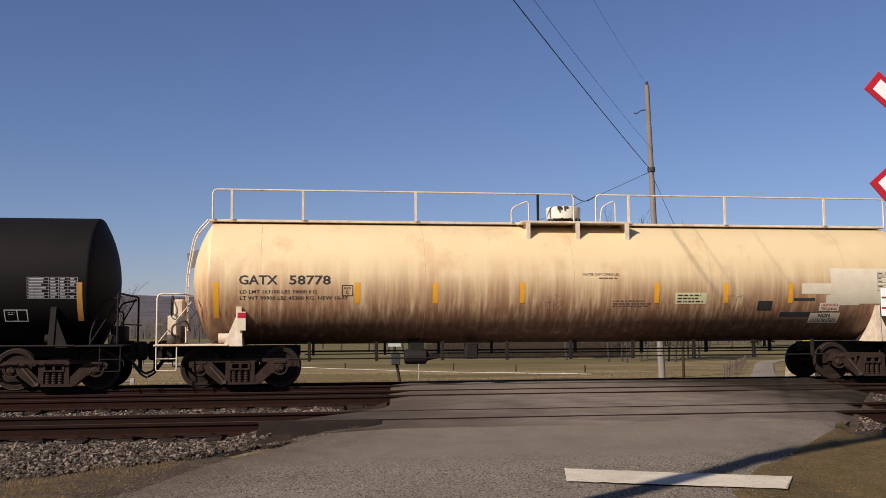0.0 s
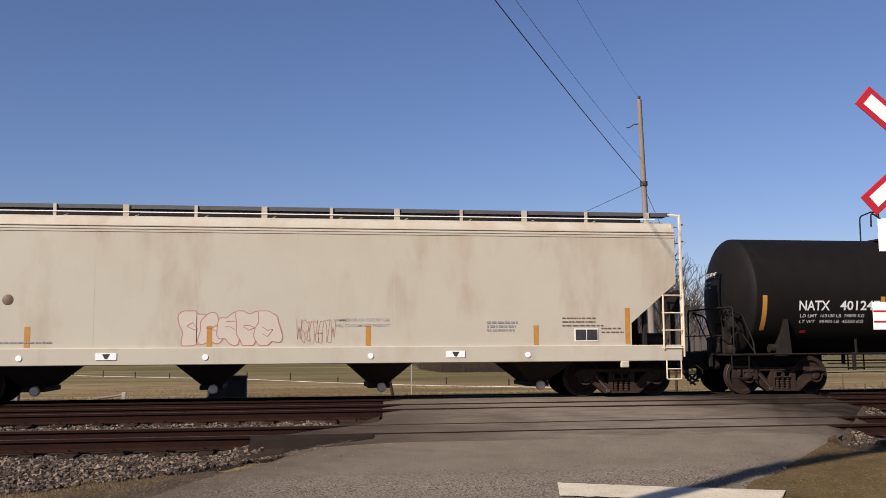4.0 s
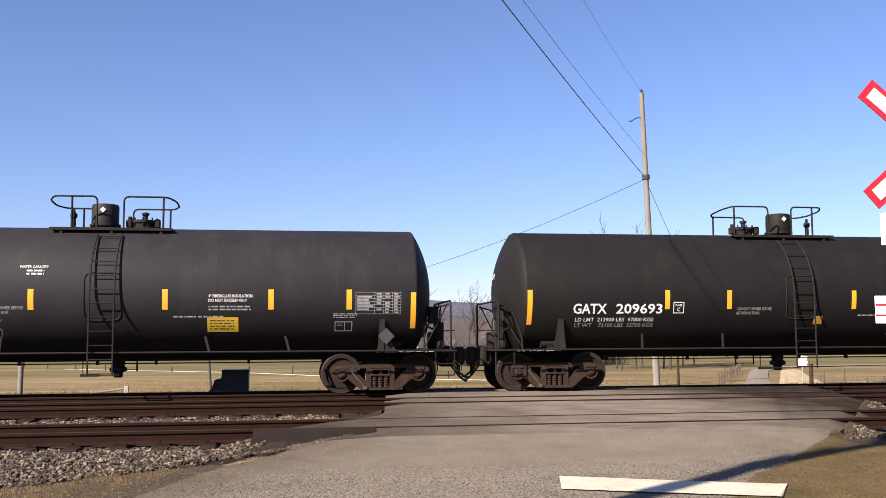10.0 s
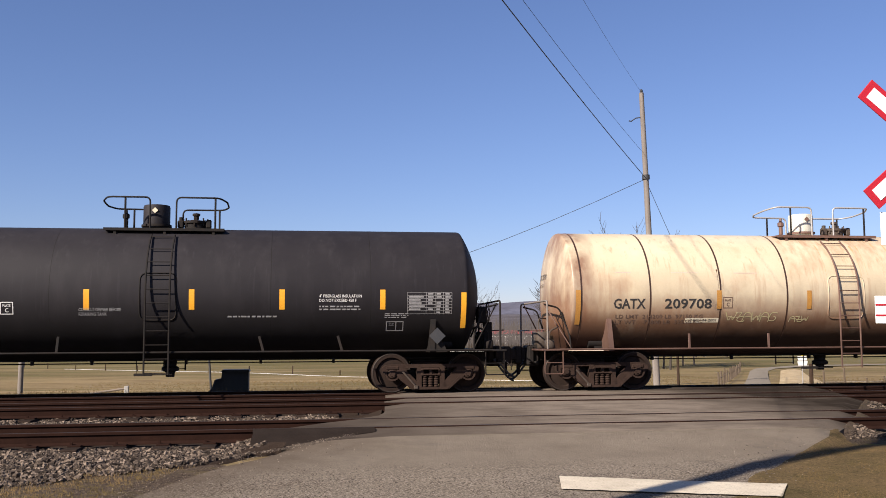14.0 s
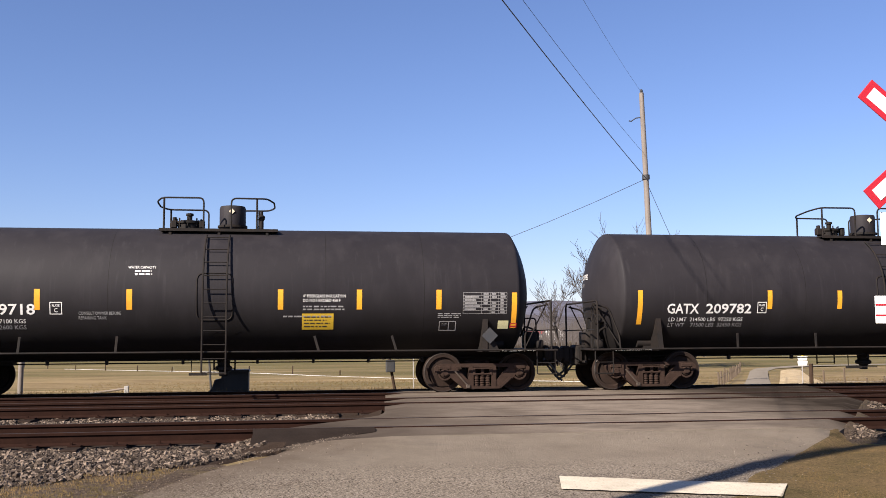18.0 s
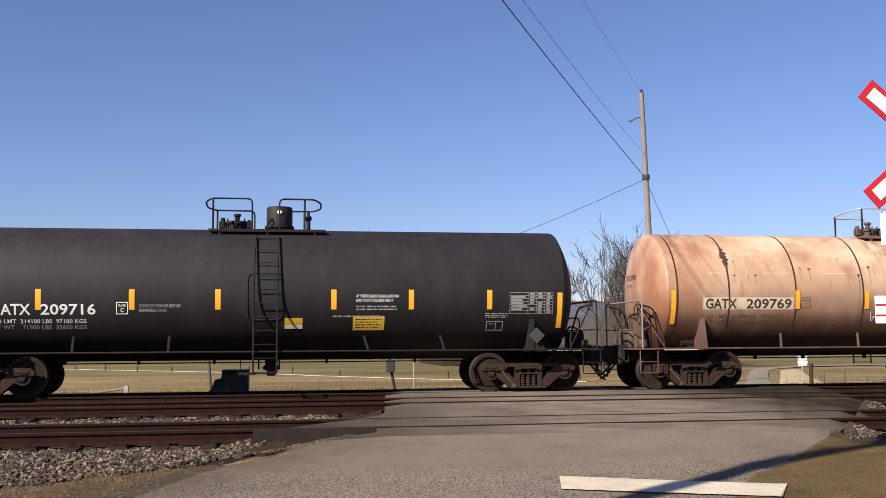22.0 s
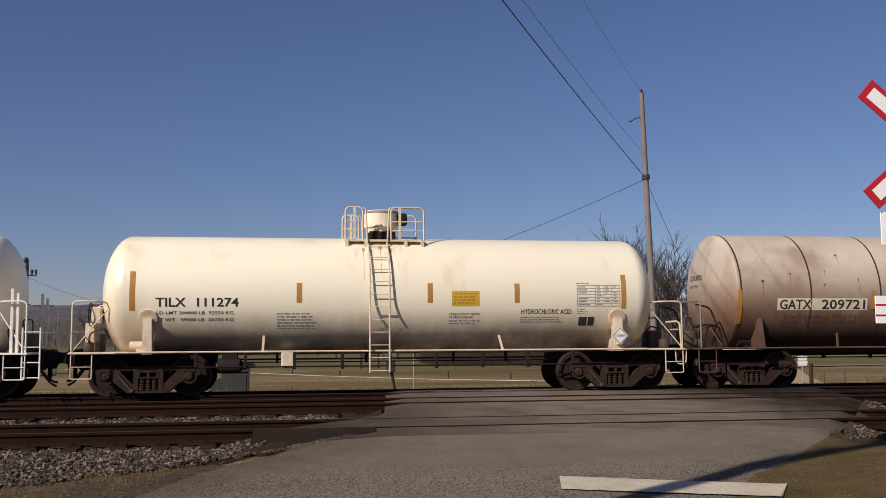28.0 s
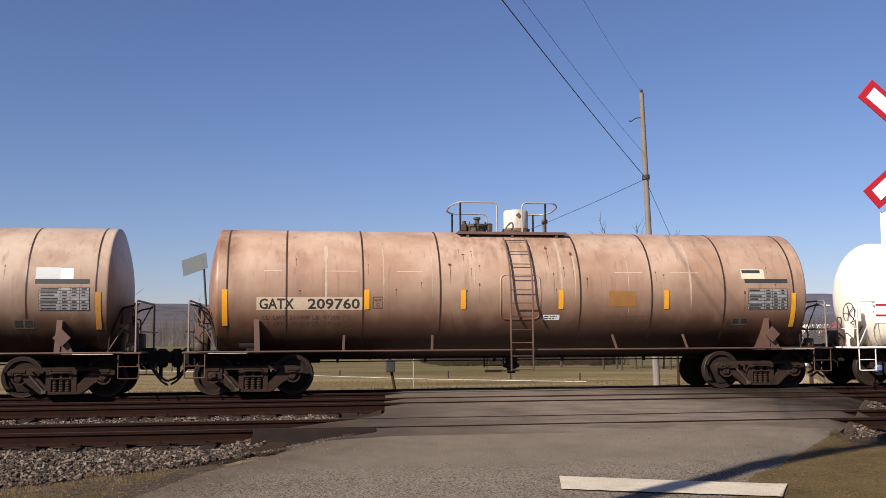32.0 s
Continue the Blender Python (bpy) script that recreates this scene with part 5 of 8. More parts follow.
def std_tank_car(x, number, paint, iron, ink, label, flip=False, dome_paint=None, bands=None, marks="yellow", mk=None, nx=(-5.87, -5.05, -4.82, -3.67), weights=(), number_panel=None, plate=(-3.40, -3.13), seed=0, detail=None, nz=0.0):
    """A general-purpose tank car with a centre ladder, dome and manway."""
    car = new_car("tank_car", label, x)
    R, zc, half = 1.55, 2.33, 7.48
    P, I = M[paint], M[iron]
    f = -1 if flip else 1
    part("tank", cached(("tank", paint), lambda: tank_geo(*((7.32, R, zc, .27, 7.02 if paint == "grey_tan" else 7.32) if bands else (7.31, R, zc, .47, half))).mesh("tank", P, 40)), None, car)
    if bands:
        ring = cached(("ring", paint), lambda: Geo().lathe([(-.026, R - .002), (-.010, R + .003), (.010, R + .003), (.026, R - .001)], "x", 72).mesh("jacket_band", P, 60))
        seam = cached("seam", lambda: Geo().lathe([(-.005, R - .01), (-.004, R + .0040), (.004, R + .0040), (.005, R - .01)], "x", 72).mesh("band_seam", M["brown"], 60))
        for bx in bands:
            b = part("jacket_band", ring, None, car, m=pose(bx, 0, zc))
            part("band_seam", seam, None, b, "dark rusty seam beside the band", pose(.018, 0, 0))
    if not bands:
        seam = cached(("plain_seam", paint), lambda: Geo().lathe([(-.012, R - .0008), (0, R + .0012), (.012, R - .0008)], "x", 72).mesh("jacket_seam", P, 60))
        for bx in (-4.95, -2.4, 2.35, 4.6):
            part("jacket_seam", seam, None, car, m=pose(bx, 0, zc))
    door_rim(car, *((-.57, .37) if bands else (-.50, .28)), 1.70, 2.74, R, zc, P if bands else I)
    z = platform(car, -1.45, 1.25, R, zc, I)
    dz, vx = (dome_paint or paint), -.86 * f
    dx = .16 if not flip else -.38
    d = part("dome", Geo().lathe([(z, 0), (z, .30), (z + .06, .31), (z + .50, .31), (z + .545, .29), (z + .56, .2), (z + .57, 0)], "z", 28, (dx, 0, 0)), M[dz], car, "round bonnet over the tank fittings")
    part("dome_flange", Geo().lathe([(z + .03, .30), (z + .03, .35), (z + .08, .35), (z + .08, .30)], "z", 28, (dx, 0, 0)), I, d)
    part("placard_holder", Geo().prism([(dx, z + .33), (dx + .07, z + .40), (dx, z + .47), (dx - .07, z + .40)], -.325, -.318), M["decal_white"] if iron == "dark_steel" else I, d)
    valve_cluster(car, -.86 if not flip else .52, z, M["valve"] if bands else I, seed)
    part("vent_pipe", Geo().lathe([(z, 0), (z, .05), (z + .2, .05), (z + .22, .08), (z + .3, .08), (z + .33, .04), (z + .42, .03), (z + .42, 0)], "z", 10, (.85 if not flip else -1.05, -.2, 0)), I, car)
    H = z + .66
    T = M["grey_steel"] if bands else I
    tip0, post0, v0, v1, post1, tip1 = (-1.55, -1.0, -.44, .15, 1.03, 1.28) if flip else (-1.56, -1.36, -.46, .17, .76, 1.15)
    for tip, px, vx2, k in ((tip0, post0, v0, -1), (tip1, post1, v1, 1)):
        hand_rail(car, [(vx2, -.66, z - .1), (vx2, -.66, H), (tip - k * .16, -.64, H), (tip, -.3, H - .05), (tip, .3, H - .10), (tip - k * .16, .62, H - .12), (vx2, .66, H - .12), (vx2, .66, z - .1)], T, .021, label="bent safety rail that loops round the end")
        for y in (-.63, .63):
            hand_rail(car, [(px, y, z - .1), (px, y, H - (.12 if y > 0 else 0))], M["dark_steel"], .024, "rail_post")
    ladder(car, -.36, .16, .50, R, zc, I, 11)
    ladder(car, -.36, .16, .50, R, zc, I, 11, side=1)
    side_rail(car, -7.40, 7.40, .99, R, I, [(-4.22, 3), (-2.2, 3), (2.2, -16), (3.95, -16)])
    for s in (-1, 1):
        bolster_web(car, s * 6.13 - (.12 if s > 0 else 0), R, zc, I, s, gusset=s > 0)
        end_gear(car, s, half, 6.3, 7.78, I, R, zc, hand_brake=(s == -f))
        coupler(car, s, 8.18, 7.7)
        truck(car, s * 6.13 - .1)
        if not bands:
            writing(car, "2 INCH TREAD COMP SHOES", s * 6.78 - .45, s * 6.78 + .45, .957, .997, M["stencil_white"], None, 1.42, label="small white stencil on the sill", lift=.006)
        else:
            part("sill_stripe", Geo().box(min(s * 6.35, s * 7.2), max(s * 6.35, s * 7.2), -R - .03, -R - .005, .955, 1.0), M["white_steel"], car, "white stencilled strip on the sill")
        if s > 0:
            part("placard_frame", Geo().prism([(6.12, 1.13), (6.31, 1.32), (6.12, 1.51), (5.93, 1.32)], -1.575, -1.555), M["box_dark"] if not bands else M["brown"], car, "empty diamond placard holder")
    under_gear(car, 6.9, seed, brakes=False)
    part("bottom_outlet", Geo().lathe([(.40, 0), (.40, .10), (.52, .11), (.55, .2), (.62, .2), (.66, .14), (.80, .16), (.80, 0)], "z", 18, (0, 0, 0)).box(-.75, -.35, -.5, -.4, .44, .50).tube([(-.7, -.45, .78), (-.7, -.45, .47), (.1, -.45, .47)], .014, 5), M["dark_steel"], car, "bottom outlet valve with its skid")
    Y = M[marks]
    mk = mk or (-6.92, -3.55, -1.98, 1.27, 3.04, 4.75, 6.63)
    for i, mx in enumerate(mk):
        z0, z1 = (1.57, 2.38) if i == 0 else ((1.50, 2.32) if mx > 6.2 else (1.93, 2.38))
        patch(car, "reflector_strip", mx - .06, mx + .06, z0, z1, Y, R, zc, "yellow reflective strip", lift=.034 if bands else .011)
    K = M[ink]
    faint = M["stencil_grey"] if ink == "stencil_white" else M["stencil_faint"]
    if number:
        mark, num = number.split()
        hh, dd = (7.02 if paint == "grey_tan" else 7.32, .27) if bands else (half, .47)
        head_writing(car, number, .85, -.05, 2.72, 2.86, K, hh, dd, R, zc)
        head_writing(car, weights[0][:14] if weights else "LD LMT 214400", .85, .2, 2.54, 2.62, faint, hh, dd, R, zc)
        if number_panel:
            patch(car, "number_panel", nx[0] - .06, nx[3] + .06, 1.80 + nz, 2.09 + nz, M[number_panel], R, zc, "pale repainted panel behind the number", lift=.005)
        writing(car, mark, nx[0], nx[1], 1.82 + nz, 2.06 + nz, K, R, zc, label="reporting mark lettering", lift=.016)
        writing(car, num, nx[2], nx[3], 1.82 + nz, 2.06 + nz, K, R, zc, label="car number lettering", lift=.016)
        for i, body in enumerate(weights):
            writing(car, body, nx[0] + .06, nx[3] - .2, 1.64 + nz * .6 - i * .13, 1.73 + nz * .6 - i * .13, faint if i else (K if ink == "stencil_white" else faint), R, zc)
        box_mark(car, plate[0], plate[1], 1.83 + nz, 2.10 + nz, R, zc, faint if ink != "stencil_white" else K)
    if detail:
        detail(car, R, zc, K, faint)
    return car


# cars, in the order in which they pass
def black_detail(yellow=None, graffiti=None, consult=(-1.78, 1.80), fra=False, water=None, words=3.43, table_x=5.44, fine=None, tag=None, end_tag=False):
    def run(car, R, zc, K, faint):
        if consult:
            a, b = consult
            writing(car, "CONSULT OWNER BEFORE", a, a + .89, b + .10, b + .17, faint, R, zc)
            writing(car, "REPAIRING TANK", a, a + .59, b, b + .07, faint, R, zc)
        bars(car, 1.4, 2.55, 1.74, 1.81, 1, faint, R, zc, 3)
        if words:
            writing(car, "4\" FIBERGLASS INSULATION", words, words + .96, 2.20, 2.27, K, R, zc)
            writing(car, "DO NOT EXCEED 450 F", words, words + .84, 2.10, 2.17, K, R, zc)
            bars(car, words, words + .98, 1.90, 2.03, 2, faint, R, zc, 4)
        bars(car, 4.92, 5.57, 1.73, 1.85, 3, faint, R, zc, 5)
        table(car, table_x, table_x + 1.03, 1.83, 2.32, R, zc, None, M["stencil_grey"], 2, dense=True)
        if fra:
            writing(car, "FRA AIP", 4.85, 5.38, 2.19, 2.33, M["stencil_white"], R, zc)
            patch(car, "repair_tag", .25, .48, 1.56, 1.76, M["amber"], R, zc, "small ochre tag behind the ladder", lift=.01)
        if yellow:
            patch(car, "owner_placard", yellow[0], yellow[1], yellow[2], yellow[3], M["decal_yellow"], R, zc, "yellow emergency placard", lift=.010)
            bars(car, yellow[0] + .05, yellow[1] - .03, yellow[2] + .04, yellow[3] - .04, 4, M["stencil_black"], R, zc, 8, lift=.016, fill=.35)
        if tag:
            patch(car, "repair_tag", *tag, M["decal_yellow"], R, zc, "small yellow tag beside the ladder", lift=.010)
            patch(car, "tag_foot", tag[0], tag[1], tag[2] - .1, tag[2] - .005, M["decal_white"], R, zc, lift=.010)
        if end_tag:
            patch(car, "repair_tag", 6.35, 6.60, 1.48, 1.67, M["decal_pale"], R, zc, "small dull yellow tag", lift=.010)
            patch(car, "red_mark", 6.64, 6.80, 1.50, 1.61, M["red"], R, zc, "small red mark", lift=.010)
        if water is not None:
            writing(car, "WATER CAPACITY", water, water + .6, 2.84, 2.90, K, R, zc)
            bars(car, water + .15, water + .6, 2.68, 2.82, 2, K, R, zc, 6)
        if graffiti:
            scribble(car, *graffiti, M["graffiti_grey"], R, zc, 17, 6, .014, "pale grey graffiti scrawl")
        box_mark(car, 4.96, 5.36, 1.44, 1.66, R, zc, faint, "")
    return run


def copper_detail(brown, tab, white_panel=False, blocks=(), vac=(.60, 1.02, 1.69, 1.79), lease=(5.14, 5.56, 1.52, 1.68), graffiti=(), seed=0, extra=None, drips=(), rusty=16, dark_table=False, back=None):
    def run(car, R, zc, K, faint):
        r = random.Random(seed)
        if drips:
            rust_runs(car, R, zc, [(x + r.uniform(-.1, .1), r.uniform(3.2, 3.6), r.uniform(.012, .05), r.uniform(1.0, 2.0)) for x in drips], M["pale_drip"], 0)
        spots = [(r.uniform(-6.5, 6.4), r.uniform(2.3, 3.4), r.choice((.012, .018, .024, .034, .05)), r.uniform(.15, .5)) for _ in range(rusty)]
        if rusty > 8:
            spots += [(b + r.uniform(-.09, .09), r.uniform(2.6, 3.2), r.uniform(.012, .034), r.uniform(.15, .45)) for b in (-5.3, -3.6, 1.5, 3.3, -1.0, .95)]
            spots += [(r.choice((-3.4, -1.75)), 3.0, .05, .5), (1.2, 3.3, .035, .7), (.62, 3.45, .04, .6)]
        rust_runs(car, R, zc, [p for p in spots if not -.5 < p[0] < .4], M["rust"])
        patch(car, "rusty_placard", brown[0], brown[1], 1.99, 2.36, M["placard_brown"], R, zc, "brown faded placard", lift=.009)
        patch(car, "vacuum_label", *vac, M["sign_white"], R, zc, "small white label", lift=.010)
        bars(car, vac[0] + .03, vac[1] - .02, vac[2] + .01, vac[3] - .01, 2, M["stencil_black"], R, zc, seed + 1, lift=.016)
        if white_panel:
            patch(car, "stencil_backing", tab[0] - .12, tab[1] + .08, 1.84, 2.62, M["decal_white"], R, zc, "cream repainted block", lift=.006)
        for i, (a, b, c, d, m) in enumerate(blocks):
            patch(car, "repaint_patch", a, b, c, d, M[m], R, zc, "repainted block", lift=.007 + .002 * i)
        table(car, tab[0], tab[1], 1.92, 2.42, R, zc, M[back] if back else (M["stencil_grey"] if dark_table else None) if white_panel else M["stencil_grey"], M["stencil_faint"] if back else M["stencil_black"], seed, .018, dense=not (white_panel or back) or dark_table)
        patch(car, "lease_panel", *lease, M["stencil_faint"], R, zc, lift=.008)
        for k in (0, 1):
            w = (lease[1] - lease[0]) / 2
            patch(car, "lease_square", lease[0] + k * w + .02, lease[0] + (k + 1) * w - .02, lease[2] + .03, lease[3] - .02, M["stencil_black"], R, zc, lift=.012)
        bars(car, brown[0] - .1, brown[1] + .4, 1.60, 1.80, 3, faint, R, zc, seed + 2, fill=.3)
        for gi, gx in enumerate(graffiti):
            scribble(car, *gx[:4], M[gx[4]], R, zc, seed + 5 + 13 * gi, 7, .009, "thin sprayed tag")
        for a, b in ((-6.0, -5.6), (-4.6, -3.9), (-3.0, -2.4), (2.2, 2.9), (3.6, 4.3)):
            patch(car, "scuff", a, b, 2.795, 2.815, M["scuff"], R, zc, "pale scrape line", lift=.004, n=1)
        if extra:
            extra(car, R, zc)
    return run


def glycol_extra(car, R, zc):
    patch(car, "word_backing", 5.55, 6.12, 2.74, 2.92, M["decal_pale"], R, zc, lift=.006)
    writing(car, "GLYCOLS", 5.62, 6.72, 2.56, 2.70, M["stencil_black"], R, zc, lift=.014)
    rust_runs(car, R, zc, [(2.36, 2.98, .012, .32), (2.55, 2.96, .012, .22), (2.82, 2.97, .03, .35), (2.97, 2.96, .012, .2)], M["box_dark"])
    rust_runs(car, R, zc, [(-.58, 3.55, .03, 1.0), (.36, 3.55, .04, 1.2), (.52, 3.55, .03, .8), (1.0, 3.6, .03, .7), (1.30, 3.6, .03, 1.6)], M["drip"])
    patch(car, "date_panel", -4.25, -3.40, 1.61, 1.72, M["decal_white"], R, zc, lift=.006)
    writing(car, "UNKN 04-2001", -4.18, -3.46, 1.635, 1.695, M["stencil_black"], R, zc, lift=.014)
    scribble(car, -3.2, -1.9, 1.62, 1.86, M["graffiti_yellow"], R, zc, 41, 6, .010, "faint yellow-green scrawl")
    scribble(car, -1.55, -1.1, 1.62, 1.76, M["graffiti_yellow"], R, zc, 42, 3, .010, "faint yellow-green scrawl")
    patch(car, "stain_panel", .40, 1.15, 1.80, 2.70, M["beige"], R, zc, "square jacket patch", lift=.007)
    patch(car, "worn_label", 3.65, 4.6, 1.55, 1.68, M["decal_white"], R, zc, "worn pale label", lift=.007)


B_, C_ = "black insulated tank car, dusty, with white lettering", "weathered pinkish-brown tank car with rust runs and bands"
KB, GB = (-6.81, -5.5, -3.77, -1.99, 1.35, 3.11, 4.95, 6.72), (-6.85, -5.15, -3.38, -1.66, 1.68, 3.57, 5.37, 6.81)
E0, STEP = -72.73, 16.415
std_tank_car(E0, "GATX 209693", "black_mid", "dark_steel", "stencil_white", B_, seed=1, weights=("LD LMT  213900 LBS  97000 KGS", "LT WT    72100 LBS  32700 KGS"), detail=black_detail(fra=True))
std_tank_car(E0 - STEP, "GATX 209704", "black_tank", "dark_steel", "stencil_white", "black dusty tank car with a pale graffiti scrawl", flip=True, nz=.14, seed=2, mk=(-6.95, -5.15, -3.46, -1.6, 1.22, 3.53, 5.28, 6.75), nx=(-6.02, -5.22, -5.0, -3.85), plate=(-3.37, -3.11),
             weights=("LD LMT  214400 LBS  97200 KGS", "LT WT    71600 LBS  32500 KGS"), detail=black_detail((2.13, 2.81, 1.44, 1.76), (-3.8, -2.2, 1.30, 1.95), (-2.64, 1.84), False, -1.86, 2.16, 5.43))
std_tank_car(E0 - 2 * STEP, "GATX 209708", "beige", "brown", "stencil_black", "weathered beige tank car with rust stains and black lettering", flip=True, dome_paint="dome_white", bands=GB, marks="amber", mk=(-6.93, -3.42, -1.09, 1.18, 3.57, 6.76), nx=(-6.06, -5.27, -4.79, -3.61), plate=(-3.32, -3.07), nz=.12, seed=3,
             weights=("LD LMT  214200 LB  97150 KG", "LT WT    71800 LB  32550 KG"), detail=copper_detail((2.34, 3.01), (5.68, 6.73), seed=3, vac=(1.14, 1.54, 1.66, 1.80), lease=(4.88, 5.34, 1.58, 1.84), rusty=3, back="decal_white", extra=glycol_extra))
std_tank_car(E0 - 3 * STEP, "GATX 209788", "black_tank", "dark_steel", "stencil_white", B_, flip=True, seed=4, mk=(-6.9, -3.5, -1.62, .62, 2.6, 4.87, 6.75), nx=(-5.95, -5.15, -4.95, -3.80), weights=("LD LMT  214400 LBS  97200 KGS", "LT WT    71600 LBS  32500 KGS"), detail=black_detail())
std_tank_car(E0 - 4 * STEP, "GATX 209782", "black_tank", "dark_steel", "stencil_white", "black dusty tank car with grey graffiti outlines", seed=5, mk=(-6.63, -3.34, -1.51, .76, 2.70, 4.72, 6.62), nx=(-5.95, -5.15, -4.97, -3.81), plate=(-3.66, -3.42),
             weights=("LD LMT  214500 LBS  97250 KGS", "LT WT    71500 LBS  32450 KGS"), detail=black_detail(None, (1.3, 3.95, 1.35, 2.15), (.44, 1.80), words=1.95))
std_tank_car(E0 - 5 * STEP, "GATX 209718", "black_tank", "dark_steel", "stencil_white", "plain black tank car with yellow placard and white lettering", seed=6, mk=(-6.93, -5.51, -3.87, -1.94, 1.34, 3.11, 4.94, 6.72), nx=(-6.03, -5.24, -5.04, -3.91), plate=(-3.61, -3.35),
             weights=("LD LMT  214300 LBS  97100 KGS", "LT WT    71600 LBS  32600 KGS"), detail=black_detail((1.82, 2.53, 1.48, 1.84), None, (-3.01, 1.72), False, -1.99, 1.84, 5.51, end_tag=True))
std_tank_car(E0 - 6 * STEP, "GATX 209769", "copper", "brown", "stencil_black", "weathered copper-brown tank car with rust runs and white tags", dome_paint="dome_white", bands=KB, mk=(-6.91, -3.73, -1.90, 1.34, 3.38, 6.72), nx=(-6.10, -5.30, -5.06, -3.89), plate=(-3.64, -3.39), nz=.12, number_panel="panel_tan", seed=7,
             weights=("LD LMT  214400 LB  97200 KG", "LT WT    71600 LB  32500 KG"), detail=copper_detail((1.96, 2.63), (5.40, 6.44), True, ((5.36, 6.05, 2.72, 2.98, "decal_white"), (5.42, 5.98, 2.76, 2.88, "box_dark")), seed=7, graffiti=((-1.75, -.45, 1.58, 1.86, "graffiti_white"), (2.81, 4.09, 1.52, 1.80, "graffiti_white")), extra=lambda car, R, zc: (peeled(car, R, zc, -5.5, 2.95, 3.45, .1, 3), peeled(car, R, zc, 4.95, 2.28, 2.88, .09, 8))))
std_tank_car(E0 - 7 * STEP, "GATX 209716", "black_tank", "dark_steel", "stencil_white", "plain black tank car with yellow strips and placard", seed=8, mk=(-6.90, -4.96, -3.0, -1.15, 1.42, 3.19, 5.02, 6.7), nx=(-5.94, -5.12, -4.91, -3.76), plate=(-3.33, -3.08),
             weights=("LD LMT  214100 LBS  97100 KGS", "LT WT    71900 LBS  32600 KGS"), detail=black_detail((1.86, 2.58, 1.46, 1.78), None, (-2.84, 1.88), False, None, 1.93, 5.50, tag=(.32, .72, 1.60, 1.74)))
std_tank_car(E0 - 8 * STEP, "GATX 209734", "pink", "brown", "stencil_black", "weathered pinkish tank car with pale drips and cream block", flip=True, dome_paint="dome_white", bands=(-6.66, -5.0, -3.19, -1.5, 1.55, 3.4, 5.25, 6.8), mk=(-6.81, -3.60, -1.0, 1.25, 3.74, 6.80), nx=(-5.90, -5.13, -4.87, -3.70), plate=(-3.19, -2.97), nz=.13, number_panel="panel_tan", seed=9,
             detail=copper_detail((2.15, 2.80), (5.52, 6.60), True, ((5.30, 6.84, 1.80, 2.70, "decal_white"), (5.34, 6.1, 2.70, 2.77, "decal_white")), vac=(-.73, -.42, 1.72, 1.82), lease=(4.85, 5.25, 1.62, 1.78), seed=9, dark_table=True, drips=(-1.5, -1.15, -.7, .75, 1.0, 1.1, 1.35, 1.5, 1.75)))
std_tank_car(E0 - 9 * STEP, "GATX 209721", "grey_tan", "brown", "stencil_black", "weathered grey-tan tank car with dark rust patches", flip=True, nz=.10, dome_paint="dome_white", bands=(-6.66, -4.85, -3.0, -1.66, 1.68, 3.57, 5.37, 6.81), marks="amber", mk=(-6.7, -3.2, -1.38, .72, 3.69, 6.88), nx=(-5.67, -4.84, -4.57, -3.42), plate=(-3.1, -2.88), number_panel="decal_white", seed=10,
             weights=("LD LMT  214400 LB  97200 KG", "LT WT    71600 LB  32500 KG"), detail=copper_detail((2.45, 3.12), (5.65, 6.70), False, ((5.56, 6.2, 2.60, 2.90, "box_dark"), (5.56, 6.70, 2.52, 2.64, "box_dark")), vac=(-.80, -.42, 1.70, 1.80), lease=(5.07, 5.49, 1.56, 1.74), seed=10))
std_tank_car(-266.10, "GATX 209760", "tan_brown", "brown", "stencil_black", C_, dome_paint="dome_white", bands=KB, mk=(-6.86, -3.69, -1.46, .87, 3.47, 6.72), nx=(-6.10, -5.33, -5.02, -3.85), plate=(-3.56, -3.32), nz=.12, number_panel="panel_tan", seed=11,
             weights=("LD LMT  214400 LB  97200 KG", "LT WT    71600 LB  32500 KG"), detail=copper_detail((2.04, 2.71), (5.54, 6.55), False, ((5.40, 6.0, 2.66, 2.90, "decal_white"), (5.43, 5.9, 2.80, 2.88, "box_dark"), (5.47, 6.58, 2.56, 2.66, "box_dark")), vac=(.45, .85, 1.68, 1.80), lease=(5.17, 5.58, 1.55, 1.72), seed=11, drips=(-4.6, -3.3, -2.2, -1.1, .8, 1.3, 2.6, 4.1)))
std_tank_car(-266.10 - STEP, None, "pink", "brown", "stencil_black", "weathered brown tank car with grey repainted blocks", flip=True, dome_paint="dome_white", bands=(-6.7, -5.0, -3.2, -1.5, 1.5, 3.4, 5.35, 6.8), marks="amber", mk=(-6.8, -3.6, -1.0, 1.25, 3.74, 6.85), seed=12,
             detail=copper_detail((2.2, 2.9), (5.62, 6.66), False, ((5.53, 6.05, 2.58, 2.86, "decal_grey"), (6.05, 6.32, 2.60, 2.84, "sign_white"), (5.53, 6.66, 2.50, 2.60, "box_dark")), lease=(5.08, 5.50, 1.52, 1.72), seed=12))


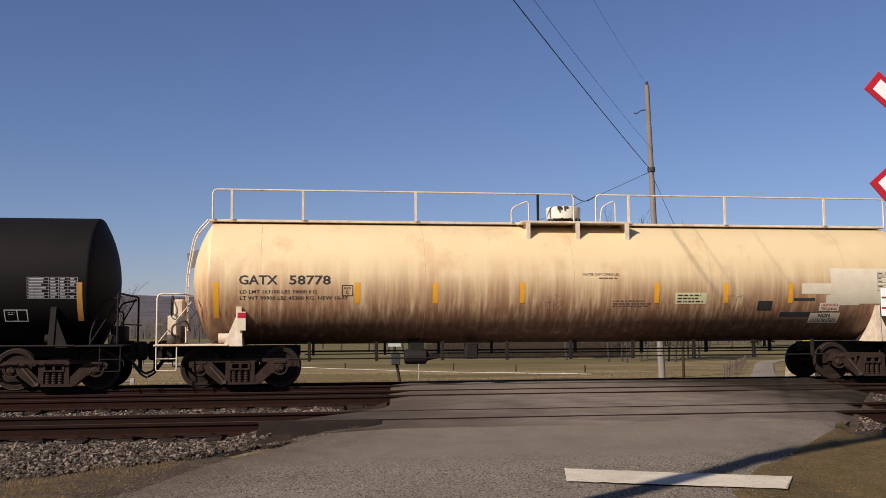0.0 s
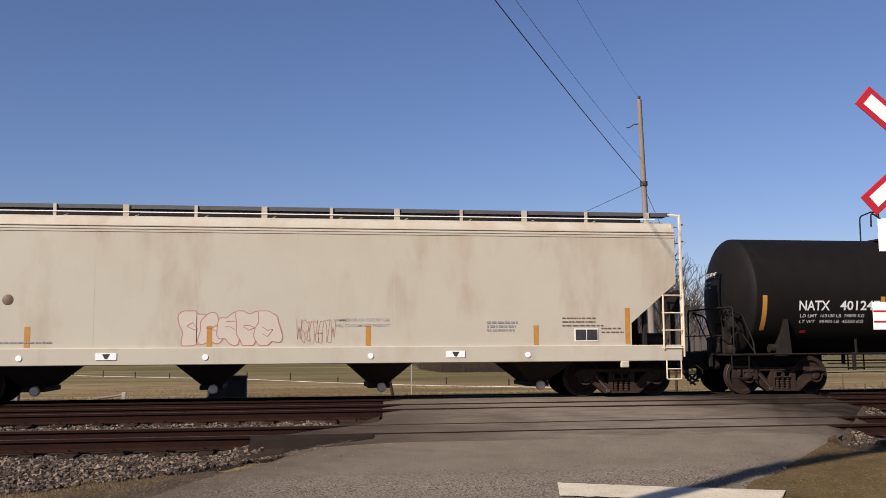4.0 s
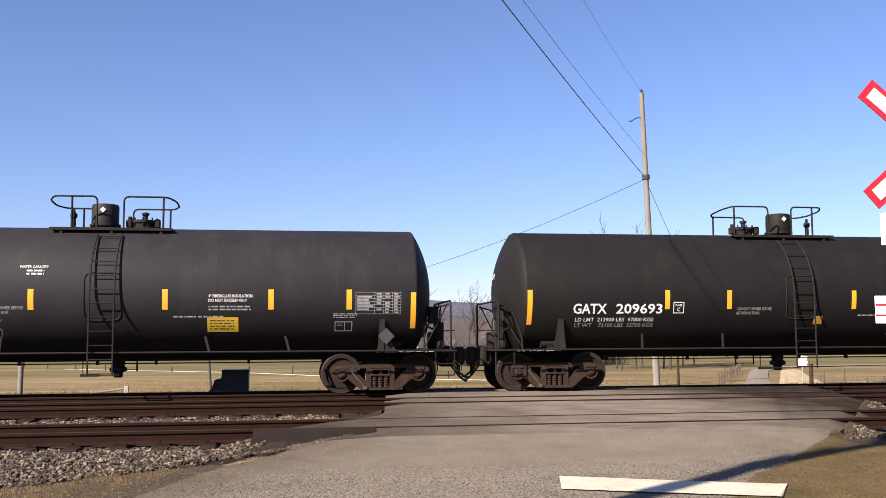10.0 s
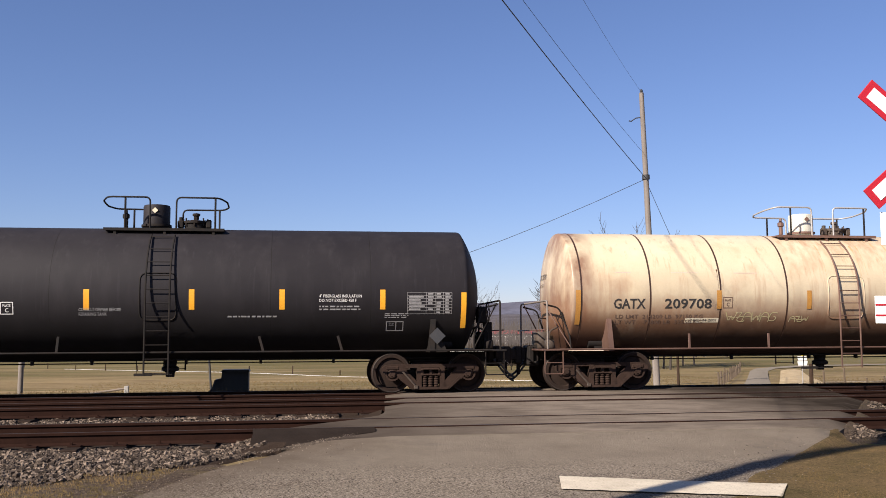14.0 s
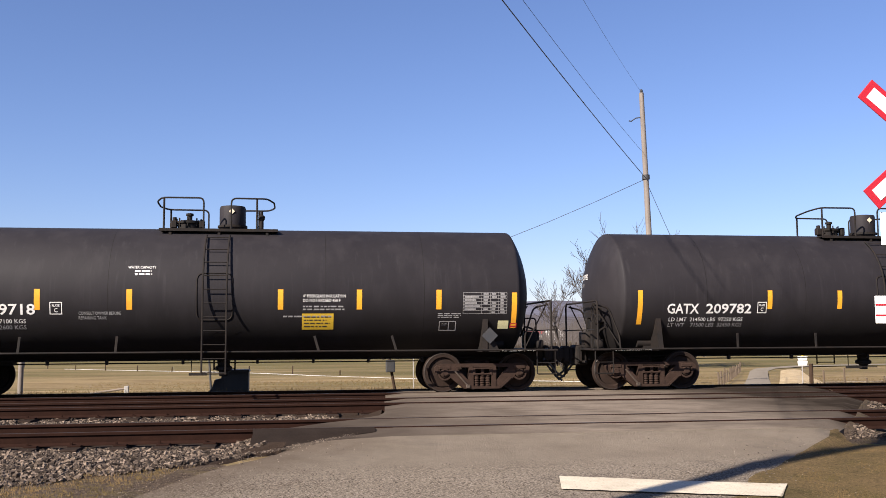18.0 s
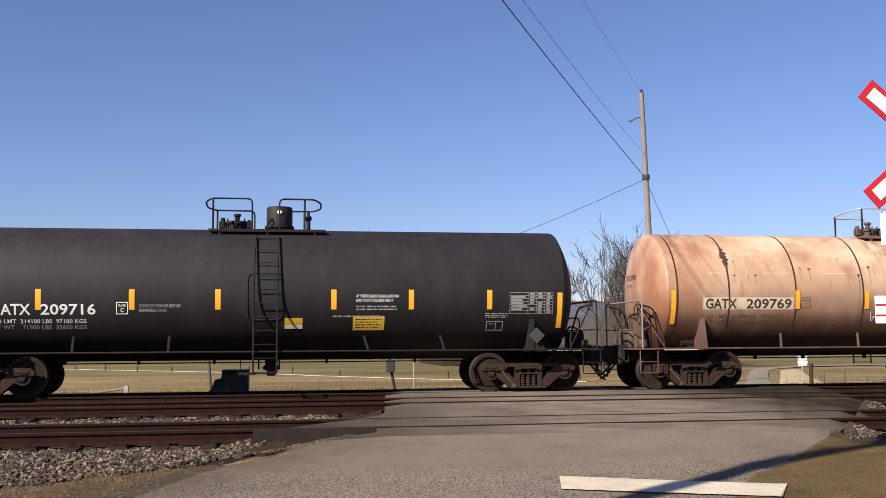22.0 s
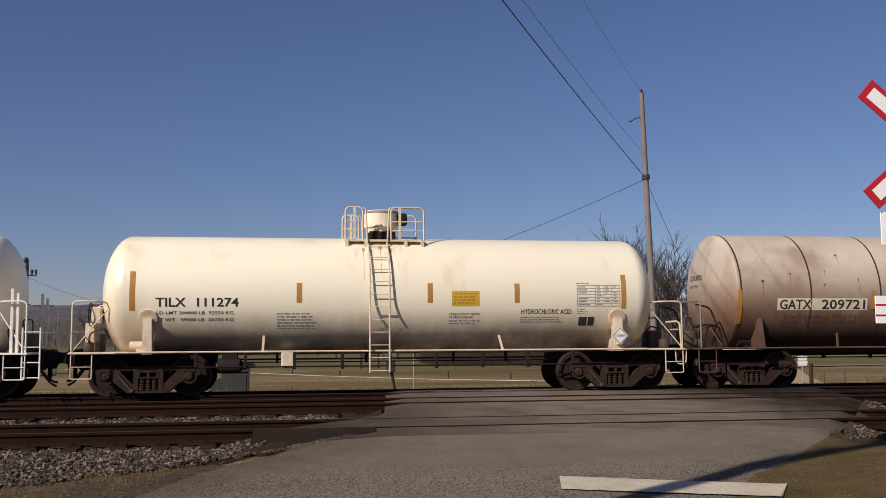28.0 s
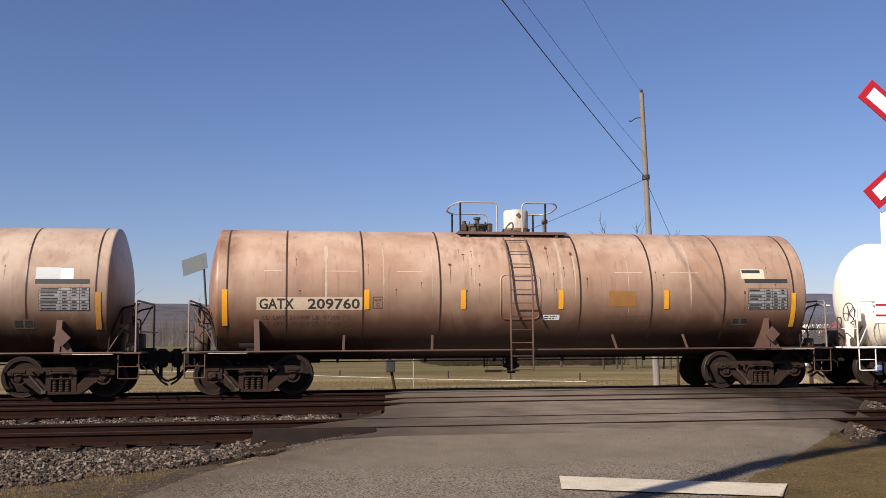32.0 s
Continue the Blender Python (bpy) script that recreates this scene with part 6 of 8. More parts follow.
def diamond(car, x, z, size, y, face, ink, word):
    """A diamond-shaped hazard placard."""
    p = part("hazard_placard", Geo().prism([(x, z - size), (x + size, z), (x, z + size), (x - size, z)], y - .008, y), face, car, "diamond hazard placard")
    t = .02
    s2 = size * .86
    g = Geo()
    for a, b in (((x, z - s2), (x + s2, z)), ((x + s2, z), (x, z + s2)), ((x, z + s2), (x - s2, z)), ((x - s2, z), (x, z - s2))):
        d = Vector((b[0] - a[0], b[1] - a[1])).normalized()
        nn = Vector((-d.y, d.x)) * .008
        q = len(g.v)
        g.v += [(a[0] + nn.x, y - .011, a[1] + nn.y), (a[0] - nn.x, y - .011, a[1] - nn.y), (b[0] - nn.x, y - .011, b[1] - nn.y), (b[0] + nn.x, y - .011, b[1] + nn.y)]
        g.f.append((q, q + 1, q + 2, q + 3))
    part("placard_border", g, ink, p, smooth=0)
    if word:
        writing(p, word, x - size * .55, x + size * .55, z - size * .16, z + size * .16, ink, None, -y, "placard_number", lift=.011)


def round_saddle(car, x, R, zc, material):
    """A narrow upright with a round pad that holds the tank over a truck."""
    for y in (-1, 1):
        z = zc - R * .42
        yo = math.sqrt(R * R - (z - zc) ** 2)
        w = part("body_bolster", Geo().prism([(x - .11, .95), (x + .11, .95), (x + .09, z + .02), (x - .09, z + .02)], y * (R + .02), y * (yo - .12)).box(x - .05, x + .05, min(y * .3, y * R), max(y * .3, y * R), .95, 1.12), material, car, "upright saddle plate over the truck")
        pad = Geo()
        for k in range(25):
            a = 2 * math.pi * k / 24
            zz = z + .02 + .2 * math.sin(a)
            yy = math.sqrt(max(.1, R * R - (zz - zc) ** 2))
            pad.v += [(x + .2 * math.cos(a), y * (yy + .035), zz), (x + .2 * math.cos(a), y * (yy - .02), zz)]
        pad.v += [(x, y * (math.sqrt(R * R - (z + .02 - zc) ** 2) + .04), z + .02)]
        pad.f = [(2 * k, 2 * k + 1, 2 * k + 3, 2 * k + 2) for k in range(24)] + [(2 * k, 2 * k + 2, 50) for k in range(24)]
        part("saddle_pad", pad, material, w, "round pad against the tank")


def pressure_car(x, number, paint, iron, ink, label, half, half_l, R, zc, depth, truck_x, face, marks, mark_kind="yellow", numx=(-8.08, -7.25, -6.95, -5.92), numz=(2.05, 2.29), lad=None, rails=None, dome=None, stays=(), deck=None, brake=-1, detail=None, plate=None, lines=None, seed=0, cap="bogie"):
    car = new_car("tank_car", label, x)
    P, I = M[paint], M[iron]
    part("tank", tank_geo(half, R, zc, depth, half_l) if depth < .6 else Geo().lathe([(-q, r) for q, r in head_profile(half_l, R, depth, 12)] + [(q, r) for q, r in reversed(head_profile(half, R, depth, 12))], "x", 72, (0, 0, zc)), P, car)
    deck = deck or (half - 1.3, face - .42)
    for s in (-1, 1):
        if depth < .6:
            bolster_web(car, s * truck_x, R, zc, I, s)
        else:
            round_saddle(car, s * truck_x, R, zc, I)
        end_gear(car, s, half, deck[0], deck[1], I, R, zc, hand_brake=(s == brake))
        coupler(car, s, face, deck[1] - .1)
        truck(car, s * truck_x, .89, cap)
    if stays:
        side_rail(car, -deck[0] - .5, deck[0] + .5, .99, R, I, [(a, 3 if a < 0 else -14) for a in stays])
    Y = M[mark_kind]
    for mx, z0, z1 in marks:
        patch(car, "reflector_strip", mx - .06, mx + .06, z0, z1, Y, R, zc, "yellow reflective strip", lift=.011)
    K = M[ink]
    mark, num = number.split()
    writing(car, mark, numx[0], numx[1], numz[0], numz[1], K, R, zc, label="reporting mark lettering", lift=.013)
    writing(car, num, numx[2], numx[3], numz[0], numz[1], K, R, zc, label="car number lettering", lift=.013)
    if depth < .6:
        head_writing(car, number, .8, -.05, 2.95, 3.09, K, half_l, depth, R, zc)
        for i, (body, *_) in enumerate(lines or ()):
            head_writing(car, body[:14], .8, .2, 2.80 - i * .13, 2.87 - i * .13, K, half_l, depth, R, zc)
    if plate:
        box_mark(car, *plate, R, zc, K)
    for body, a, b, c, d in lines or ():
        writing(car, body, a, b, c, d, K, R, zc)
    if lad:
        ladder(car, lad[0], lad[1], .50, R, zc, I, 11)
        ladder(car, lad[0], lad[1], .50, R, zc, I, 11, side=1)
    if detail:
        detail(car, R, zc, K, I)
    return car


def lpg_top(car, R, zc, I, paint, x0, x1, dome_x, lx0, lx1, rail_to, right0, right1):
    """Walkway, railings and bowl-shaped valve housing on a pressure car."""
    z = zc + R - .02
    part("walkway", Geo().box(x0, x1, -.62, .62, z - .03, z + .02, .006), I, car, "black grating walkway on the tank top")
    for k in range(6):
        xx = x0 + .2 + (x1 - x0 - .4) * k / 5
        for y in (-1, 1):
            part("bracket", Geo().box(xx - .04, xx + .04, y * .66 - .03, y * .66 + .03, z - .16, z + .0), I, car)
    H = z + .72
    y = -.58
    hand_rail(car, [(lx0 - .52, y, z + .34), (lx0 - .52, y, H), (lx0 - .10, y, H - .26), (lx0 - .08, y, z)], I, .022, label="bent entry handrail")
    hand_rail(car, [(lx0 - .52, y, H), (lx0 - .30, y, H), (lx0 - .28, y, z)], I, .022)
    hand_rail(car, [(lx0 - .52, y + .5, z), (lx0 - .52, y + .5, H - .05), (lx0 - .52, y, H)], I, .02)
    hand_rail(car, [(lx1 + .02, y - .02, z - .1), (lx1 + .02, y, H), (rail_to, y, H), (rail_to + .05, y, z)], I, .023, label="long top handrail")
    hand_rail(car, [(lx1 + .22, y, z), (lx1 + .22, y, z + .40), (rail_to - .2, y, z + .40), (rail_to - .16, y, z)], I, .02, label="long middle handrail")
    for xx in (lx1 + (rail_to - lx1) * .32, lx1 + (rail_to - lx1) * .84):
        hand_rail(car, [(xx, y, z), (xx, y, H)], I, .024, "rail_post")
    hand_rail(car, [(right0, y, z), (right0 + .02, y, H - .12), (right0 + .12, y, H - .05), (right1 - .1, y, H), (right1 + .08, y, H), (right1 + .1, y, H - .14), (right0 + .1, y, H - .3)], I, .022)
    hand_rail(car, [(right1, y, z), (right1, y, H)], I, .024, "rail_post")
    d = part("valve_housing", Geo().lathe([(z, 0), (z, .40), (z + .05, .40), (z + .06, .27), (z + .18, .28), (z + .22, .40), (z + .46, .49), (z + .52, .50), (z + .53, .46), (z + .5, .1), (z + .5, 0)], "z", 32, (dome_x, 0, 0)), paint, car, "bowl-shaped valve housing with a flat lid")
    part("lid", Geo().lathe([(z + .53, 0), (z + .53, .48), (z + .56, .47), (z + .57, 0)], "z", 32, (dome_x, 0, 0)), I, d)
    for s in (-1, 1):
        part("chain", Geo().tube([(dome_x + s * .46, 0, z + .55), (dome_x + s * .6, 0, z + .60), (dome_x + s * .75, 0, z + .72)], .008, 5), I, d)


def natx_detail(car, R, zc, K, I):
    lpg_top(car, R, zc, I, M["black_gloss"], -5.35, 1.35, .02, -4.96, -4.47, -.70, .58, 1.12)
    under_gear(car, 7.2, 21, deep=True)
    patch(car, "owner_placard", 4.54, 5.23, 2.03, 2.47, M["decal_yellow"], R, zc, "yellow emergency placard", lift=.010)
    bars(car, 4.6, 5.2, 2.07, 2.43, 6, M["stencil_black"], R, zc, 31, lift=.016, fill=.35)
    bars(car, 4.5, 5.3, 1.72, 1.82, 2, K, R, zc, 32)
    for i, (wd, a, b) in enumerate((("LIQUEFIED", 6.21, 6.84), ("PETROLEUM", 6.2, 6.93), ("GAS", 6.17, 6.40), ("NON-ODORIZED", 6.07, 6.83))):
        writing(car, wd, a, b, 1.95 - i * .135, 2.05 - i * .135, K, R, zc)
    box_mark(car, 7.36, 7.85, 1.52, 1.78, R, zc, K, "")
    table(car, 7.87, 8.92, 2.02, 2.48, R, zc, None, M["stencil_grey"], 33, dense=True)
    patch(car, "red_mark", -7.95, -7.8, 1.50, 1.57, M["red"], R, zc)


def cbtx_detail(car, R, zc, K, I):
    lpg_top(car, R, zc, I, M["black_gloss"], -5.25, 1.5, .13, -4.84, -4.38, -.25, .74, 1.35)
    under_gear(car, 7.2, 22, deep=True)
    bars(car, 4.0, 5.0, 1.82, 1.90, 2, M["stencil_grey"], R, zc, 41)
    writing(car, "NON-ODORIZED", 5.88, 6.80, 1.74, 1.84, M["stencil_grey"], R, zc)
    writing(car, "LIQUEFIED PETROLEUM GAS", 5.70, 7.28, 1.59, 1.68, M["stencil_grey"], R, zc)
    box_mark(car, 7.35, 7.85, 1.56, 1.84, R, zc, K, "")
    table(car, 7.95, 9.0, 1.98, 2.46, R, zc, None, M["stencil_grey"], 43, dense=True)
    diamond(car, 8.66, 1.28, .19, -R * .98, M["red"], M["stencil_white"], "1075")


def cream_detail(car, R, zc, K, I):
    z = zc + R + .03
    part("walkway", Geo().box(-8.55, 8.65, -.45, .45, z - .035, z + .02, .006), I, car, "full-length walkway on the tank top")
    H = z + .72
    for y in (-.5,):
        hand_rail(car, [(-8.46, y, z), (-8.46, y, H), (.28, y, H), (.28, y, z)], I, .022, label="long pale handrail along the top")
        hand_rail(car, [(.85, y, z), (.85, y, H), (8.6, y, H), (8.6, y, z)], I, .022, label="long pale handrail along the top")
        for px in (-8.02, -6.36, -3.66, -.63, 1.70, 4.24, 6.94):
            part("rail_post", Geo().box(px - .03, px + .03, y - .02, y + .02, z, H, .005), I if px != -.63 else M["dark_steel"], car)
        hand_rail(car, [(-1.3, y, z), (-1.3, y, z + .36), (-.86, y, z + .56), (-.86, y, z)], I, .018)
        part("safety_chain", Geo().tube([(.28 + .57 * k / 6, y, H - .03 - .13 * math.sin(math.pi * k / 6)) for k in range(7)], .010, 5), M["dark_steel"], car, "slack chain across the gap")
        hand_rail(car, [(.95, y, z), (1.0, y, z + .42), (1.35, y, z + .6), (1.35, y, z)], I, .018)
    part("platform", Geo().box(-1.15, 1.6, -1.0, 1.0, z - .05, z - .0, .006), I, car, "wide platform round the valve housing")
    for bx in (-1.0, .23, 1.47):
        for y in (-1, 1):
            g = Geo().prism([(bx - .05, z - .05), (bx + .05, z - .05), (bx + .05, z - .62), (bx - .05, z - .62)], y * 1.02, y * .98)
            g.add([(bx, y * 1.0, z - .05), (bx, y * .35, z - .05), (bx, y * 1.0, z - .6), (bx + .02, y * 1.0, z - .05), (bx + .02, y * .35, z - .05), (bx + .02, y * 1.0, z - .6)], [(0, 1, 2), (5, 4, 3), (0, 3, 4, 1), (1, 4, 5, 2), (2, 5, 3, 0)])
            part("platform_bracket", g, I, car)
    d = part("valve_housing", Geo().lathe([(z + .13, 0), (z + .13, .40), (z + .15, .425), (z + .42, .435), (z + .445, .42), (z + .46, .36), (z + .47, 0)], "z", 28, (.15, 0, 0)), M["dome_white"], car, "stained grey-white round valve housing")
    part("base_flange", Geo().lathe([(z - .01, 0), (z - .01, .38), (z + .03, .41), (z + .085, .41), (z + .085, .30), (z + .14, .30), (z + .14, 0)], "z", 28, (.15, 0, 0)), M["dark_steel"], d, "dark bolted flange under the housing")
    part("flange_ring", Geo().lathe([(z + .02, .405), (z + .02, .425), (z + .065, .425), (z + .065, .405)], "z", 28, (.15, 0, 0)), M["dome_white"], d)
    for a in (196, 222, 250, 278, 306, 334):
        bx, by = .15 + .415 * math.cos(radians(a)), .415 * math.sin(radians(a))
        part("clamp_bolt", Geo().tube([(bx, by, z + .03), (bx, by, z + .15)], .022, 6), M["dark_steel"], d)
    for hx in (-.06, .11):
        part("lid_latch", Geo().box(hx - .055, hx + .055, -.455, -.40, z + .38, z + .44, .012).box(hx - .05, hx - .015, -.45, -.41, z + .33, z + .39, .006), M["valve"], d, "dark lid latch")
    # ladder over the head
    for y in (-.55, -.15):
        part("head_ladder", Geo().tube(bent([(-8.55, y, z), (-8.86, y, 3.55), (-9.03, y, 2.6), (-9.02, y, 1.0)], .4), .018, 6), I, car, "ladder at the tank head")
    for k in range(8):
        zz = 1.35 + k * .32
        xx = float(np.interp(zz, [1.0, 2.6, 3.55, 3.9], [-9.02, -9.02, -8.82, -8.57]))
        part("rung", Geo().tube([(xx, -.55, zz), (xx, -.15, zz)], .012, 6), I, car)
    under_gear(car, 7.0, 23, deep=True)
    writing(car, "WATER CAPY 279950 LBS", .2, 1.1, 2.55, 2.61, M["stencil_faint"], R, zc)
    bars(car, .6, 1.1, 2.46, 2.52, 1, M["stencil_faint"], R, zc, 51)
    bars(car, .95, 2.0, 1.80, 1.98, 3, M["stencil_faint"], R, zc, 52)
    patch(car, "phone_placard", 2.50, 3.30, 1.88, 2.15, M["decal_pale"], R, zc, "pale yellow-green emergency placard", lift=.010)
    bars(car, 2.56, 3.26, 1.90, 2.12, 3, M["stencil_black"], R, zc, 53, lift=.016)
    patch(car, "lease_panel", 4.63, 5.0, 1.72, 1.95, M["stencil_black"], R, zc, lift=.010)
    for a, b, c, d2, m in ((5.74, 6.5, 2.12, 2.38, "decal_white"), (6.5, 8.3, 1.88, 2.75, "decal_white"), (6.4, 7.3, 1.84, 2.1, "decal_white"), (5.55, 6.1, 1.95, 2.02, "box_dark"), (5.25, 6.35, 1.56, 1.68, "box_dark")):
        patch(car, "repaint_patch", a, b, c, d2, M[m], R, zc, "repainted block on the weathered side", lift=.008 + .001 * c)
    table(car, 7.75, 8.3, 2.2, 2.66, R, zc, None, M["stencil_black"], 54)
    patch(car, "liquefied_panel", 6.25, 6.78, 1.70, 1.90, M["decal_white"], R, zc, lift=.013)
    writing(car, "LIQUEFIED", 6.30, 6.73, 1.81, 1.88, M["red"], R, zc, lift=.02)
    writing(car, "PETROLEUM GAS", 6.30, 6.73, 1.72, 1.79, M["red"], R, zc, lift=.02)
    patch(car, "odorized_panel", 6.05, 6.84, 1.41, 1.66, M["decal_white"], R, zc, lift=.013)
    writing(car, "NON", 6.27, 6.58, 1.55, 1.64, M["stencil_black"], R, zc, lift=.02)
    writing(car, "ODORIZED", 6.12, 6.77, 1.43, 1.52, M["stencil_black"], R, zc, lift=.02)
    patch(car, "bolster_flag", -7.80, -7.62, 1.30, 1.72, M["decal_white"], None, 1.42, lift=.03, n=1)
    patch(car, "bolster_flag_red", -7.80, -7.62, 1.58, 1.70, M["red"], None, 1.42, lift=.036, n=1)
    scribble(car, -.9, -.3, 1.75, 2.1, M["faint_scrawl"], R, zc, 61, 6, .005)
    scribble(car, 3.7, 4.5, 1.6, 2.1, M["faint_scrawl"], R, zc, 62, 7, .005)
    for sx in (-7.3, -3.55, .0, 3.4, 6.9):
        part("weld_seam", Geo().lathe([(-.0045, R + .0016), (.0045, R + .0016)], "x", 72), M["drip"], car, m=pose(sx, 0, zc))


def acid_detail(lines, word, num2, sd, dm="stencil_black", beam=False):
    def run(car, R, zc, K, I):
        z = zc + R + .02
        p = part("top_platform", Geo().box(-1.05, .85, -.8, .8, z - .16, z - .11, .006), I, car, "steel platform round the manway")
        for xx in (-1.0, -.55, .4, .8):
            part("bracket", Geo().box(xx - .04, xx + .04, -.82, -.74, z - .34, z - .11), I, p)
        H = z + .66
        for y in (-.78, .78):
            for a, b in ((-1.03, -.62), (.05, .84)):
                hand_rail(car, [(a, y, z - .12), (a, y, H), (b, y, H), (b, y, z - .12)], I, .024, label="pale platform railing")
                for k in (.22, .44):
                    part("mid_rail", Geo().tube([(a, y, z - .12 + k), (b, y, z - .12 + k)], .016, 6), I, car)
                part("rail_post", Geo().box(a + .18, a + .24, y - .02, y + .02, z - .12, H), I, car)
            hand_rail(car, [(-.62, y, H), (-.55, y, H - .05), (-.50, y * 1.1, z - .5)], I, .02)
            hand_rail(car, [(.05, y, H), (-.0, y, H - .05), (-.06, y * 1.1, z - .5)], I, .02)
        d = part("manway_bonnet", Geo().lathe([(z - .1, 0), (z - .1, .30), (z + .12, .34), (z + .22, .38), (z + .25, .43), (z + .62, .43), (z + .66, .40), (z + .67, 0)], "z", 30, (-.12, 0, 0)), M["white"], car, "white round bonnet on the tank top")
        part("bonnet_rim", Geo().lathe([(z + .60, .43), (z + .60, .45), (z + .64, .45), (z + .64, .42)], "z", 30, (-.12, 0, 0)), M["stencil_grey"], d)
        part("valve_block", Geo().box(-.45, .2, -.38, .38, z - .08, z + .14, .04).box(.25, .5, -.25, -.05, z + .3, z + .6, .04), M["dark_steel"], car, "dark valves under the bonnet")
        # climbing irons at the end
        if word:
            for y in (-1.36, 1.36):
                hand_rail(car, [(6.62, y, 1.62), (6.90, y, 1.64), (6.97, y, 1.58), (7.0, y, .97)], I, .026, label="bent white end handrail")
                hand_rail(car, [(6.84, y, .97), (6.86, y, .62), (7.10, y, .62), (7.12, y, .97)], I, .016)
        else:
            for y in (-1.36, 1.36):
                l = part("end_ladder", Geo().tube([(6.95, y, .42), (6.95, y, 1.55)], .02, 6), I, car, "end ladder with its own stiles")
                part("stile", Geo().tube([(7.32, y, .42), (7.32, y, 1.55)], .02, 6), I, l)
                for k in range(4):
                    part("rung", Geo().tube([(6.95, y, .46 + k * .33), (7.32, y, .46 + k * .33)], .014, 6), I, l)
                part("end_post", Geo().box(6.66, 6.72, y * .92 - .03, y * .92 + .03, .97, 2.4, .005).box(6.78, 6.84, y * .92 - .03, y * .92 + .03, .97, 2.3, .005), I, car, "tall twin end post")
        under_gear(car, 5.2, sd, deep=True, white=True)
        if word:
            rust_runs(car, R, zc, [(-.62, 3.4, .04, .8), (-.22, 3.45, .05, .7), (.02, 3.4, .04, .9)], M["drip"])
        patch(car, "owner_placard", 1.41, 2.06, 2.01, 2.36, M["decal_yellow"], R, zc, "yellow emergency placard", lift=.010)
        bars(car, 1.46, 2.02, 2.05, 2.33, 4, M["amber"], R, zc, sd + 1, lift=.016, fill=.4)
        writing(car, "CONDUCTIVITY TESTED", 1.35, 2.08, 1.80, 1.85, M["stencil_black"], R, zc)
        writing(car, "AT EACH LOADING", 1.35, 1.92, 1.73, 1.78, M["stencil_black"], R, zc)
        bars(car, 1.35, 2.15, 1.59, 1.71, 2, M["stencil_grey"], R, zc, sd + 2, fill=.3)
        bars(car, -2.6, -1.65, 1.48, 1.88, 6, M["stencil_grey"], R, zc, sd + 3, fill=.35)
        bars(car, 3.05, 4.1, 1.62, 1.78, 3, M["stencil_grey"], R, zc, sd + 4, fill=.35)
        table(car, 4.42, 5.47, 2.01, 2.50, R, zc, None, M["stencil_grey"], sd)
        bars(car, 4.40, 4.82, 2.53, 2.57, 1, M["stencil_grey"], R, zc, sd + 6)
        bars(car, 4.42, 4.68, 1.82, 1.96, 3, M["stencil_grey"], R, zc, sd + 7, fill=.3)
        for a, b in ((4.48, 4.68), (4.71, 4.86)) if word else ():
            patch(car, "lease_panel", a, b, 1.55, 1.75, M["stencil_black"], R, zc, lift=.010)
        if word:
            writing(car, word, 3.07, 4.29, 1.82, 1.94, M["stencil_black"], R, zc)
        diamond(car, 5.42, 1.30, .21, -R - .10, M["sign_white"], M["stencil_black"], "1789")
        part("placard_bracket", Geo().box(5.36, 5.48, -R - .10, -R + .1, 1.1, 1.45), I, car)
        if beam:
            part("drip_tray", Geo().box(-.98, .97, -R - .20, -R - .02, 1.28, 1.34, .01), I, car, "white tray by the ladder")
    return run


pressure_car(6.36, "GATX 58778", "cream", "white_steel", "stencil_black", "long cream tank car with rust streaks and full-length top walkway", 9.1, 8.92, 1.45, 2.42, .46, 7.75, 9.95,
             [(-8.28, 1.58, 2.38)] + [(m, 1.90, 2.38) for m in (-5.12, -3.32, -1.26, 2.04, 3.79, 5.46)], numx=(-7.78, -6.92, -6.66, -5.73), numz=(2.33, 2.54), deck=(8.0, 9.62), detail=cream_detail,
             plate=(-5.47, -5.22, 2.07, 2.32), lines=(("LD LMT 163100 LBS 74000 KG", -7.76, -6.05, 2.13, 2.21), ("LT WT 99900 LBS 45300 KG  NEW 10-97", -7.76, -5.34, 1.99, 2.07)))
pressure_car(-13.8, "NATX 401247", "black_gloss", "dark_steel", "stencil_white", "long black pressure tank car with a railed top walkway", 9.54, 9.61, 1.5, 2.44, .41, 8.38, 10.22,
             [(-8.98, 1.57, 2.42)] + [(m, 1.95, 2.39) for m in (-5.85, -2.36, .41, 3.26, 5.84)] + [(8.96, 1.53, 2.37)], "amber", (-8.08, -7.27, -7.0, -5.92), (2.05, 2.29), (-4.98, -4.50), stays=(-6.65, -2.03, .58, 3.2, 5.78), deck=(8.4, 9.9),
             detail=natx_detail, plate=(-5.71, -5.45, 2.05, 2.30), lines=(("LD LMT  163100 LB  74000 KG", -8.03, -6.33, 1.88, 1.96), ("LT WT   99900 LB  45300 KG", -8.03, -6.33, 1.74, 1.82)))
